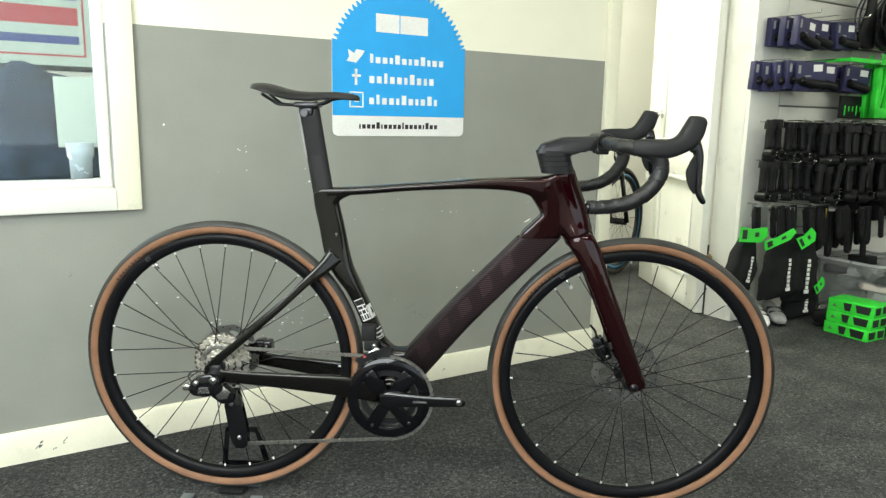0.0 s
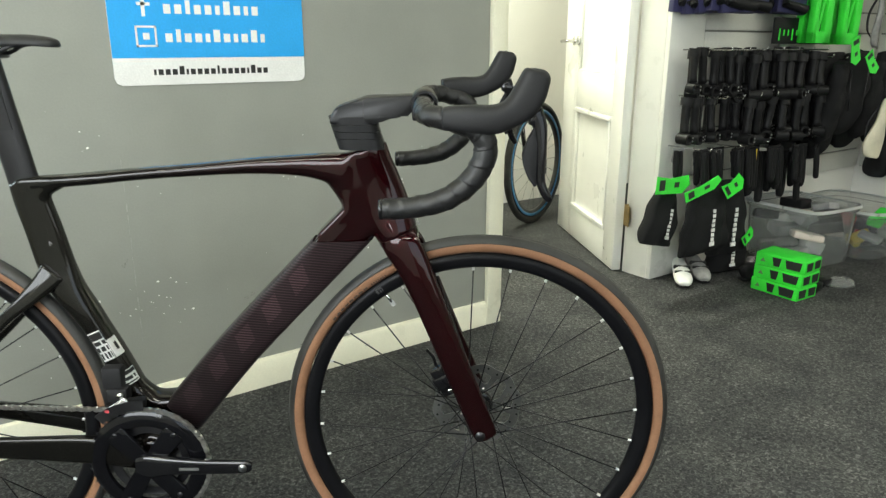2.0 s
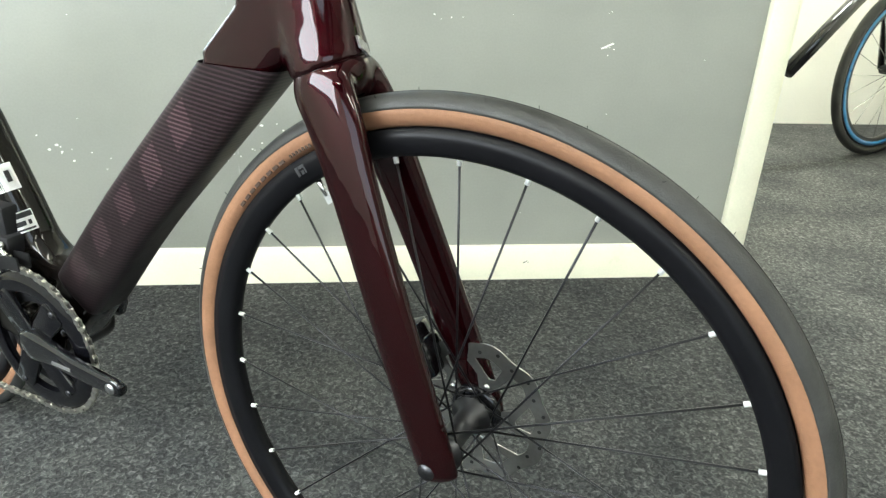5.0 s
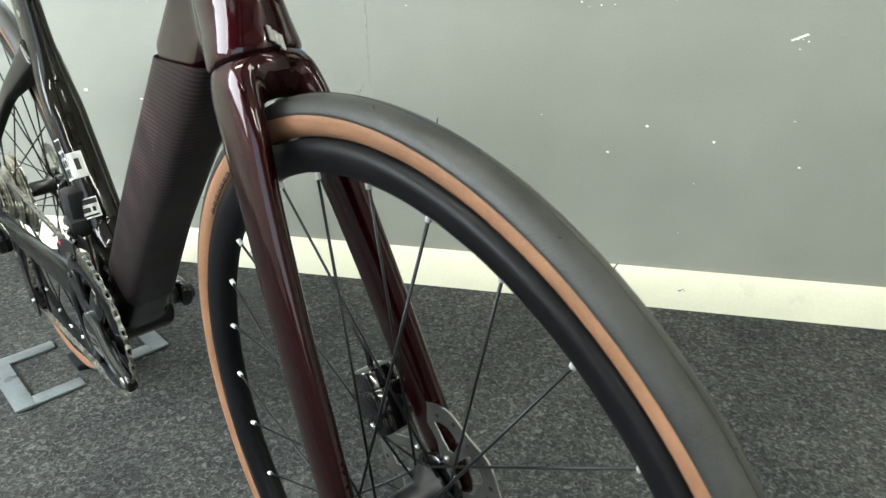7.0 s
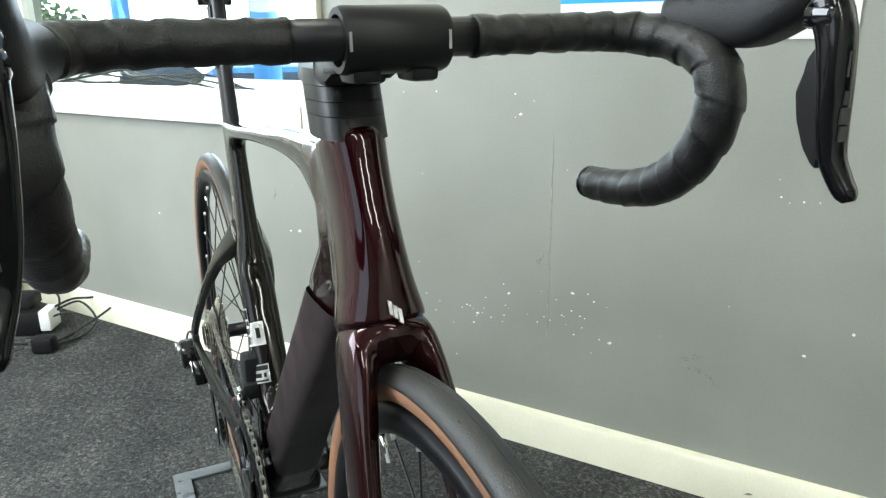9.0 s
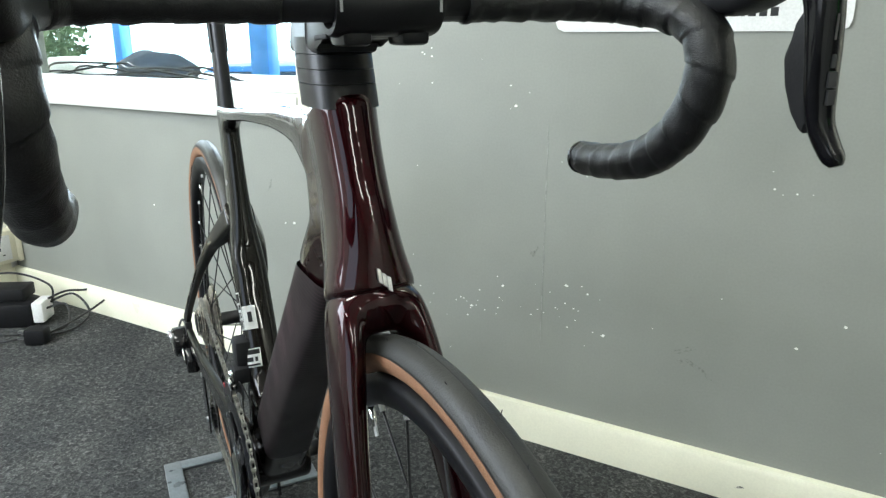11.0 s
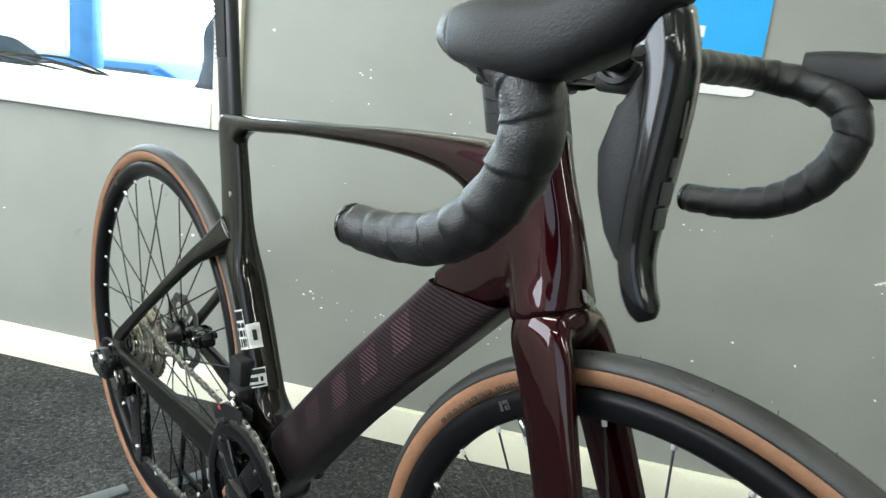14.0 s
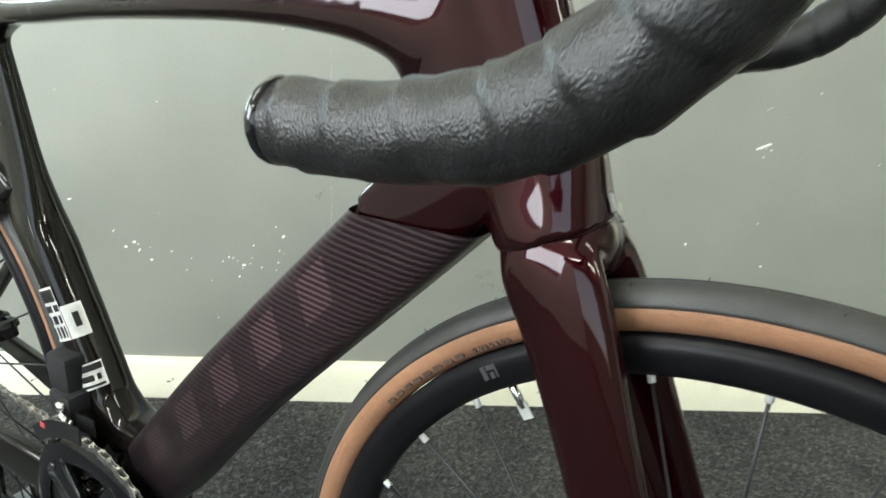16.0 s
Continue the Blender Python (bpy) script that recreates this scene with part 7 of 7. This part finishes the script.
# ---- by the left end of the wall ----
def charger():
    c = thing("battery_charger", pose(-1.755, -0.235, 0, 0, 0, 35), "black power unit with a pale end cap and trailing cables", "power unit")
    part("case", boxes((-0.16, 0.13, -0.045, 0.045, 0.0, 0.075), bevel=0.006), "black_plastic", c, angle=40)
    part("upper_case", boxes((-0.18, 0.10, -0.01, 0.075, 0.075, 0.115), bevel=0.006), "matt_black", c, angle=40)
    part("end_cap", boxes((0.131, 0.165, -0.038, 0.038, 0.012, 0.078), bevel=0.005), "white", c, "pale grey end cap", angle=40)
    part("plug", boxes((0.170, 0.232, -0.190, -0.140, 0.0, 0.050), bevel=0.010), "black_plastic", c, "black three-pin plug", angle=40)
    pin = boxes((0.150, 0.170, -0.180, -0.174, 0.018, 0.024), (0.150, 0.170, -0.158, -0.152, 0.018, 0.024), (0.150, 0.172, -0.170, -0.162, 0.034, 0.040))
    part("plug_pin", pin, "steel", c, "bare metal plug pins", smooth=False)
    for pts in ([(0.15, 0.0, 0.07), (0.20, 0.05, 0.085), (0.25, 0.09, 0.075), (0.31, 0.11, 0.085), (0.33, 0.06, 0.06), (0.27, -0.06, 0.03), (0.225, -0.16, 0.025)],
                [(0.17, -0.165, 0.02), (0.05, -0.19, 0.006), (-0.12, -0.21, 0.006), (-0.3, -0.18, 0.006)],
                [(-0.15, 0.07, 0.11), (0.0, 0.12, 0.13), (0.14, 0.08, 0.10), (0.17, 0.02, 0.06)],
                [(0.16, 0.02, 0.06), (0.23, 0.04, 0.08), (0.29, 0.00, 0.03), (0.27, -0.08, 0.008), (0.21, -0.13, 0.008)],
                [(0.16, -0.01, 0.05), (0.22, 0.0, 0.06), (0.24, -0.05, 0.010), (0.18, -0.10, 0.006), (0.05, -0.11, 0.006), (-0.1, -0.10, 0.006)]):
        part("cable", tube(bmesh.new(), pts, 0.0036, n=8, k=6), "ink", c, "thin black cable")
    return c


charger()


def cable_coil():
    """A ring of white flex lying flat."""
    bm = bmesh.new()
    for k in range(2):
        tube(bm, [(0.055 * math.cos(a) + 0.004 * k, 0.05 * math.sin(a), 0.005 + 0.006 * k + 0.002 * math.sin(3 * a)) for a in [2 * math.pi * i / 24 for i in range(25)]], 0.0042, n=8)
    tagged_at(part("cable_coil", bm, "white"), pose(-1.70, -0.36, 0), "small coil of white cable on the carpet", "cable")


def socket_trunking():
    """Cream dado trunking on the side wall, with a switched double socket at its end by the corner."""
    t = thing("socket_trunking", pose(LEFT, 0, 0), "cream plastic trunking with a switched double socket", "wall socket")
    part("trunk", boxes((0.0, 0.055, -0.75, -0.004, 0.118, 0.232), bevel=0.006), "socket_cream", t, angle=40)
    part("end_cap", boxes((0.0, 0.058, -0.022, -0.002, 0.115, 0.235), bevel=0.004), "socket_cream", t, angle=40)
    plate = part("socket_plate", boxes((0.055, 0.064, -0.190, -0.044, 0.132, 0.218), bevel=0.003), "white", t, "white double socket plate", angle=40)
    for y in (-0.152, -0.082):
        part("switch", boxes((0.0638, 0.0680, y - 0.008, y + 0.008, 0.190, 0.208), bevel=0.002), "white", plate, angle=40)
        part("pin_hole", boxes((0.0632, 0.0645, y - 0.002, y + 0.002, 0.168, 0.178), (0.0632, 0.0645, y - 0.014, y - 0.006, 0.150, 0.154), (0.0632, 0.0645, y + 0.006, y + 0.014, 0.150, 0.154)), "ink", plate, smooth=False)
    part("riser", boxes((0.0, 0.030, -0.075, -0.035, 0.088, 0.118), bevel=0.004), "socket_cream", t, angle=40)


side_skirt = boxes((LEFT, LEFT + 0.017, -1.3, -0.018, 0, SK), bevel=0.004)
tagged(part("baseboard", side_skirt, "trim", angle=40), "cream gloss skirting board along the side wall", "skirting", kind="structure")
cable_coil()
socket_trunking()
